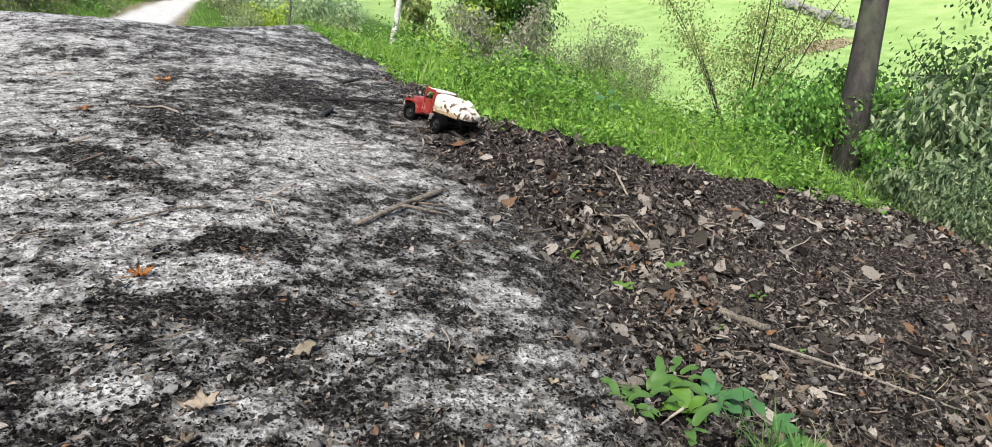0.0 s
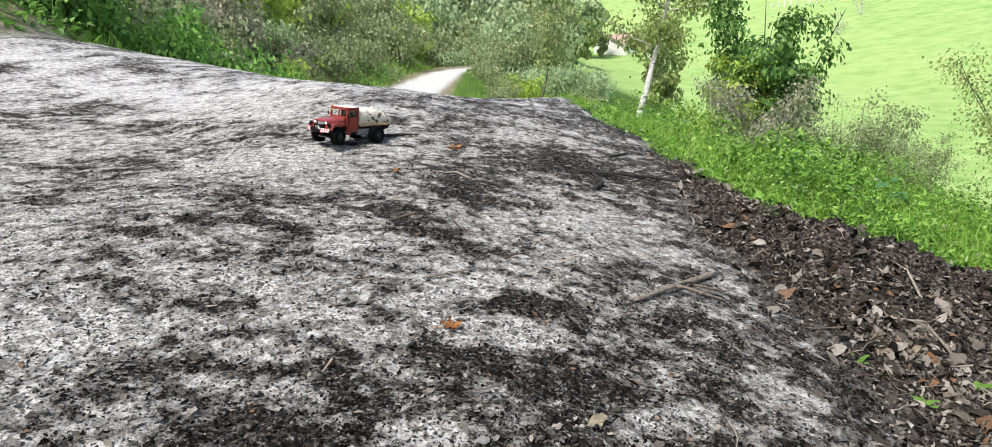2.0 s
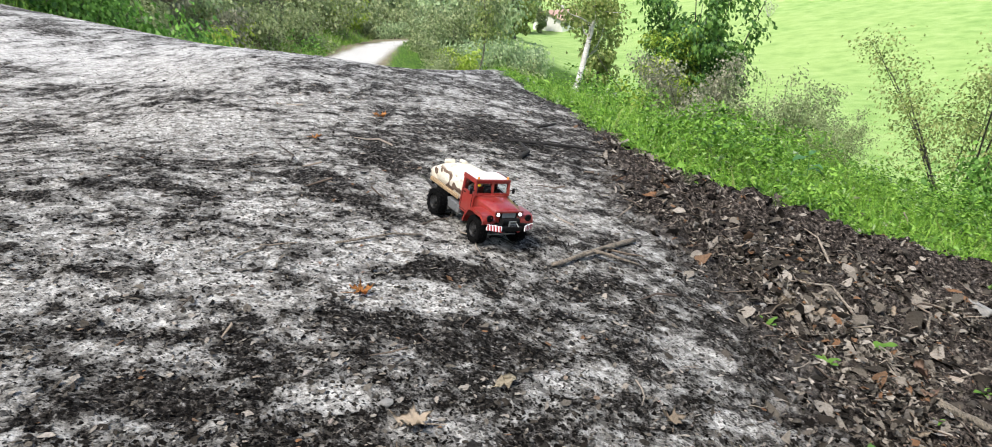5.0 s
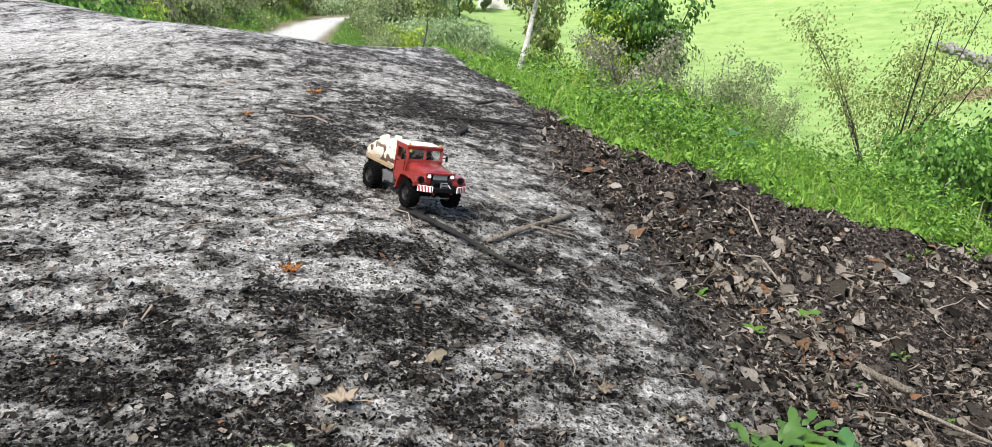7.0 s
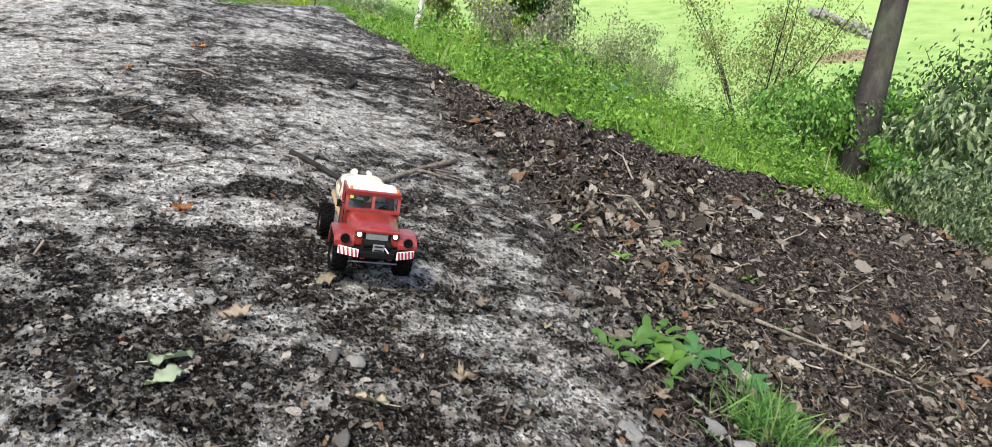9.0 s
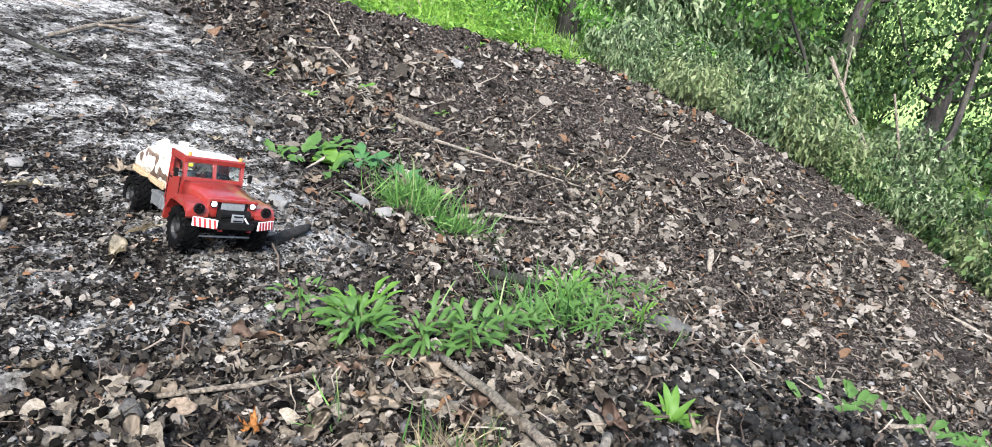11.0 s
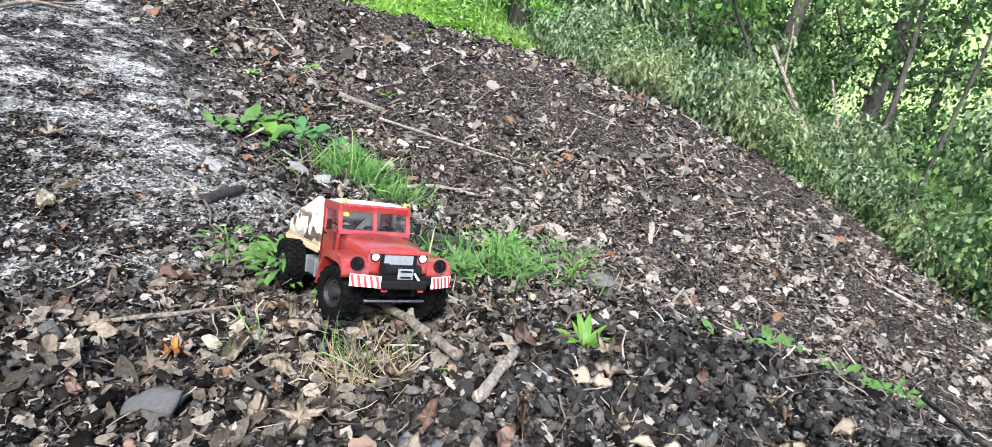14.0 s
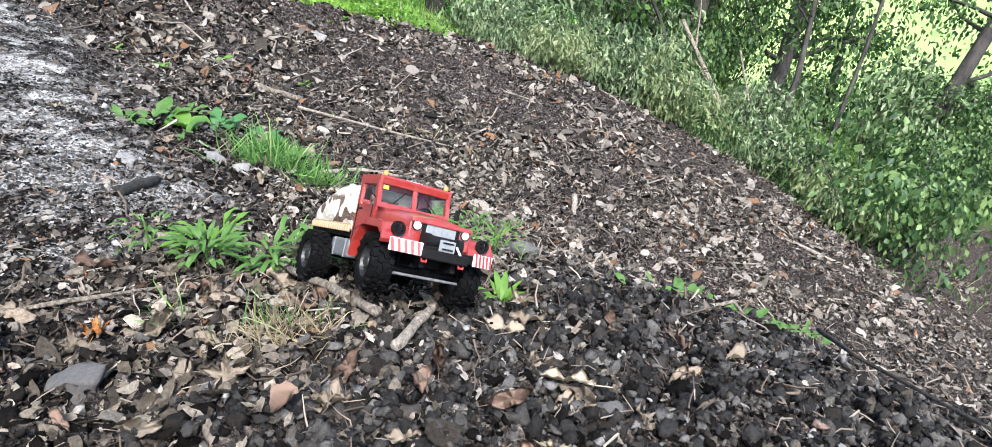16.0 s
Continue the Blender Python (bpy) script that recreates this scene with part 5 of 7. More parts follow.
# the wood on the slope below the bank
for k, (x, y, lx, ly, r0, h, m) in enumerate(((8.2, 4.3, 0.75, 0.1, 0.11, 5.5, M_BARK_DARK), (7.8, 1.75, 0.85, 0.15, 0.11, 6.0, M_BARK_DARK), (7.5, 2.65, 0.25, 0.1, 0.10, 6.5, M_BARK_DARK), (8.9, 3.4, 0.5, 0.0, 0.09, 6.0, M_BARK_DARK), (8.6, 0.4, 0.55, -0.1, 0.10, 5.5, M_BARK_DARK), (9.6, 5.4, 0.2, 0.1, 0.12, 7.0, M_BARK_DARK))):
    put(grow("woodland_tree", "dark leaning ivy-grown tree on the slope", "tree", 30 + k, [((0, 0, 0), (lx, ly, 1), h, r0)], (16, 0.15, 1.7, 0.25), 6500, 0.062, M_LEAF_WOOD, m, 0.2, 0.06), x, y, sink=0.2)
for k, (x, y, lx, ly, r0, h) in enumerate(((6.9, 3.3, 0.35, 0.1, 0.035, 3.6), (7.2, 2.3, -0.25, 0.2, 0.03, 3.4), (7.1, 1.3, 0.6, 0.2, 0.045, 4.2), (7.6, 0.9, 0.2, 0.0, 0.03, 3.6), (8.0, 3.4, -0.15, 0.1, 0.05, 4.5), (6.7, 4.3, 0.5, 0.0, 0.03, 3.2), (8.4, 1.2, 0.9, 0.3, 0.06, 4.6))):
    put(grow("thin_tree", "thin dark stem of a young tree in the wood", "tree", 230 + k, [((0, 0, 0), (lx, ly, 1), h, r0)], (9, 0.3, 1.0, 0.3), 900, 0.075, (M_LEAF_WOOD, M_LEAF_HAZEL, M_LEAF_WOOD)[k % 3], M_BARK_DARK, 0.16, 0.05, shapes=LEAVES), x, y, sink=0.15)
under = np.random.default_rng(44)
for k in range(24):
    x = under.uniform(6.0, 9.4)
    y = under.uniform(-2.2, 6.0)
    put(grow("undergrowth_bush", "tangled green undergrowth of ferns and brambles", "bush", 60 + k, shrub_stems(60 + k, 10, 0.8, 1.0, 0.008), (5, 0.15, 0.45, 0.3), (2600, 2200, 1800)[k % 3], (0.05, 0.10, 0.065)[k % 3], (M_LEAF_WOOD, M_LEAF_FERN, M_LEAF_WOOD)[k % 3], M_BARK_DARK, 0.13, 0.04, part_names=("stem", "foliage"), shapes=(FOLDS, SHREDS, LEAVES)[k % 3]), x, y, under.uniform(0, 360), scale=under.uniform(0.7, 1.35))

for k, (x, y, s) in enumerate(((8.6, 5.4, 1.9), (9.6, 4.2, 2.0), (9.2, 2.9, 1.5), (10.8, 5.4, 2.1), (9.0, 0.2, 1.2))):
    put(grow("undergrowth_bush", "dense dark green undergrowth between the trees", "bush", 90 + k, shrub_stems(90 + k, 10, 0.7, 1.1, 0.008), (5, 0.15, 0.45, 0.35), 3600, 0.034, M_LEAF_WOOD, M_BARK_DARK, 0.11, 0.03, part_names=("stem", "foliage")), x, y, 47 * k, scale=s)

for k in range(24):
    f = k / 23
    put(grow("brush", "grey-green brush and ferns along the foot of the bank", "bush", 160 + k, shrub_stems(160 + k, 10, 0.9, 0.8, 0.006), (4, 0.15, 0.35, 0.3), 1500, 0.085, (M_LEAF_FERN, M_LEAF_FERN, M_LEAF_WOOD, M_LEAF_FERN, M_LEAF_OLIVE)[k % 5], M_BARK, 0.10, 0.03, part_names=("stem", "foliage"), shapes=SHREDS), 4.5 + 2.2 * f + under.normal(0, 0.15), 3.35 - 3.4 * f + under.normal(0, 0.2), 50 * k, scale=under.uniform(0.45, 0.8))


def stick(name, label, path, r0, r1, material, forks=(), seed=0):
    """A stick along points of the ground: (x, y, lift)."""
    r = np.random.default_rng(seed)
    pts = [Vector((x, y, height(x, y) + lift)) for x, y, lift in path]
    fine = []
    for a, b in zip(pts, pts[1:]):
        for k in range(5):
            fine.append(a.lerp(b, k / 5) + Vector(r.normal(0, r0 * 0.10, 3)))
    fine.append(pts[-1])
    origin = fine[0].copy()
    V, F = [], []
    n = len(fine)
    tube(V, F, [q - origin for q in fine], [(r0 + (r1 - r0) * k / (n - 1)) * r.uniform(0.85, 1.15) for k in range(n)], 9)
    ob = tagged(new(name), label, "stick", "sticks on the ground")
    ob.matrix_basis = Matrix.Translation(origin)
    soup("shaft", V, F, material, ob)
    for f, a, ln in forks:
        V, F = [], []
        q = fine[min(int(f * n), n - 1)] - origin
        d = (fine[-1] - fine[0]).normalized()
        d = Matrix.Rotation(radians(a), 3, "Z") @ d
        tube(V, F, wander(r, q, (d.x, d.y, d.z + 0.1), ln, 5, 0.08), [r1 * 0.7 * (1 - 0.13 * j) for j in range(6)], 6)
        soup("side_twig", V, F, material, ob)
    return ob


stick("dead_branch", "pale dead branch leaning in the undergrowth", ((6.40, 1.28, 0.0), (6.42, 1.75, 0.48), (6.46, 2.26, 0.95)), 0.03, 0.018, M_STICK, ((0.5, 40, 0.4), (0.8, -50, 0.5)), 1)
stick("dead_branch", "pale dead branch leaning in the undergrowth", ((6.42, 1.30, 0.02), (6.52, 1.42, 0.5), (6.46, 1.62, 0.95)), 0.016, 0.008, M_STICK, (), 2)
stick("fallen_branch", "dark fallen branch lying through the brush", ((6.5, 1.5, 0.45), (6.3, 0.8, 0.3), (6.0, 0.1, 0.12)), 0.04, 0.022, M_STICK_DARK, ((0.4, 60, 0.4),), 3)

# cut bank left of the track: brambles, bracken, scrub
for k, (x, y, s, m, lab) in enumerate((
    (-5.3, 9.6, 1.1, M_LEAF_BRAMBLE, "dark green bramble thicket on the bank"), (-4.6, 10.4, 1.0, M_LEAF_BRAMBLE, "dark green bramble thicket on the bank"),
    (-4.2, 10.2, 0.75, M_LEAF_BRAMBLE, "bright green bramble thicket on the bank"), (-3.9, 11.4, 1.1, M_LEAF_BRAMBLE, "bright green bramble thicket on the bank"),
    (-3.7, 12.8, 1.0, M_LEAF_BRAMBLE, "bright green bramble thicket on the bank"), (-6.2, 11.0, 1.3, M_LEAF_HAZEL, "dark green bramble thicket on the bank"),
    (-5.2, 12.0, 1.2, M_LEAF_OLIVE, "olive scrub on the bank"), (-4.9, 14.2, 0.9, M_LEAF_OLIVE, "olive scrub on the bank"), (-4.6, 10.9, 0.45, M_LEAF_RUST, "rust-brown withered bracken on the bank"),
    (-6.5, 14.0, 1.4, M_LEAF_GREY, "grey-brown scrub on the bank"), (-4.5, 16.8, 0.9, M_LEAF_YELLOW, "yellowish scrub on the bank"), (-6.0, 17.5, 1.5, M_LEAF_GREY, "grey-brown scrub on the bank"),
    (-4.9, 19.5, 1.2, M_LEAF_OLIVE, "olive scrub on the bank"), (-4.3, 22.0, 1.2, M_LEAF_OLIVE, "olive scrub on the bank"), (-3.6, 24.5, 1.1, M_LEAF_OLIVE, "olive scrub on the bank"),
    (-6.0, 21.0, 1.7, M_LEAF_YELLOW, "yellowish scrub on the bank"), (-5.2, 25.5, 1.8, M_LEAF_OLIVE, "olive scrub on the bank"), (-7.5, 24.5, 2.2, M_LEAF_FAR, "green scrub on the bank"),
    (-3.0, 28.5, 1.5, M_LEAF_OLIVE, "olive scrub on the bank"), (-8.0, 19.0, 2.2, M_LEAF_OLIVE, "olive scrub on the bank"), (-8.2, 13.5, 1.8, M_LEAF_BRAMBLE, "dark green bramble thicket on the bank"),
    (0.9, 20.6, 0.6, M_LEAF_OLIVE, "olive bush beside the far track"), (0.9, 19.2, 0.6, M_LEAF_OLIVE, "olive bush beside the far track"), (1.6, 20.5, 1.0, M_LEAF_YELLOW, "yellow-green bush beside the far track"),
    (1.0, 22.5, 0.8, M_LEAF_OLIVE, "olive bush beside the far track"), (2.5, 19.5, 0.6, M_LEAF_OLIVE, "olive bush beside the far track"))):
    put(grow("bank_shrub", lab, "bush", 100 + k, shrub_stems(100 + k, 12, 0.9, 1.1, 0.012, 0.25), (7, 0.1, 0.5, 0.45), 2500, 0.084, m, M_BARK, 0.13, 0.02, part_names=("stem", "foliage")), x, y, 40 * k, scale=s)
put(grow("young_tree", "thin young tree with yellow leaves beside the far track", "tree", 140, [((0, 0, 0), (0.25, 0, 1), 2.8, 0.03)], (10, 0.4, 0.9, 0.5), 900, 0.07, M_LEAF_BIRCH, M_BARK, 0.14), 1.75, 18.6)

def bank_cover():
    n = 90000
    x, y = rng.uniform(-16, -2.4, n), rng.uniform(6.5, 36, n)
    keep = (earth_at(x, y) > 0.6) & (fbm(x * 0.9, y * 0.9, 4, 15) > rng.uniform(0.22, 0.52, n))
    x, y = x[keep], y[keep]
    z = land(x, y) + rng.uniform(0, 1, len(x)) ** 1.5 * (0.1 + 0.7 * smooth(0.4, 0.7, fbm(x * 0.7, y * 0.7, 3, 18)))
    half = rng.uniform(0, 1, len(x)) < smooth(0.42, 0.56, fbm(x * 0.35, y * 0.35, 3, 25) + 0.012 * (14 - y))
    for sel, m, lab in ((half, M_LEAF_BRAMBLE, "green brambles and nettles covering the cut bank"), (~half, M_LEAF_OLIVE, "olive and brown scrub covering the cut bank")):
        stuff(pieces("bank_growth", FOLDS, np.stack([x, y, z], 1)[sel], rng.uniform(0.05, 0.13, int(sel.sum())), m, 0.6), lab, "scrub")


bank_cover()

# scrub that closes the cut bank and the rough edge of the far track
bank_kinds = [grow("bank_shrub", lab, "bush", 300 + k, shrub_stems(300 + k, 13, 0.9, 1.1, 0.012, 0.25), (7, 0.1, 0.5, 0.45), 2200, 0.095, m, M_BARK, 0.14, 0.02, part_names=("stem", "foliage")) for k, (m, lab) in enumerate((
    (M_LEAF_BRAMBLE, "bright green bramble thicket on the bank"), (M_LEAF_HAZEL, "dark green nettle thicket on the bank"), (M_LEAF_GREY, "grey-brown scrub on the bank"),
    (M_LEAF_OLIVE, "olive scrub on the bank"), (M_LEAF_YELLOW, "yellowish scrub on the bank"), (M_LEAF_FAR, "pale green scrub on the bank")))]
taken = set()
for k in range(66):
    f = k / 65
    y = 9.0 + 24 * f**1.3
    back = float(under.uniform(0.0, 1.0)) ** 1.4 * 5.5
    x = float(np.interp(y, (7, 12, 20, 27, 33), (-4.2, -4.4, -3.8, -2.6, -1.7))) - 0.7 - back
    if back < 1.2 and 20 < y < 26:
        continue
    kind = (0, 0, 1, 3, 1)[k % 5] if y < 13.5 else (2, 3, 2, 5, 3)[k % 5] if y < 19 else (3, 4, 5, 3, 4)[k % 5]
    ob = bank_kinds[kind] if kind not in taken else copy_thing(bank_kinds[kind], Matrix())
    taken.add(kind)
    put(ob, x, y, float(under.uniform(0, 360)), 0.1, float(under.uniform(0.7, 1.1)) * (0.75 + 0.012 * y + 0.08 * back))
for x, y, s, kind in ((0.5, 24.0, 0.7, 3), (-2.6, 33.5, 1.2, 3), (-1.6, 35.0, 1.3, 3), (-0.6, 34.5, 0.9, 5), (0.4, 35.5, 1.1, 3), (1.4, 34.0, 1.1, 5), (-3.2, 36.5, 2.0, 4), (-0.4, 38.5, 1.8, 3), (-3.5, 44, 3.2, 5), (-1.0, 46, 3.0, 3), (1.5, 45, 2.8, 5), (4.0, 47, 3.0, 3), (-2.0, 53, 4.0, 5), (1.0, 54, 4.2, 5), (4.5, 55, 4.0, 3), (-5.0, 50, 4.0, 3), (6.5, 60, 3.8, 5), (0.8, 26.0, 0.9, 3), (2.0, 24.0, 1.0, 5), (1.6, 28.5, 1.2, 3), (3.2, 27.0, 1.3, 5), (2.6, 30.5, 1.5, 3), (1.2, 21.5, 0.6, 5), (3.8, 23.5, 0.9, 3), (5.0, 29.0, 1.2, 5)):
    ob = copy_thing(bank_kinds[kind], Matrix())
    ob["label"] = "olive green bush beside the far track"
    put(ob, x, y, 77 * x, 0.1, s)
for x, y, h in ((55.8, 106.8, 3.2), (66.9, 121.4, 4.6)):
    put(grow("bare_shrub", "bare grey shrub in the meadow", "bush", int(x), shrub_stems(int(x), 7, 0.5, h, 0.05), (7, 0.3, 1.1, 0.6), 260, 0.13, M_LEAF_GREY, M_FENCE, 0.2, part_names=("stem", "foliage")), x, y)


# woodland beyond
def crown_tree(seed, h, w, material, label, conifer=False):
    r = np.random.default_rng(seed)
    ob = tagged(new("forest_tree"), label, "tree", "trees of the far wood")
    V, F = [], []
    tube(V, F, wander(r, (0, 0, 0), (r.normal(0, 0.04), r.normal(0, 0.04), 1), h * 0.92, 8, 0.02), [0.022 * h * (1 - 0.11 * k) for k in range(9)], 7)
    n = 3600
    if conifer:
        z = r.uniform(0.08, 1, n) ** 0.8
        layer = np.round(z * 13) / 13
        rad = w * (1.04 - layer) * r.uniform(0.25, 1, n) ** 0.5
        a = r.uniform(0, math.tau, n)
        P = np.stack([rad * np.cos(a), rad * np.sin(a), (layer + r.normal(0, 0.012, n)) * h - rad * 0.35], 1)
        N = np.stack([np.cos(a), np.sin(a), np.full(n, 0.7)], 1) + r.normal(0, 0.4, (n, 3))
    else:
        blobs = r.normal(0, 1, (26, 3))
        blobs /= np.linalg.norm(blobs, axis=1)[:, None]
        blobs = blobs * r.uniform(0.35, 1, (26, 1)) * (w, w, h * 0.44) + (0, 0, h * 0.46)
        pick = r.integers(0, 26, n)
        size = w * r.uniform(0.22, 0.42, 26)
        d = r.normal(0, 1, (n, 3))
        d /= np.linalg.norm(d, axis=1)[:, None]
        P = blobs[pick] + d * (r.uniform(0.75, 1.1, n) * size[pick])[:, None]
        N = d + 0.7 * (blobs[pick] - (0, 0, h * 0.46)) / (w, w, h * 0.44) + (0, 0, 0.35) + r.normal(0, 0.35, (n, 3))
        for q in blobs[:10]:
            tube(V, F, [(0, 0, h * 0.35), tuple(q * 0.6 + np.array((0, 0, h * 0.15))), tuple(q)], [0.008 * h, 0.005 * h, 0.002 * h], 5)
    soup("trunk", V, F, M_BARK, ob)
    pieces("crown", FOLDS, P, r.uniform(0.03, 0.062, n) * h * (0.9 if conifer else 1.0), material, 0.3, *facing(N), parent=ob)
    return ob


kinds = [crown_tree(200, 12, 2.6, M_LEAF_CONIFER, "tall green conifer with distance haze in its pale colour", True), crown_tree(201, 11, 3.4, M_LEAF_FAR, "green broad-leaved woodland tree"),
         crown_tree(202, 10, 3.0, M_LEAF_OLIVE, "olive broad-leaved woodland tree"), crown_tree(203, 9, 2.6, M_LEAF_BIRCH, "pale yellow-green woodland tree"), crown_tree(204, 13, 2.4, M_LEAF_CONIFER, "tall green conifer with distance haze in its pale colour", True)]
spots = []
fr = np.random.default_rng(9)
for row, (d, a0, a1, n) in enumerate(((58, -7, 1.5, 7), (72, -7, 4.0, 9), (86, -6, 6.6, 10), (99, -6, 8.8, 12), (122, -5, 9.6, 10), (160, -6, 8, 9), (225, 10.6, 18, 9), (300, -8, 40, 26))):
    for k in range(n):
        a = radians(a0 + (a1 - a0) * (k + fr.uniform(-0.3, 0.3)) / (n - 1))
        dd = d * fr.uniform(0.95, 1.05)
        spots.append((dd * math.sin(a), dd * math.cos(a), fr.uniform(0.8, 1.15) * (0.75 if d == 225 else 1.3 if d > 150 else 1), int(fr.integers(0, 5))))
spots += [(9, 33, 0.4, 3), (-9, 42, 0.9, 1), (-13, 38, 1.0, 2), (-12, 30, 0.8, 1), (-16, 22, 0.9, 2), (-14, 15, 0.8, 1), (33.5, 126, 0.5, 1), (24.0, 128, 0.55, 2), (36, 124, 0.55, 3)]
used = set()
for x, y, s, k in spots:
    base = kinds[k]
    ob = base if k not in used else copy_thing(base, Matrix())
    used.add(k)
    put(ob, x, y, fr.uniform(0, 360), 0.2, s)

# ---- far things: farmhouse, fence, dry-stone wall ----
def build_house(x, y, yaw):
    z = float(land([x], [y])[0]) - 0.3
    house = tagged(new("farmhouse"), "white farmhouse with a low red tiled roof across the meadow", "house")
    house.matrix_basis = pose(x, y, z, 0, 0, yaw)
    house.scale = (0.76, 0.76, 0.8)
    bm = B()
    prism(bm, [(-6, 0), (6, 0), (6, 2.6), (0, 4.2), (-6, 2.6)], -4, 4)
    bmesh.ops.rotate(bm, verts=bm.verts, cent=(0, 0, 0), matrix=Matrix.Rotation(radians(90), 3, "Z"))
    wall = part("wall", bm, M_WALLPLASTER, house)
    bm = B()
    for s in (-1, 1):
        prism(bm, [(0, 4.5), (s * 6.8, 2.62), (s * 6.8, 2.4), (0, 4.25)], -4.6, 4.6)
    bmesh.ops.rotate(bm, verts=bm.verts, cent=(0, 0, 0), matrix=Matrix.Rotation(radians(90), 3, "Z"))
    roof = part("roof", bm, M_TILE, house)
    bm = B()
    bx(bm, 1.5, 1.5, 4.6, 0.7, 0.7, 1.4)
    part("chimney", bm, M_WALLPLASTER, roof)
    for k in range(4):
        bm = B()
        bx(bm, -2.9 + k * 1.9, -6.02, 1.5, 0.9, 0.12, 1.1)
        w = part("window", bm, M_DARKPANE, house)
        bm = B()
        bx(bm, -2.9 + k * 1.9, -6.08, 0.9, 1.1, 0.2, 0.1)
        part("sill", bm, M_WALLPLASTER, w)
    return house


build_house(28.3, 131.5, 24)


def build_fence(a, b, n):
    fence = tagged(new("meadow_fence"), "weathered post and wire fence across the meadow", "fence")
    ax, ay = a
    for k in range(n):
        f = k / (n - 1)
        x, y = ax + (b[0] - ax) * f, ay + (b[1] - ay) * f
        bm = B()
        z = float(land([x], [y])[0])
        cyl(bm, (x, y, z - 0.2), (x, y, z + 1.4), 0.11, 0.10, 6)
        part("post", bm, M_FENCE, fence)
    for h in (0.7, 1.2):
        V, F = [], []
        tube(V, F, [(ax + (b[0] - ax) * k / 30, ay + (b[1] - ay) * k / 30, float(land([ax + (b[0] - ax) * k / 30], [ay + (b[1] - ay) * k / 30])[0]) + h) for k in range(31)], [0.03] * 31, 4)
        soup("wire", V, F, M_FENCE, fence)


build_fence((62.8, 151), (80, 140), 18)


def stone_mesh(seed, flat=0.65):
    r = np.random.default_rng(seed)
    bm = bmesh.new()
    bmesh.ops.create_icosphere(bm, subdivisions=3, radius=0.5)
    off = Vector(r.uniform(-50, 50, 3))
    cuts = [(Vector(r.normal(0, 1, 3)).normalized(), r.uniform(0.20, 0.36)) for _ in range(12)]
    for v in bm.verts:
        for n, d in cuts:
            over = v.co.dot(n) - d
            if over > 0:
                v.co -= n * over * 0.97
        v.co *= 1 + 0.25 * noise.noise(v.co * 3 + off) + 0.12 * noise.noise(v.co * 9 + off) + 0.06 * noise.noise(v.co * 22 + off)
        v.co.z *= flat
    me = bpy.data.meshes.new("stone")
    bm.to_mesh(me)
    bm.free()
    me.shade_smooth()
    return me


STONE_MESHES = [stone_mesh(s, 0.5 + 0.06 * (s % 4)) for s in range(8)]
for k, me in enumerate(STONE_MESHES):
    me.materials.append(M_ROCK if k % 2 == 0 else M_ROCK_DARK)

wall = tagged(new("dry_stone_wall"), "tumbled dry-stone wall in the meadow", "wall")
wr = np.random.default_rng(5)
for k in range(90):
    f = k / 89
    x, y = 55.4 - 2.3 * f + wr.normal(0, 0.25), 58.9 - 10.7 * f + wr.normal(0, 0.25)
    st = new("stone", STONE_MESHES[(k % 4) * 2])
    st.parent = wall
    s = wr.uniform(0.5, 1.0)
    st.matrix_basis = pose(x, y, float(land([x], [y])[0]) + wr.uniform(0.1, 0.7), *wr.uniform(0, 360, 3)) @ Matrix.Diagonal((s, s, s, 1))
hay = sow(1800, 41, 53, 42, 49, lambda x, y: np.exp(-(((x - 47.2) / 2.3) ** 2) - ((y - 45.2 - 0.3 * (x - 47.2)) / 0.8) ** 2), (47.2, 45.2), 10)
stuff(pieces("bare_earth_patch", FLAKES, lay(hay, 0.05), rng.uniform(0.15, 0.4, len(hay)), M_STRAW), "patch of bare pale earth in the meadow", "earth")


# ---- stones lying on the ground ----
def stone(x, y, size, k, label, flat=1.0, sink=0.25):
    if y < 0:
        size *= 0.62
    ob = tagged(new("stone", STONE_MESHES[k]), label, "stone", "stones on the ground")
    ob.matrix_basis = pose(x, y, height(x, y) + size * 0.10, 8 * k - 20, 5 * k - 12, 67 * k) @ Matrix.Diagonal((size, size * 0.8, size * flat, 1))
    return ob


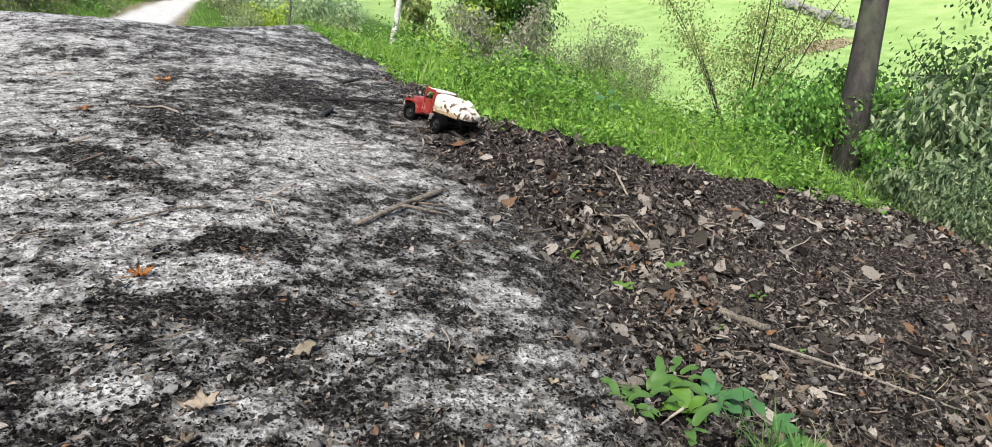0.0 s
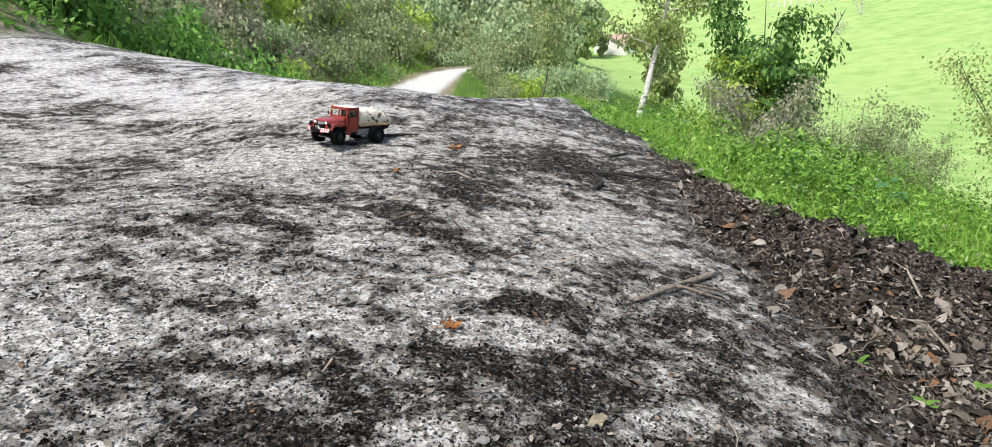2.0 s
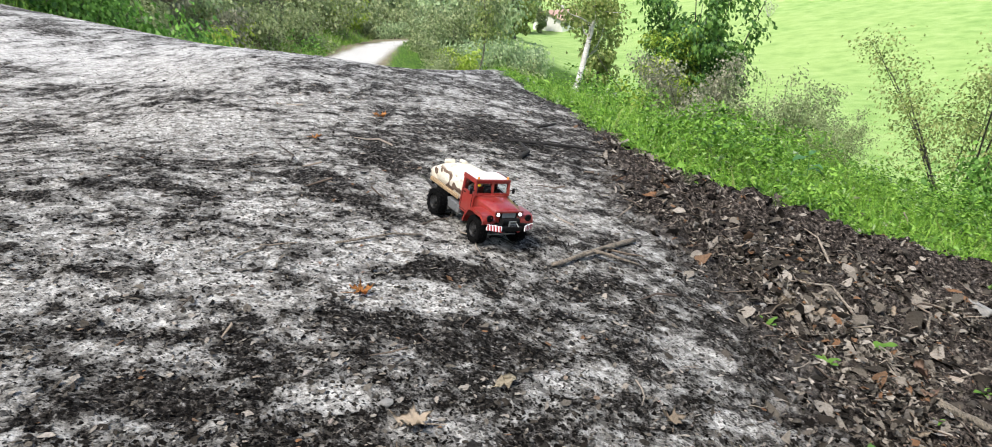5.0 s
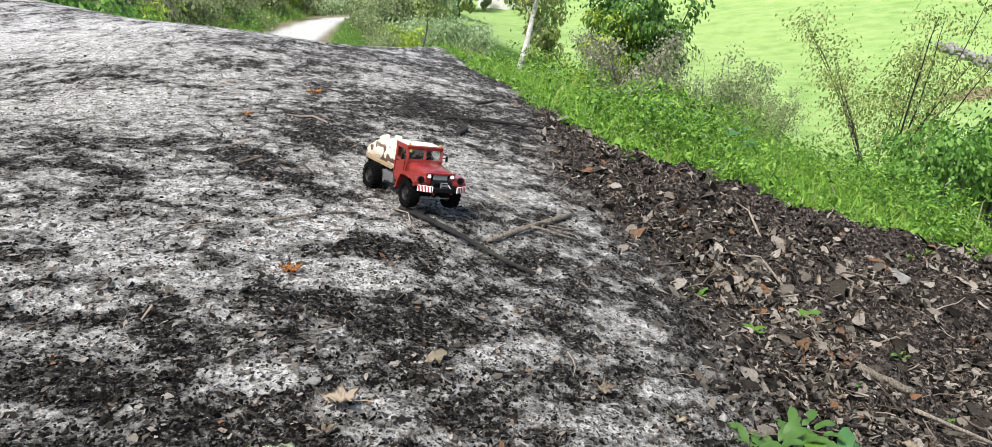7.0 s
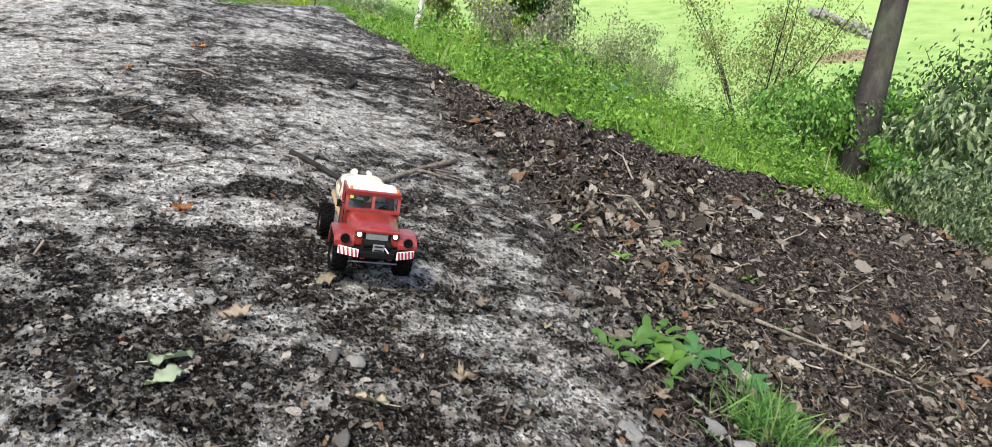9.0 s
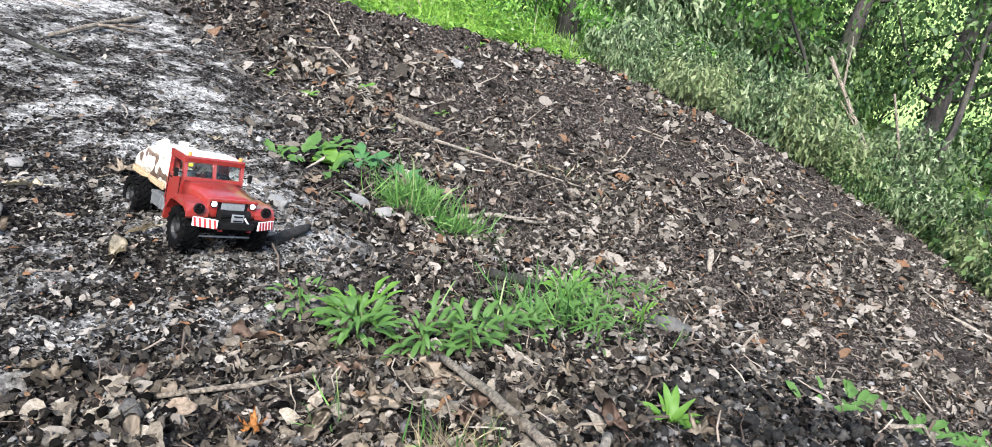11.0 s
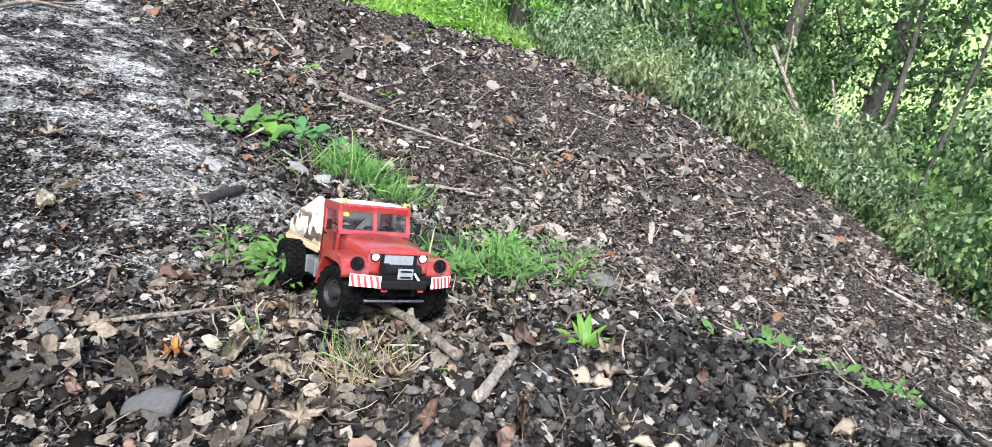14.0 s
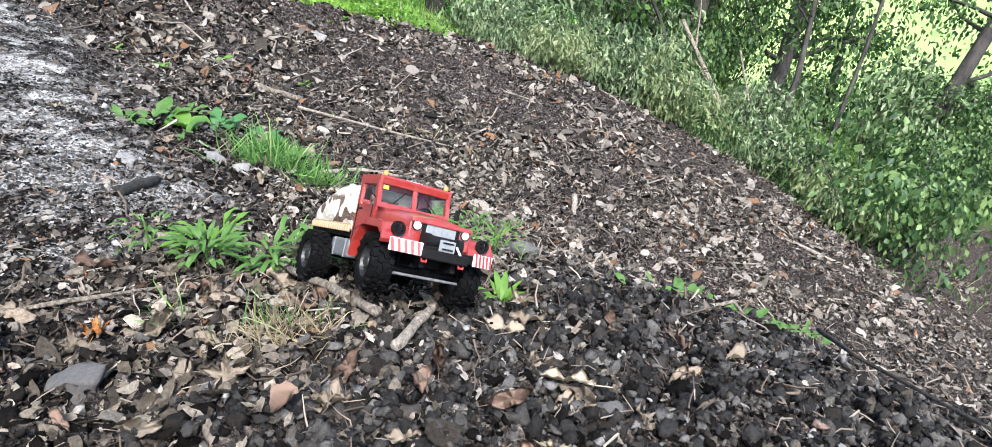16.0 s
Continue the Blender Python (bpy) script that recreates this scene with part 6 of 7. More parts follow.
for x, y, s, k, lab in (
    (-0.01, 1.16, 0.042, 0, "pale angular stone on the track"), (0.25, 0.96, 0.05, 2, "pale flat stone on the track"), (0.205, 0.975, 0.045, 1, "grey muddy stone on the track"),
    (0.77, 0.79, 0.075, 4, "pale limestone lump beside the weeds"), (1.02, 0.85, 0.10, 6, "pale broken limestone beside the weeds"), (1.09, 0.80, 0.07, 2, "pale limestone beside the weeds"),
    (0.19, 0.74, 0.05, 1, "smooth grey stone in the mud"), (2.56, 2.58, 0.15, 4, "tan upright stone on the bank"), (1.60, 0.08, 0.18, 7, "large pale rounded stone in the bank"),
    (0.34, -0.21, 0.14, 3, "dark muddy stone in the litter"), (0.91, -0.63, 0.04, 0, "white stone on the black soil"), (1.12, -0.5, 0.06, 2, "pale grey stone on the black soil"),
    (1.25, -0.54, 0.06, 4, "pale grey stone on the black soil"), (1.02, -0.5, 0.055, 5, "brown stone on the black soil"), (1.33, -0.92, 0.06, 6, "white stone on the black soil"),
    (1.02, -0.93, 0.05, 2, "grey stone on the black soil"), (0.92, 1.6, 0.03, 1, "small dark stone on the track"), (0.23, -0.02, 0.05, 7, "brown muddy stone in the litter"),
    (0.72, -0.62, 0.08, 7, "flat brown stone in the litter"), (0.79, -0.70, 0.09, 5, "flat brown stone in the litter"), (1.9, 2.2, 0.05, 0, "white stone on the bank"),
    (2.4, 1.2, 0.05, 0, "white stone on the bank"), (4.6, 2.0, 0.09, 6, "pale stone on the bank"), (3.3, 0.2, 0.06, 2, "pale stone on the bank"), (2.2, 0.2, 0.045, 6, "pale stone on the bank"),
    (0.05, 0.9, 0.03, 6, "small pale stone on the track"), (-0.4, 1.25, 0.022, 5, "small pinkish stone on the track"), (1.45, -0.7, 0.05, 4, "grey stone on the black soil"), (1.15, -0.78, 0.045, 0, "white stone on the black soil")):
    stone(x, y, s, k, lab)


# ---- fallen leaves that lie singly ----
def leaf_mesh(kind, material, seed, curl):
    r = np.random.default_rng(seed)
    bm = bmesh.new()
    n = 40
    centre = bm.verts.new((0, 0, 0))
    rings = []
    for q in (0.45, 0.8, 1.0):
        ring = []
        for k in range(n):
            a = k * math.tau / n
            if kind == "maple":
                lobe = abs((a * 2.5 / math.pi) % 1.0 * 2 - 1)
                rad = (0.17 + 0.30 * lobe**1.4 + 0.035 * math.cos(20 * a)) * (1.12 if a < 1 or a > 5.2 else 0.9)
            else:
                rad = 0.5 / math.sqrt(math.cos(a) ** 2 + (math.sin(a) / 0.40) ** 2) * (1 + 0.03 * math.cos(12 * a)) * (0.84 + 0.16 * abs(math.cos(a)) ** 3)
            x, y = rad * q * math.cos(a), rad * q * math.sin(a)
            z = 0.35 * abs(y) * (kind != "maple") + curl * (x * x * 0.6 + y * y * 1.6) + 0.26 * q * (noise.noise(Vector((x * 4 + seed, y * 4, 0))) + 0.6 * noise.noise(Vector((x * 10 + seed, y * 10, 3))))
            ring.append(bm.verts.new((x, y, z)))
        rings.append(ring)
    for k in range(n):
        bm.faces.new((centre, rings[0][k], rings[0][(k + 1) % n]))
        for a, b in zip(rings, rings[1:]):
            bm.faces.new((a[k], b[k], b[(k + 1) % n], a[(k + 1) % n]))
    bmesh.ops.solidify(bm, geom=bm.faces[:], thickness=0.008)
    cyl(bm, (-0.28, 0, 0.0), (-0.75, 0.05, 0.05), 0.012, 0.008, 5)
    me = bpy.data.meshes.new("fallen_leaf")
    bm.to_mesh(me)
    bm.free()
    me.materials.append(material)
    me.shade_smooth()
    return me


LEAF_KINDS = {
    "orange": ([leaf_mesh("maple", M_DEAD_ORANGE, s, 0.9) for s in (1, 2)], "orange-brown curled maple leaf on the ground"),
    "tan": ([leaf_mesh("maple", M_DEAD_TAN, s, 1.2) for s in (3, 4)], "tan dry maple leaf on the ground"),
    "cream": ([leaf_mesh("oval", M_DEAD_CREAM, s, 0.5) for s in (5, 6)], "cream-coloured dry leaf on the ground"),
    "brown": ([leaf_mesh("oval", M_DEAD_BROWN, s, 0.9) for s in (7, 8)], "dark brown curled leaf on the ground"),
    "green": ([leaf_mesh("oval", M_DEAD_GREEN, s, 0.4) for s in (9, 10)], "pale green fallen leaf on the ground"),
    "curled": ([leaf_mesh("oval", M_DEAD_TAN, s, 1.0) for s in (11, 12)], "tan rolled-up dry leaf in the litter"),
}


def fallen_leaf(kind, x, y, size, yaw, tx=6.0, ty=4.0):
    if y < 0.2:
        size *= 0.55
    meshes, lab = LEAF_KINDS[kind]
    ob = tagged(new("fallen_leaf", meshes[int(yaw) % 2]), lab, "leaf", "fallen leaves")
    ob.matrix_basis = pose(x, y, height(x, y) + 0.012, tx, ty, yaw) @ Matrix.Diagonal((size, size, size, 1))
    return ob


for kind, x, y, s, yaw in (
    ("orange", -0.08, 1.59, 0.065, 20), ("cream", 0.23, 1.27, 0.062, 35), ("tan", 0.59, 1.24, 0.065, 70), ("tan", 0.04, 1.10, 0.085, 160), ("tan", 0.01, 1.015, 0.04, 25),
    ("green", -0.07, 0.97, 0.075, 10), ("green", -0.08, 0.91, 0.07, 201), ("tan", 0.45, 0.92, 0.085, 24), ("cream", 0.25, 0.83, 0.085, 141), ("orange", -0.09, 3.6, 0.085, 50),
    ("orange", -0.34, 3.03, 0.05, 15), ("brown", 1.71, 1.87, 0.11, 70), ("brown", 1.63, 1.72, 0.08, 31), ("tan", 0.93, 0.93, 0.07, 80), ("cream", 0.74, 1.18, 0.05, 120),
    ("tan", 1.45, 2.1, 0.10, 17), ("curled", 1.38, 2.18, 0.12, 40), ("tan", 1.3, 2.02, 0.07, 95), ("curled", 0.47, -0.12, 0.12, 31), ("orange", 0.40, -0.07, 0.09, 62),
    ("curled", 0.42, -0.32, 0.13, 55), ("tan", 0.36, -0.12, 0.10, 14), ("curled", 0.50, -0.22, 0.12, 99), ("curled", 0.91, -0.46, 0.13, 131), ("tan", 0.96, -0.41, 0.12, 22),
    ("curled", 0.74, -0.66, 0.12, 13), ("tan", 0.80, -0.56, 0.08, 145), ("brown", 0.66, -0.52, 0.09, 50), ("cream", 0.65, -0.71, 0.11, 100), ("brown", 0.30, 0.10, 0.09, 47),
    ("curled", 0.26, -0.06, 0.11, 73), ("tan", 0.20, 0.16, 0.10, 140), ("brown", 0.86, -0.31, 0.06, 17), ("brown", 0.63, -0.25, 0.06, 65), ("cream", 0.36, 0.55, 0.09, 70), ("cream", 0.42, 0.62, 0.07, 171),
    ("tan", 0.18, 0.66, 0.06, 33), ("cream", 1.3, 0.7, 0.07, 118), ("cream", 2.63, 1.9, 0.08, 60), ("tan", 2.2, 1.5, 0.09, 21), ("brown", 2.9, 1.1, 0.09, 78), ("tan", 3.6, 0.9, 0.1, 40), ("tan", 1.1, -0.63, 0.07, 52), ("brown", 1.0, 3.05, 0.07, 10), ("tan", 0.1, 0.5, 0.09, 85), ("cream", -0.02, 0.62, 0.06, 44), ("cream", 0.79, -0.63, 0.15, 121)):
    fallen_leaf(kind, x, y, s, yaw)
for k in range(70):
    x, y = rng.uniform(-0.4, 3.6), rng.uniform(-0.9, 2.6)
    if float(litter_at(np.array([x]), np.array([y]))[0]) > 0.6:
        fallen_leaf(("tan", "curled", "brown", "curled", "brown", "cream", "brown")[k % 7], x, y, rng.uniform(0.035, 0.07), rng.uniform(0, 360), rng.normal(0, 14), rng.normal(0, 14))

for k in range(64):
    x, y = rng.uniform(0.16, 1.25), rng.uniform(-0.78, 0.2)
    if x > 0.95 and y > -0.3:
        continue
    fallen_leaf(("curled", "tan", "brown", "curled", "brown", "tan", "curled", "brown")[k % 8], x, y, rng.uniform(0.06, 0.13), rng.uniform(0, 360), rng.normal(0, 22), rng.normal(0, 22))

# ---- sticks ----
stick("stick", "forked brown stick lying on the track", ((0.47, 1.96, 0.012), (0.68, 2.15, 0.022), (0.85, 2.33, 0.012)), 0.007, 0.010, M_STICK, ((0.45, -60, 0.16),), 11)
stick("stick", "thin crossed stick lying on the track", ((-0.16, 1.87, 0.006), (-0.01, 1.97, 0.010), (0.08, 2.02, 0.006)), 0.0032, 0.0025, M_STICK, ((0.6, 70, 0.07),), 12)
stick("stick", "dark wet branch lying on the track", ((0.53, 3.44, 0.012), (0.8, 3.5, 0.02), (1.08, 3.5, 0.012)), 0.009, 0.006, M_STICK_DARK, ((0.3, -50, 0.25), (0.5, 40, 0.2)), 13)
stick("stick", "dark wet branch lying on the track", ((0.55, 3.12, 0.01), (0.62, 3.28, 0.02), (0.6, 3.5, 0.01)), 0.010, 0.007, M_STICK_DARK, ((0.5, 45, 0.18),), 14)
stick("stick", "dark twiggy branch lying on the track", ((0.78, 3.9, 0.01), (0.92, 4.07, 0.012)), 0.010, 0.006, M_STICK_DARK, ((0.5, 50, 0.12),), 15)
stick("stick", "thick peeled stick in the leaf litter", ((0.74, -0.03, 0.038), (0.72, -0.2, 0.036), (0.68, -0.37, 0.026)), 0.0062, 0.0078, M_STICK, (), 16)
stick("stick", "pale broken stick in the leaf litter", ((0.79, -0.37, 0.028), (0.71, -0.42, 0.030), (0.64, -0.46, 0.028)), 0.0066, 0.0078, M_STICK_PALE, (), 17)
stick("stick", "bleached flat splinter standing in the bank", ((2.62, 0.62, 0.01), (2.72, 0.70, 0.07)), 0.010, 0.016, M_STICK_PALE, (), 18)
stick("stick", "pale bent root beside the grass tuft", ((1.4, 0.86, 0.02), (1.6, 0.9, 0.035), (1.8, 0.9, 0.02)), 0.010, 0.006, M_STICK_PALE, ((0.4, -30, 0.18),), 19)
stick("stick", "brown log end in the bank", ((1.64, 1.71, 0.012), (1.84, 1.66, 0.012)), 0.013, 0.016, M_STICK, (), 20)
stick("stick", "long thin stick on the bank", ((1.75, 1.55, 0.02), (2.1, 1.5, 0.03), (2.45, 1.3, 0.02)), 0.007, 0.004, M_STICK_PALE, (), 21)
stick("stick", "thin stick in the litter", ((0.30, 0.05, 0.015), (0.42, 0.0, 0.02), (0.55, 0.03, 0.012)), 0.004, 0.003, M_STICK, (), 22)
stick("stick", "dark stub of branch on the track", ((0.66, 0.55, 0.012), (0.78, 0.63, 0.012)), 0.013, 0.012, M_STICK_DARK, (), 23)
stick("stick", "brown rotting branch in the bank", ((1.22, 0.45, 0.01), (1.42, 0.36, 0.015), (1.55, 0.28, 0.01)), 0.014, 0.010, M_STICK_DARK, (), 24)
stick("stick", "thin dark branch on the bank", ((1.75, -0.72, 0.05), (1.5, -0.85, 0.04), (1.35, -1.1, 0.02)), 0.006, 0.003, M_STICK_DARK, ((0.4, 50, 0.15), (0.6, -50, 0.15)), 25)
stick("stick", "pale log on the lower bank", ((4.4, 0.2, 0.02), (4.9, -0.25, 0.03)), 0.013, 0.009, M_STICK_PALE, (), 26)
sr = np.random.default_rng(77)
for k in range(42):
    x, y = sr.uniform(1.3, 4.8), sr.uniform(-0.6, 2.7)
    a, ln = sr.uniform(0, math.tau), sr.uniform(0.08, 0.28)
    stick("stick", "pale root ends sticking out of the bank", ((x, y, 0.0), (x + 0.5 * ln * math.cos(a), y + 0.5 * ln * math.sin(a), sr.uniform(0.01, 0.05)), (x + ln * math.cos(a + 0.4), y + ln * math.sin(a + 0.4), 0.01)), 0.006, 0.003, (M_STICK_PALE, M_STICK, M_STICK_PALE)[k % 3], (), 300 + k)


# ---- single plants on the bank ----
def blade_strip(length, width, arch, rise, seed, n=7):
    """A leaf or grass blade with a fold along its rib, from the origin along +x."""
    r = np.random.default_rng(seed)
    bm = bmesh.new()
    rows = []
    for k in range(n + 1):
        f = k / n
        w = width * (math.sin(math.pi * min(1, f * 0.93 + 0.07)) ** 0.7) * 0.5
        x = length * f * math.cos(rise * (1 - 0.5 * f))
        z = length * (f * math.sin(rise) - arch * f * f) + 0.02 * width * r.normal()
        rip = 0.12 * width * math.sin(9 * f + seed)
        rows.append([bm.verts.new((x, -w, z + 0.25 * w + rip)), bm.verts.new((x, 0, z)), bm.verts.new((x, w, z + 0.25 * w - rip))])
    for a, b in zip(rows, rows[1:]):
        for j in (0, 1):
            bm.faces.new((a[j], a[j + 1], b[j + 1], b[j]))
    return bm


def weed(name, label, x, y, leaves, length, width, material, rise=(0.2, 0.9), spread=0.03, seed=0, stalk=0.0):
    r = np.random.default_rng(seed)
    ob = tagged(new(name), label, "plant")
    ob.matrix_basis = pose(x, y, height(x, y) - 0.005)
    for k in range(leaves):
        s = r.uniform(0.6, 1.15)
        lf = part("leaf", blade_strip(length * s, width * s, r.uniform(0.25, 0.75), r.uniform(*rise), seed * 50 + k), material, ob, smooth_shade=True)
        a = k * 2.4 + r.normal(0, 0.3)
        q = r.uniform(0, spread)
        lf.matrix_basis = pose(q * math.cos(a), q * math.sin(a), stalk * r.uniform(0.2, 1), 0, 0, math.degrees(a))
    if stalk:
        bm = B()
        cyl(bm, (0, 0, 0), (0, 0, stalk), 0.003, 0.002, 6)
        part("stalk", bm, material, ob)
    return ob


def tuft(label, x, y, n, size, spread, material, seed, tilt=0.45):
    xy = np.random.default_rng(seed).normal(0, spread, (n, 2)) + (x, y)
    ob = pieces("grass_tuft", BLADES, lay(xy, -0.003), size * rng.uniform(0.5, 1.2, n), material, tilt)
    return tagged(ob, label, "grass", kind="stuff")


M_BROAD = leaf_mat("broad_weed_leaf", (0.04, 0.12, 0.035), (0.08, 0.20, 0.06), (0.15, 0.30, 0.11), 0.25)
M_HERB = leaf_mat("herb_leaf", (0.05, 0.12, 0.025), (0.11, 0.215, 0.045), (0.19, 0.30, 0.08), 0.35)
M_BRIGHT = leaf_mat("bright_sprout_leaf", (0.08, 0.19, 0.025), (0.15, 0.29, 0.04), (0.22, 0.37, 0.06), 0.4)
weed("dock_plant", "broad-leaved dock with large glossy green leaves", 1.20, 1.20, 11, 0.12, 0.058, M_BROAD, (0.3, 0.9), 0.04, 1)
weed("dock_plant", "broad-leaved dock with large glossy green leaves", 1.30, 1.10, 10, 0.11, 0.05, M_BROAD, (0.2, 0.8), 0.04, 2)
weed("weed", "bright yellow-green upright sprout", 1.08, 1.12, 5, 0.10, 0.05, M_BRIGHT, (0.9, 1.3), 0.02, 3)
for k, (x, y) in enumerate(((0.98, 1.16), (1.06, 1.2), (1.14, 1.28), (0.9, 1.13), (1.38, 1.0), (1.25, 0.98), (1.02, 1.05))):
    weed("weed", "low green weed with small leaves", x, y, 9, 0.07, 0.026, M_HERB, (0.2, 1.1), 0.05, 4 + k)
tuft("thick tuft of long green grass", 1.24, 0.90, 420, 0.13, 0.06, M_TUFT, 1, 0.6)
tuft("thick tuft of long green grass", 1.33, 0.80, 260, 0.12, 0.055, M_TUFT, 2, 0.6)
weed("dock_sprout", "fresh bright green rosette on the mound", 0.985, -0.345, 26, 0.062, 0.013, M_BRIGHT, (0.85, 1.45), 0.016, 20, 0.02)
for k, (x, y, n, ln) in enumerate(((1.30, 0.22, 10, 0.10), (1.15, 0.14, 10, 0.09), (1.42, 0.32, 11, 0.11), (1.55, 0.30, 9, 0.08), (1.03, 0.06, 9, 0.08), (0.93, 0.03, 8, 0.08), (0.86, 0.10, 8, 0.07), (1.7, 0.40, 9, 0.08), (1.85, 0.38, 8, 0.07), (1.22, 0.05, 9, 0.07), (0.70, 0.20, 11, 0.11), (0.66, 0.13, 11, 0.11), (0.76, 0.06, 10, 0.11), (0.84, 0.02, 10, 0.10), (1.5, 0.12, 8, 0.06), (0.6, 0.24, 7, 0.06), (1.12, -0.05, 7, 0.05))):
    weed("weed", "green leafy weed on the bank", x, y, 3 * n + 10, ln * 0.46, ln * 0.105, (M_HERB, M_HERB, M_BRIGHT, M_HERB)[k % 4], (0.3, 1.3), 0.06, 30 + k, 0.07)
tuft("long green grass among the weeds", 1.16, 0.15, 150, 0.14, 0.09, M_TUFT, 3, 0.5)
tuft("long green grass among the weeds", 1.35, 0.18, 90, 0.12, 0.10, M_TUFT, 4, 0.5)
tuft("pale straw-coloured grass tuft", 0.56, -0.30, 460, 0.055, 0.035, M_STRAW, 5, 1.1)
tuft("thin green blades in the straw tuft", 0.57, -0.28, 26, 0.075, 0.03, M_TUFT, 6, 0.35)
tuft("thin green grass shoots in the litter", 0.51, -0.10, 16, 0.075, 0.016, M_TUFT, 7, 0.4)
tuft("thin green grass shoots in the litter", 0.66, -0.30, 20, 0.055, 0.02, M_TUFT, 8, 0.4)
for k in range(11):
    f = k / 10
    weed("creeping_weed", "pale green creeping weed along the bank", 1.40 + 1.2 * f + rng.normal(0, 0.05), -0.42 - 0.16 * f + rng.normal(0, 0.04), 16, 0.055, 0.018, M_HERB, (0.1, 0.9), 0.07, 60 + k)
for k, (x, y) in enumerate(((1.63, 2.02), (3.98, 2.99), (1.35, 2.15), (1.55, 1.6), (1.28, 1.75), (2.05, 1.95), (1.2, 1.98), (1.95, 1.6), (2.75, 2.75), (2.9, 2.8))):
    weed("sprout", "small yellow-green sprout in the mulch", x, y, 5, 0.08 if k < 2 else 0.05, 0.032 if k < 2 else 0.02, M_BRIGHT, (0.6, 1.3), 0.012, 80 + k)
tuft("sparse dry grass on the bank", 2.4, 1.45, 90, 0.08, 0.16, M_STRAW, 9, 0.9)
tuft("sparse green grass on the bank", 2.5, 1.4, 60, 0.06, 0.14, M_TUFT, 10, 0.7)
# white umbels and leaves lit in the verge
for k, (x, y) in enumerate(((2.29, 4.5), (2.5, 4.75), (1.95, 4.3), (2.7, 4.3))):
    weed("verge_plant", "pale broad leaf catching the light in the verge", x, y, 6, 0.13, 0.06, M_BROAD, (0.1, 0.8), 0.05, 95 + k, 0.2)

# ---- the stick that the truck drags along and leaves behind ----
dragged = tagged(new("dragged_stick"), "long black wet stick caught behind the truck", "stick")
V, F = [], []
tube(V, F, wander(np.random.default_rng(3), (0, 0, 0), (1, 0, 0), 0.48, 10, 0.04), [0.0095 - 0.0004 * k for k in range(11)], 8)
soup("shaft", V, F, M_STICK_DARK, dragged)

# ---- what moves: seconds, place, heading, pitch (nose down), roll ----
TRUCK_ROWS = [
    (0.0, 1.105, 3.107, -0.095, 107.7, -1.5, 19.2),
    (0.5, 0.966, 3.516, -0.035, 134.4, -8.4, 5.1),
    (1.0, 0.490, 3.555, 0.085, 155.6, -10.2, 18.8),
    (1.5, -0.026, 3.753, 0.182, -174.5, -5.0, 0.9),
    (2.0, -0.588, 3.636, 0.240, -131.7, -6.4, -2.5),
    (2.5, -0.609, 3.684, 0.238, -127.8, -5.2, -7.3),
    (3.0, -0.453, 3.775, 0.224, -117.8, -4.5, -8.5),
    (3.5, -0.502, 3.698, 0.227, -102.3, -2.8, -7.4),
    (4.0, -0.424, 3.098, 0.220, -74.8, 5.2, -5.1),
    (4.5, -0.072, 2.569, 0.154, -55.8, 5.5, -10.8),
    (5.0, 0.218, 2.233, 0.084, -64.6, 7.3, -11.0),
    (5.2, 0.318, 2.090, 0.051, -71.1, 8.6, -10.4),
    (7.3, 0.218, 2.277, 0.086, -66.1, -0.6, -13.5),
    (7.5, 0.287, 2.274, 0.067, -74.6, 2.7, -9.3),
    (8.0, 0.349, 2.011, 0.047, -85.0, -1.9, -8.8),
    (8.5, 0.314, 1.685, 0.038, -90.7, -3.9, -14.4),
    (9.0, 0.333, 1.484, 0.028, -92.0, -4.2, -12.5),
    (9.5, 0.366, 1.231, 0.009, -86.6, -4.9, -13.3),
    (10.0, 0.431, 1.003, -0.001, -85.9, -0.8, -14.8),
    (10.2, 0.451, 0.952, -0.025, -83.4, -5.3, -20.8),
    (12.3, 0.653, 0.315, -0.121, -87.3, -14.4, -24.6),
    (12.5, 0.689, 0.272, -0.131, -87.6, -18.2, -26.3),
    (13.0, 0.710, 0.190, -0.117, -86.3, -25.0, -22.2),
    (13.5, 0.716, 0.092, -0.080, -94.8, -22.3, -23.7),
    (14.0, 0.718, 0.036, -0.071, -96.5, -21.5, -18.0),
    (14.5, 0.747, 0.022, -0.064, -91.6, -16.0, -25.8),
    (15.0, 0.775, -0.015, -0.071, -94.5, -21.0, -25.1),
    (15.5, 0.794, -0.070, -0.054, -98.0, -18.8, -20.4),
    (16.0, 0.788, -0.190, -0.008, -101.6, -25.9, -27.4),
]


def truck_pose(x, y, z, yaw, pitch, roll):
    return pose(x, y, z) @ pose(0, 0, 0, 0, 0, yaw) @ pose(0, 0, 0, 0, pitch, 0) @ pose(0, 0, 0, roll, 0, 0) @ pose(0.010, 0, 0)


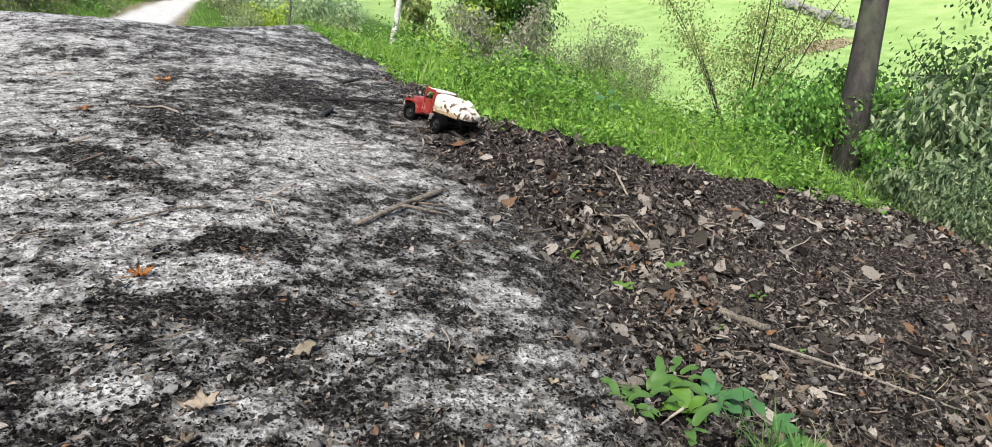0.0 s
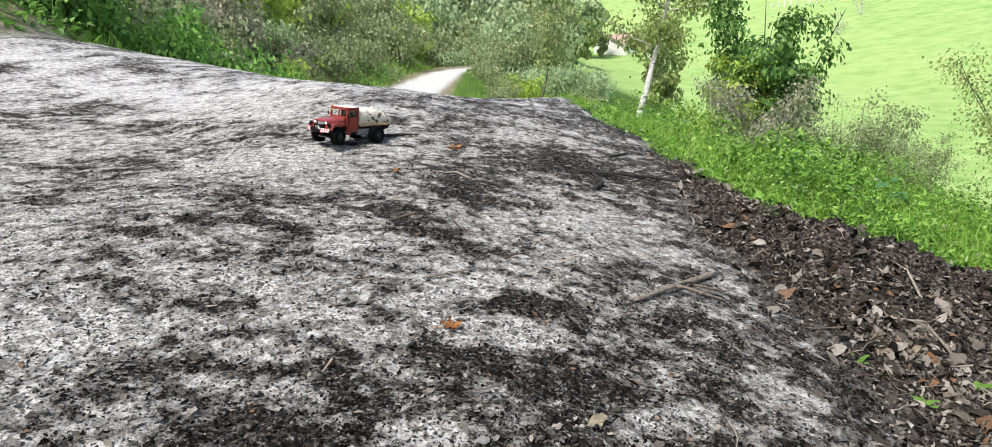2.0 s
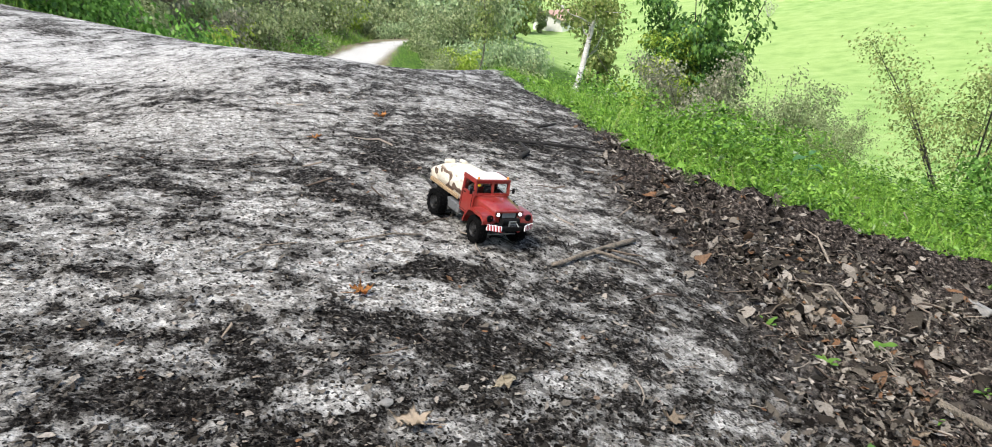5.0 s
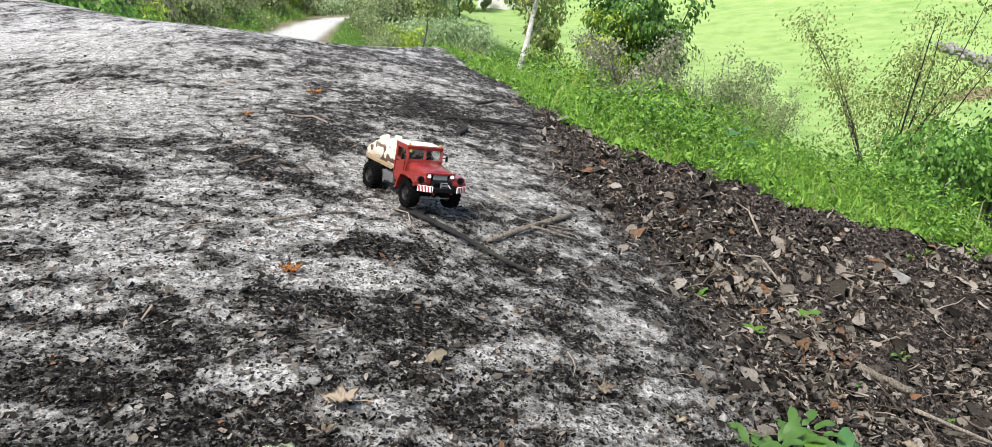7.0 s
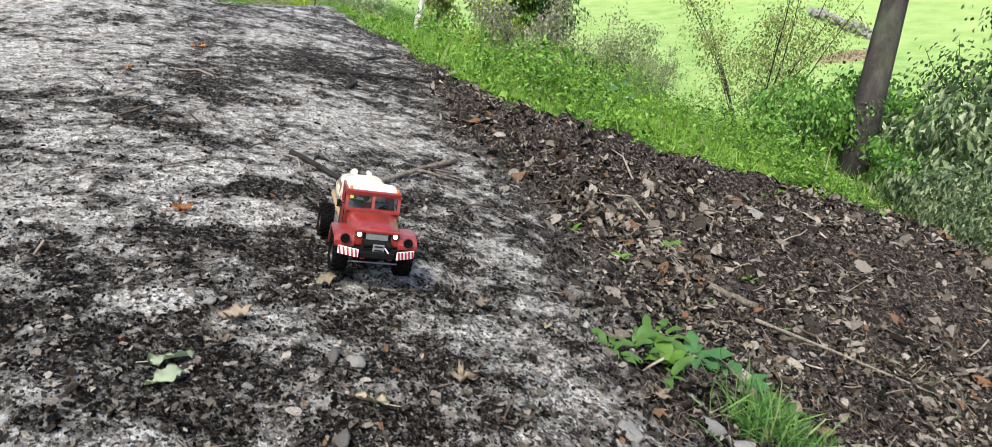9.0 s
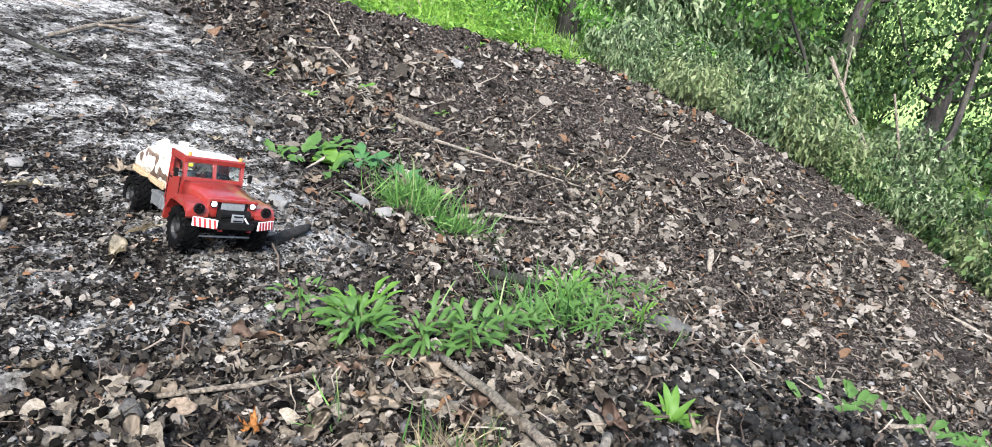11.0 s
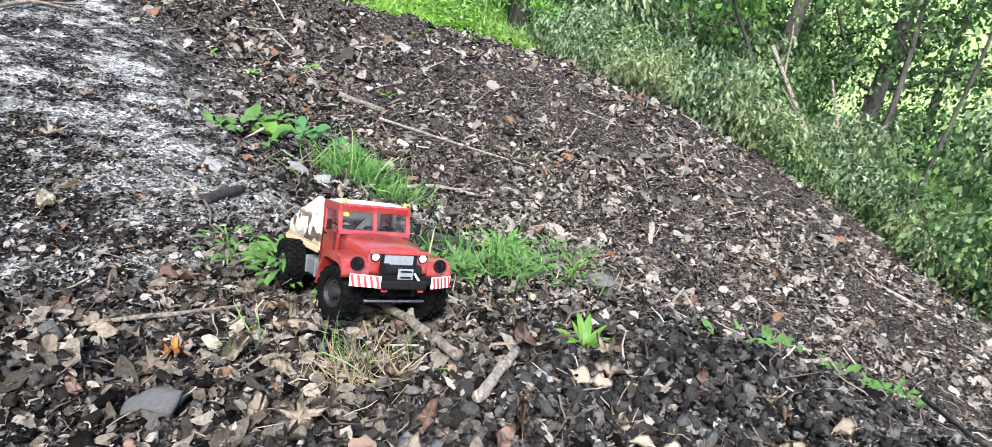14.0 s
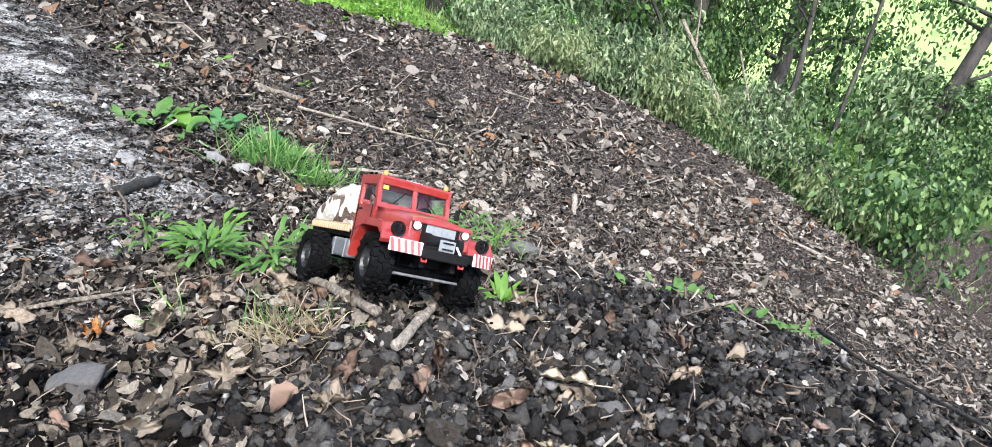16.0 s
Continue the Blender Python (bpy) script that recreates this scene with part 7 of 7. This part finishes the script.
def motions():
    rows = [(t, truck_pose(*r)) for t, *r in TRUCK_ROWS]
    walk(truck, rows)
    # the wheels roll with the way that the truck makes, and the front pair steers
    times = np.array([r[0] for r in TRUCK_ROWS])
    table = np.array([r[1:] for r in TRUCK_ROWS])
    yaw = np.unwrap(np.radians(table[:, 3]))
    ft = np.arange(0, 16.0 + 1e-6, 1 / FPS)
    px, py, ps = (np.interp(ft, times, c) for c in (table[:, 0], table[:, 1], yaw))
    ds = np.r_[0, np.diff(px) * np.cos(ps[:-1]) + np.diff(py) * np.sin(ps[:-1])]
    dy = np.r_[0, np.diff(ps)]
    way = np.cumsum(ds)
    k = np.ones(13) / 13
    steer = np.degrees(np.arctan2(0.226 * np.convolve(dy * np.sign(ds), k, "same"), np.convolve(np.abs(ds), k, "same") + 2e-3))
    steer = np.clip(steer, -24, 24)
    late = np.clip((ft - 13.2) / 1.2, 0, 1)
    steer = steer * (1 - late) + np.interp(ft, (13.2, 14.4, 15.2, 15.8, 16.0), (8, 22, 14, -4, -6)) * late
    for w, (x, side, front) in zip(wheels, ((AXLE_F, -1, 1), (AXLE_F, 1, 1), (AXLE_R, -1, 0), (AXLE_R, 1, 0))):
        out = []
        for i, t in enumerate(ft):
            roll = math.degrees(way[i] / 0.044) * side
            swing = float(np.interp(t, (12.3, 14.5, 15.3, 16.0), (0.004, 0.009, 0.0, -0.010))) if not front and t > 10.2 else 0.003 * front
            out.append((float(t), pose(x, side * (WHEEL_Y if front else WHEEL_YR), TYRE_R - side * swing if not front else TYRE_R + swing, 0, 0, steer[i] * front + (0 if side > 0 else 180)) @ pose(0, 0, 0, 0, roll, 0)))
        walk(w, out)
    # the stick: caught under the rear axle, then left lying
    drag = []
    for t, a in ((0, -70), (0.5, -84), (1.0, -15), (1.5, 5), (2.0, 47), (2.5, 52), (3.0, 60), (3.5, 78), (4.0, 100), (4.5, 114), (5.0, 112), (5.2, 108)):
        m = [r[1] for r in rows if abs(r[0] - t) < 0.01][0]
        q = m @ Vector((-0.07, 0, 0.02))
        e = (q.x + 0.38 * math.cos(radians(a)), q.y + 0.38 * math.sin(radians(a)))
        drag.append((t, pose(q.x, q.y, q.z, 0, math.degrees(math.atan2(q.z - height(*e) - 0.006, 0.38)), a)))
    rest = pose(0.22, 2.086, height(0.22, 2.086) + 0.014, 0, math.degrees(math.atan2(height(0.22, 2.086) - height(0.575, 1.762) - 0.018, 0.48)), -42.5)
    drag += [(6.2, pose(0.2, 2.0, height(0.2, 2.0) + 0.02, 0, 10, 45)), (7.3, rest), (16.0, rest)]
    walk(dragged, drag)


motions()
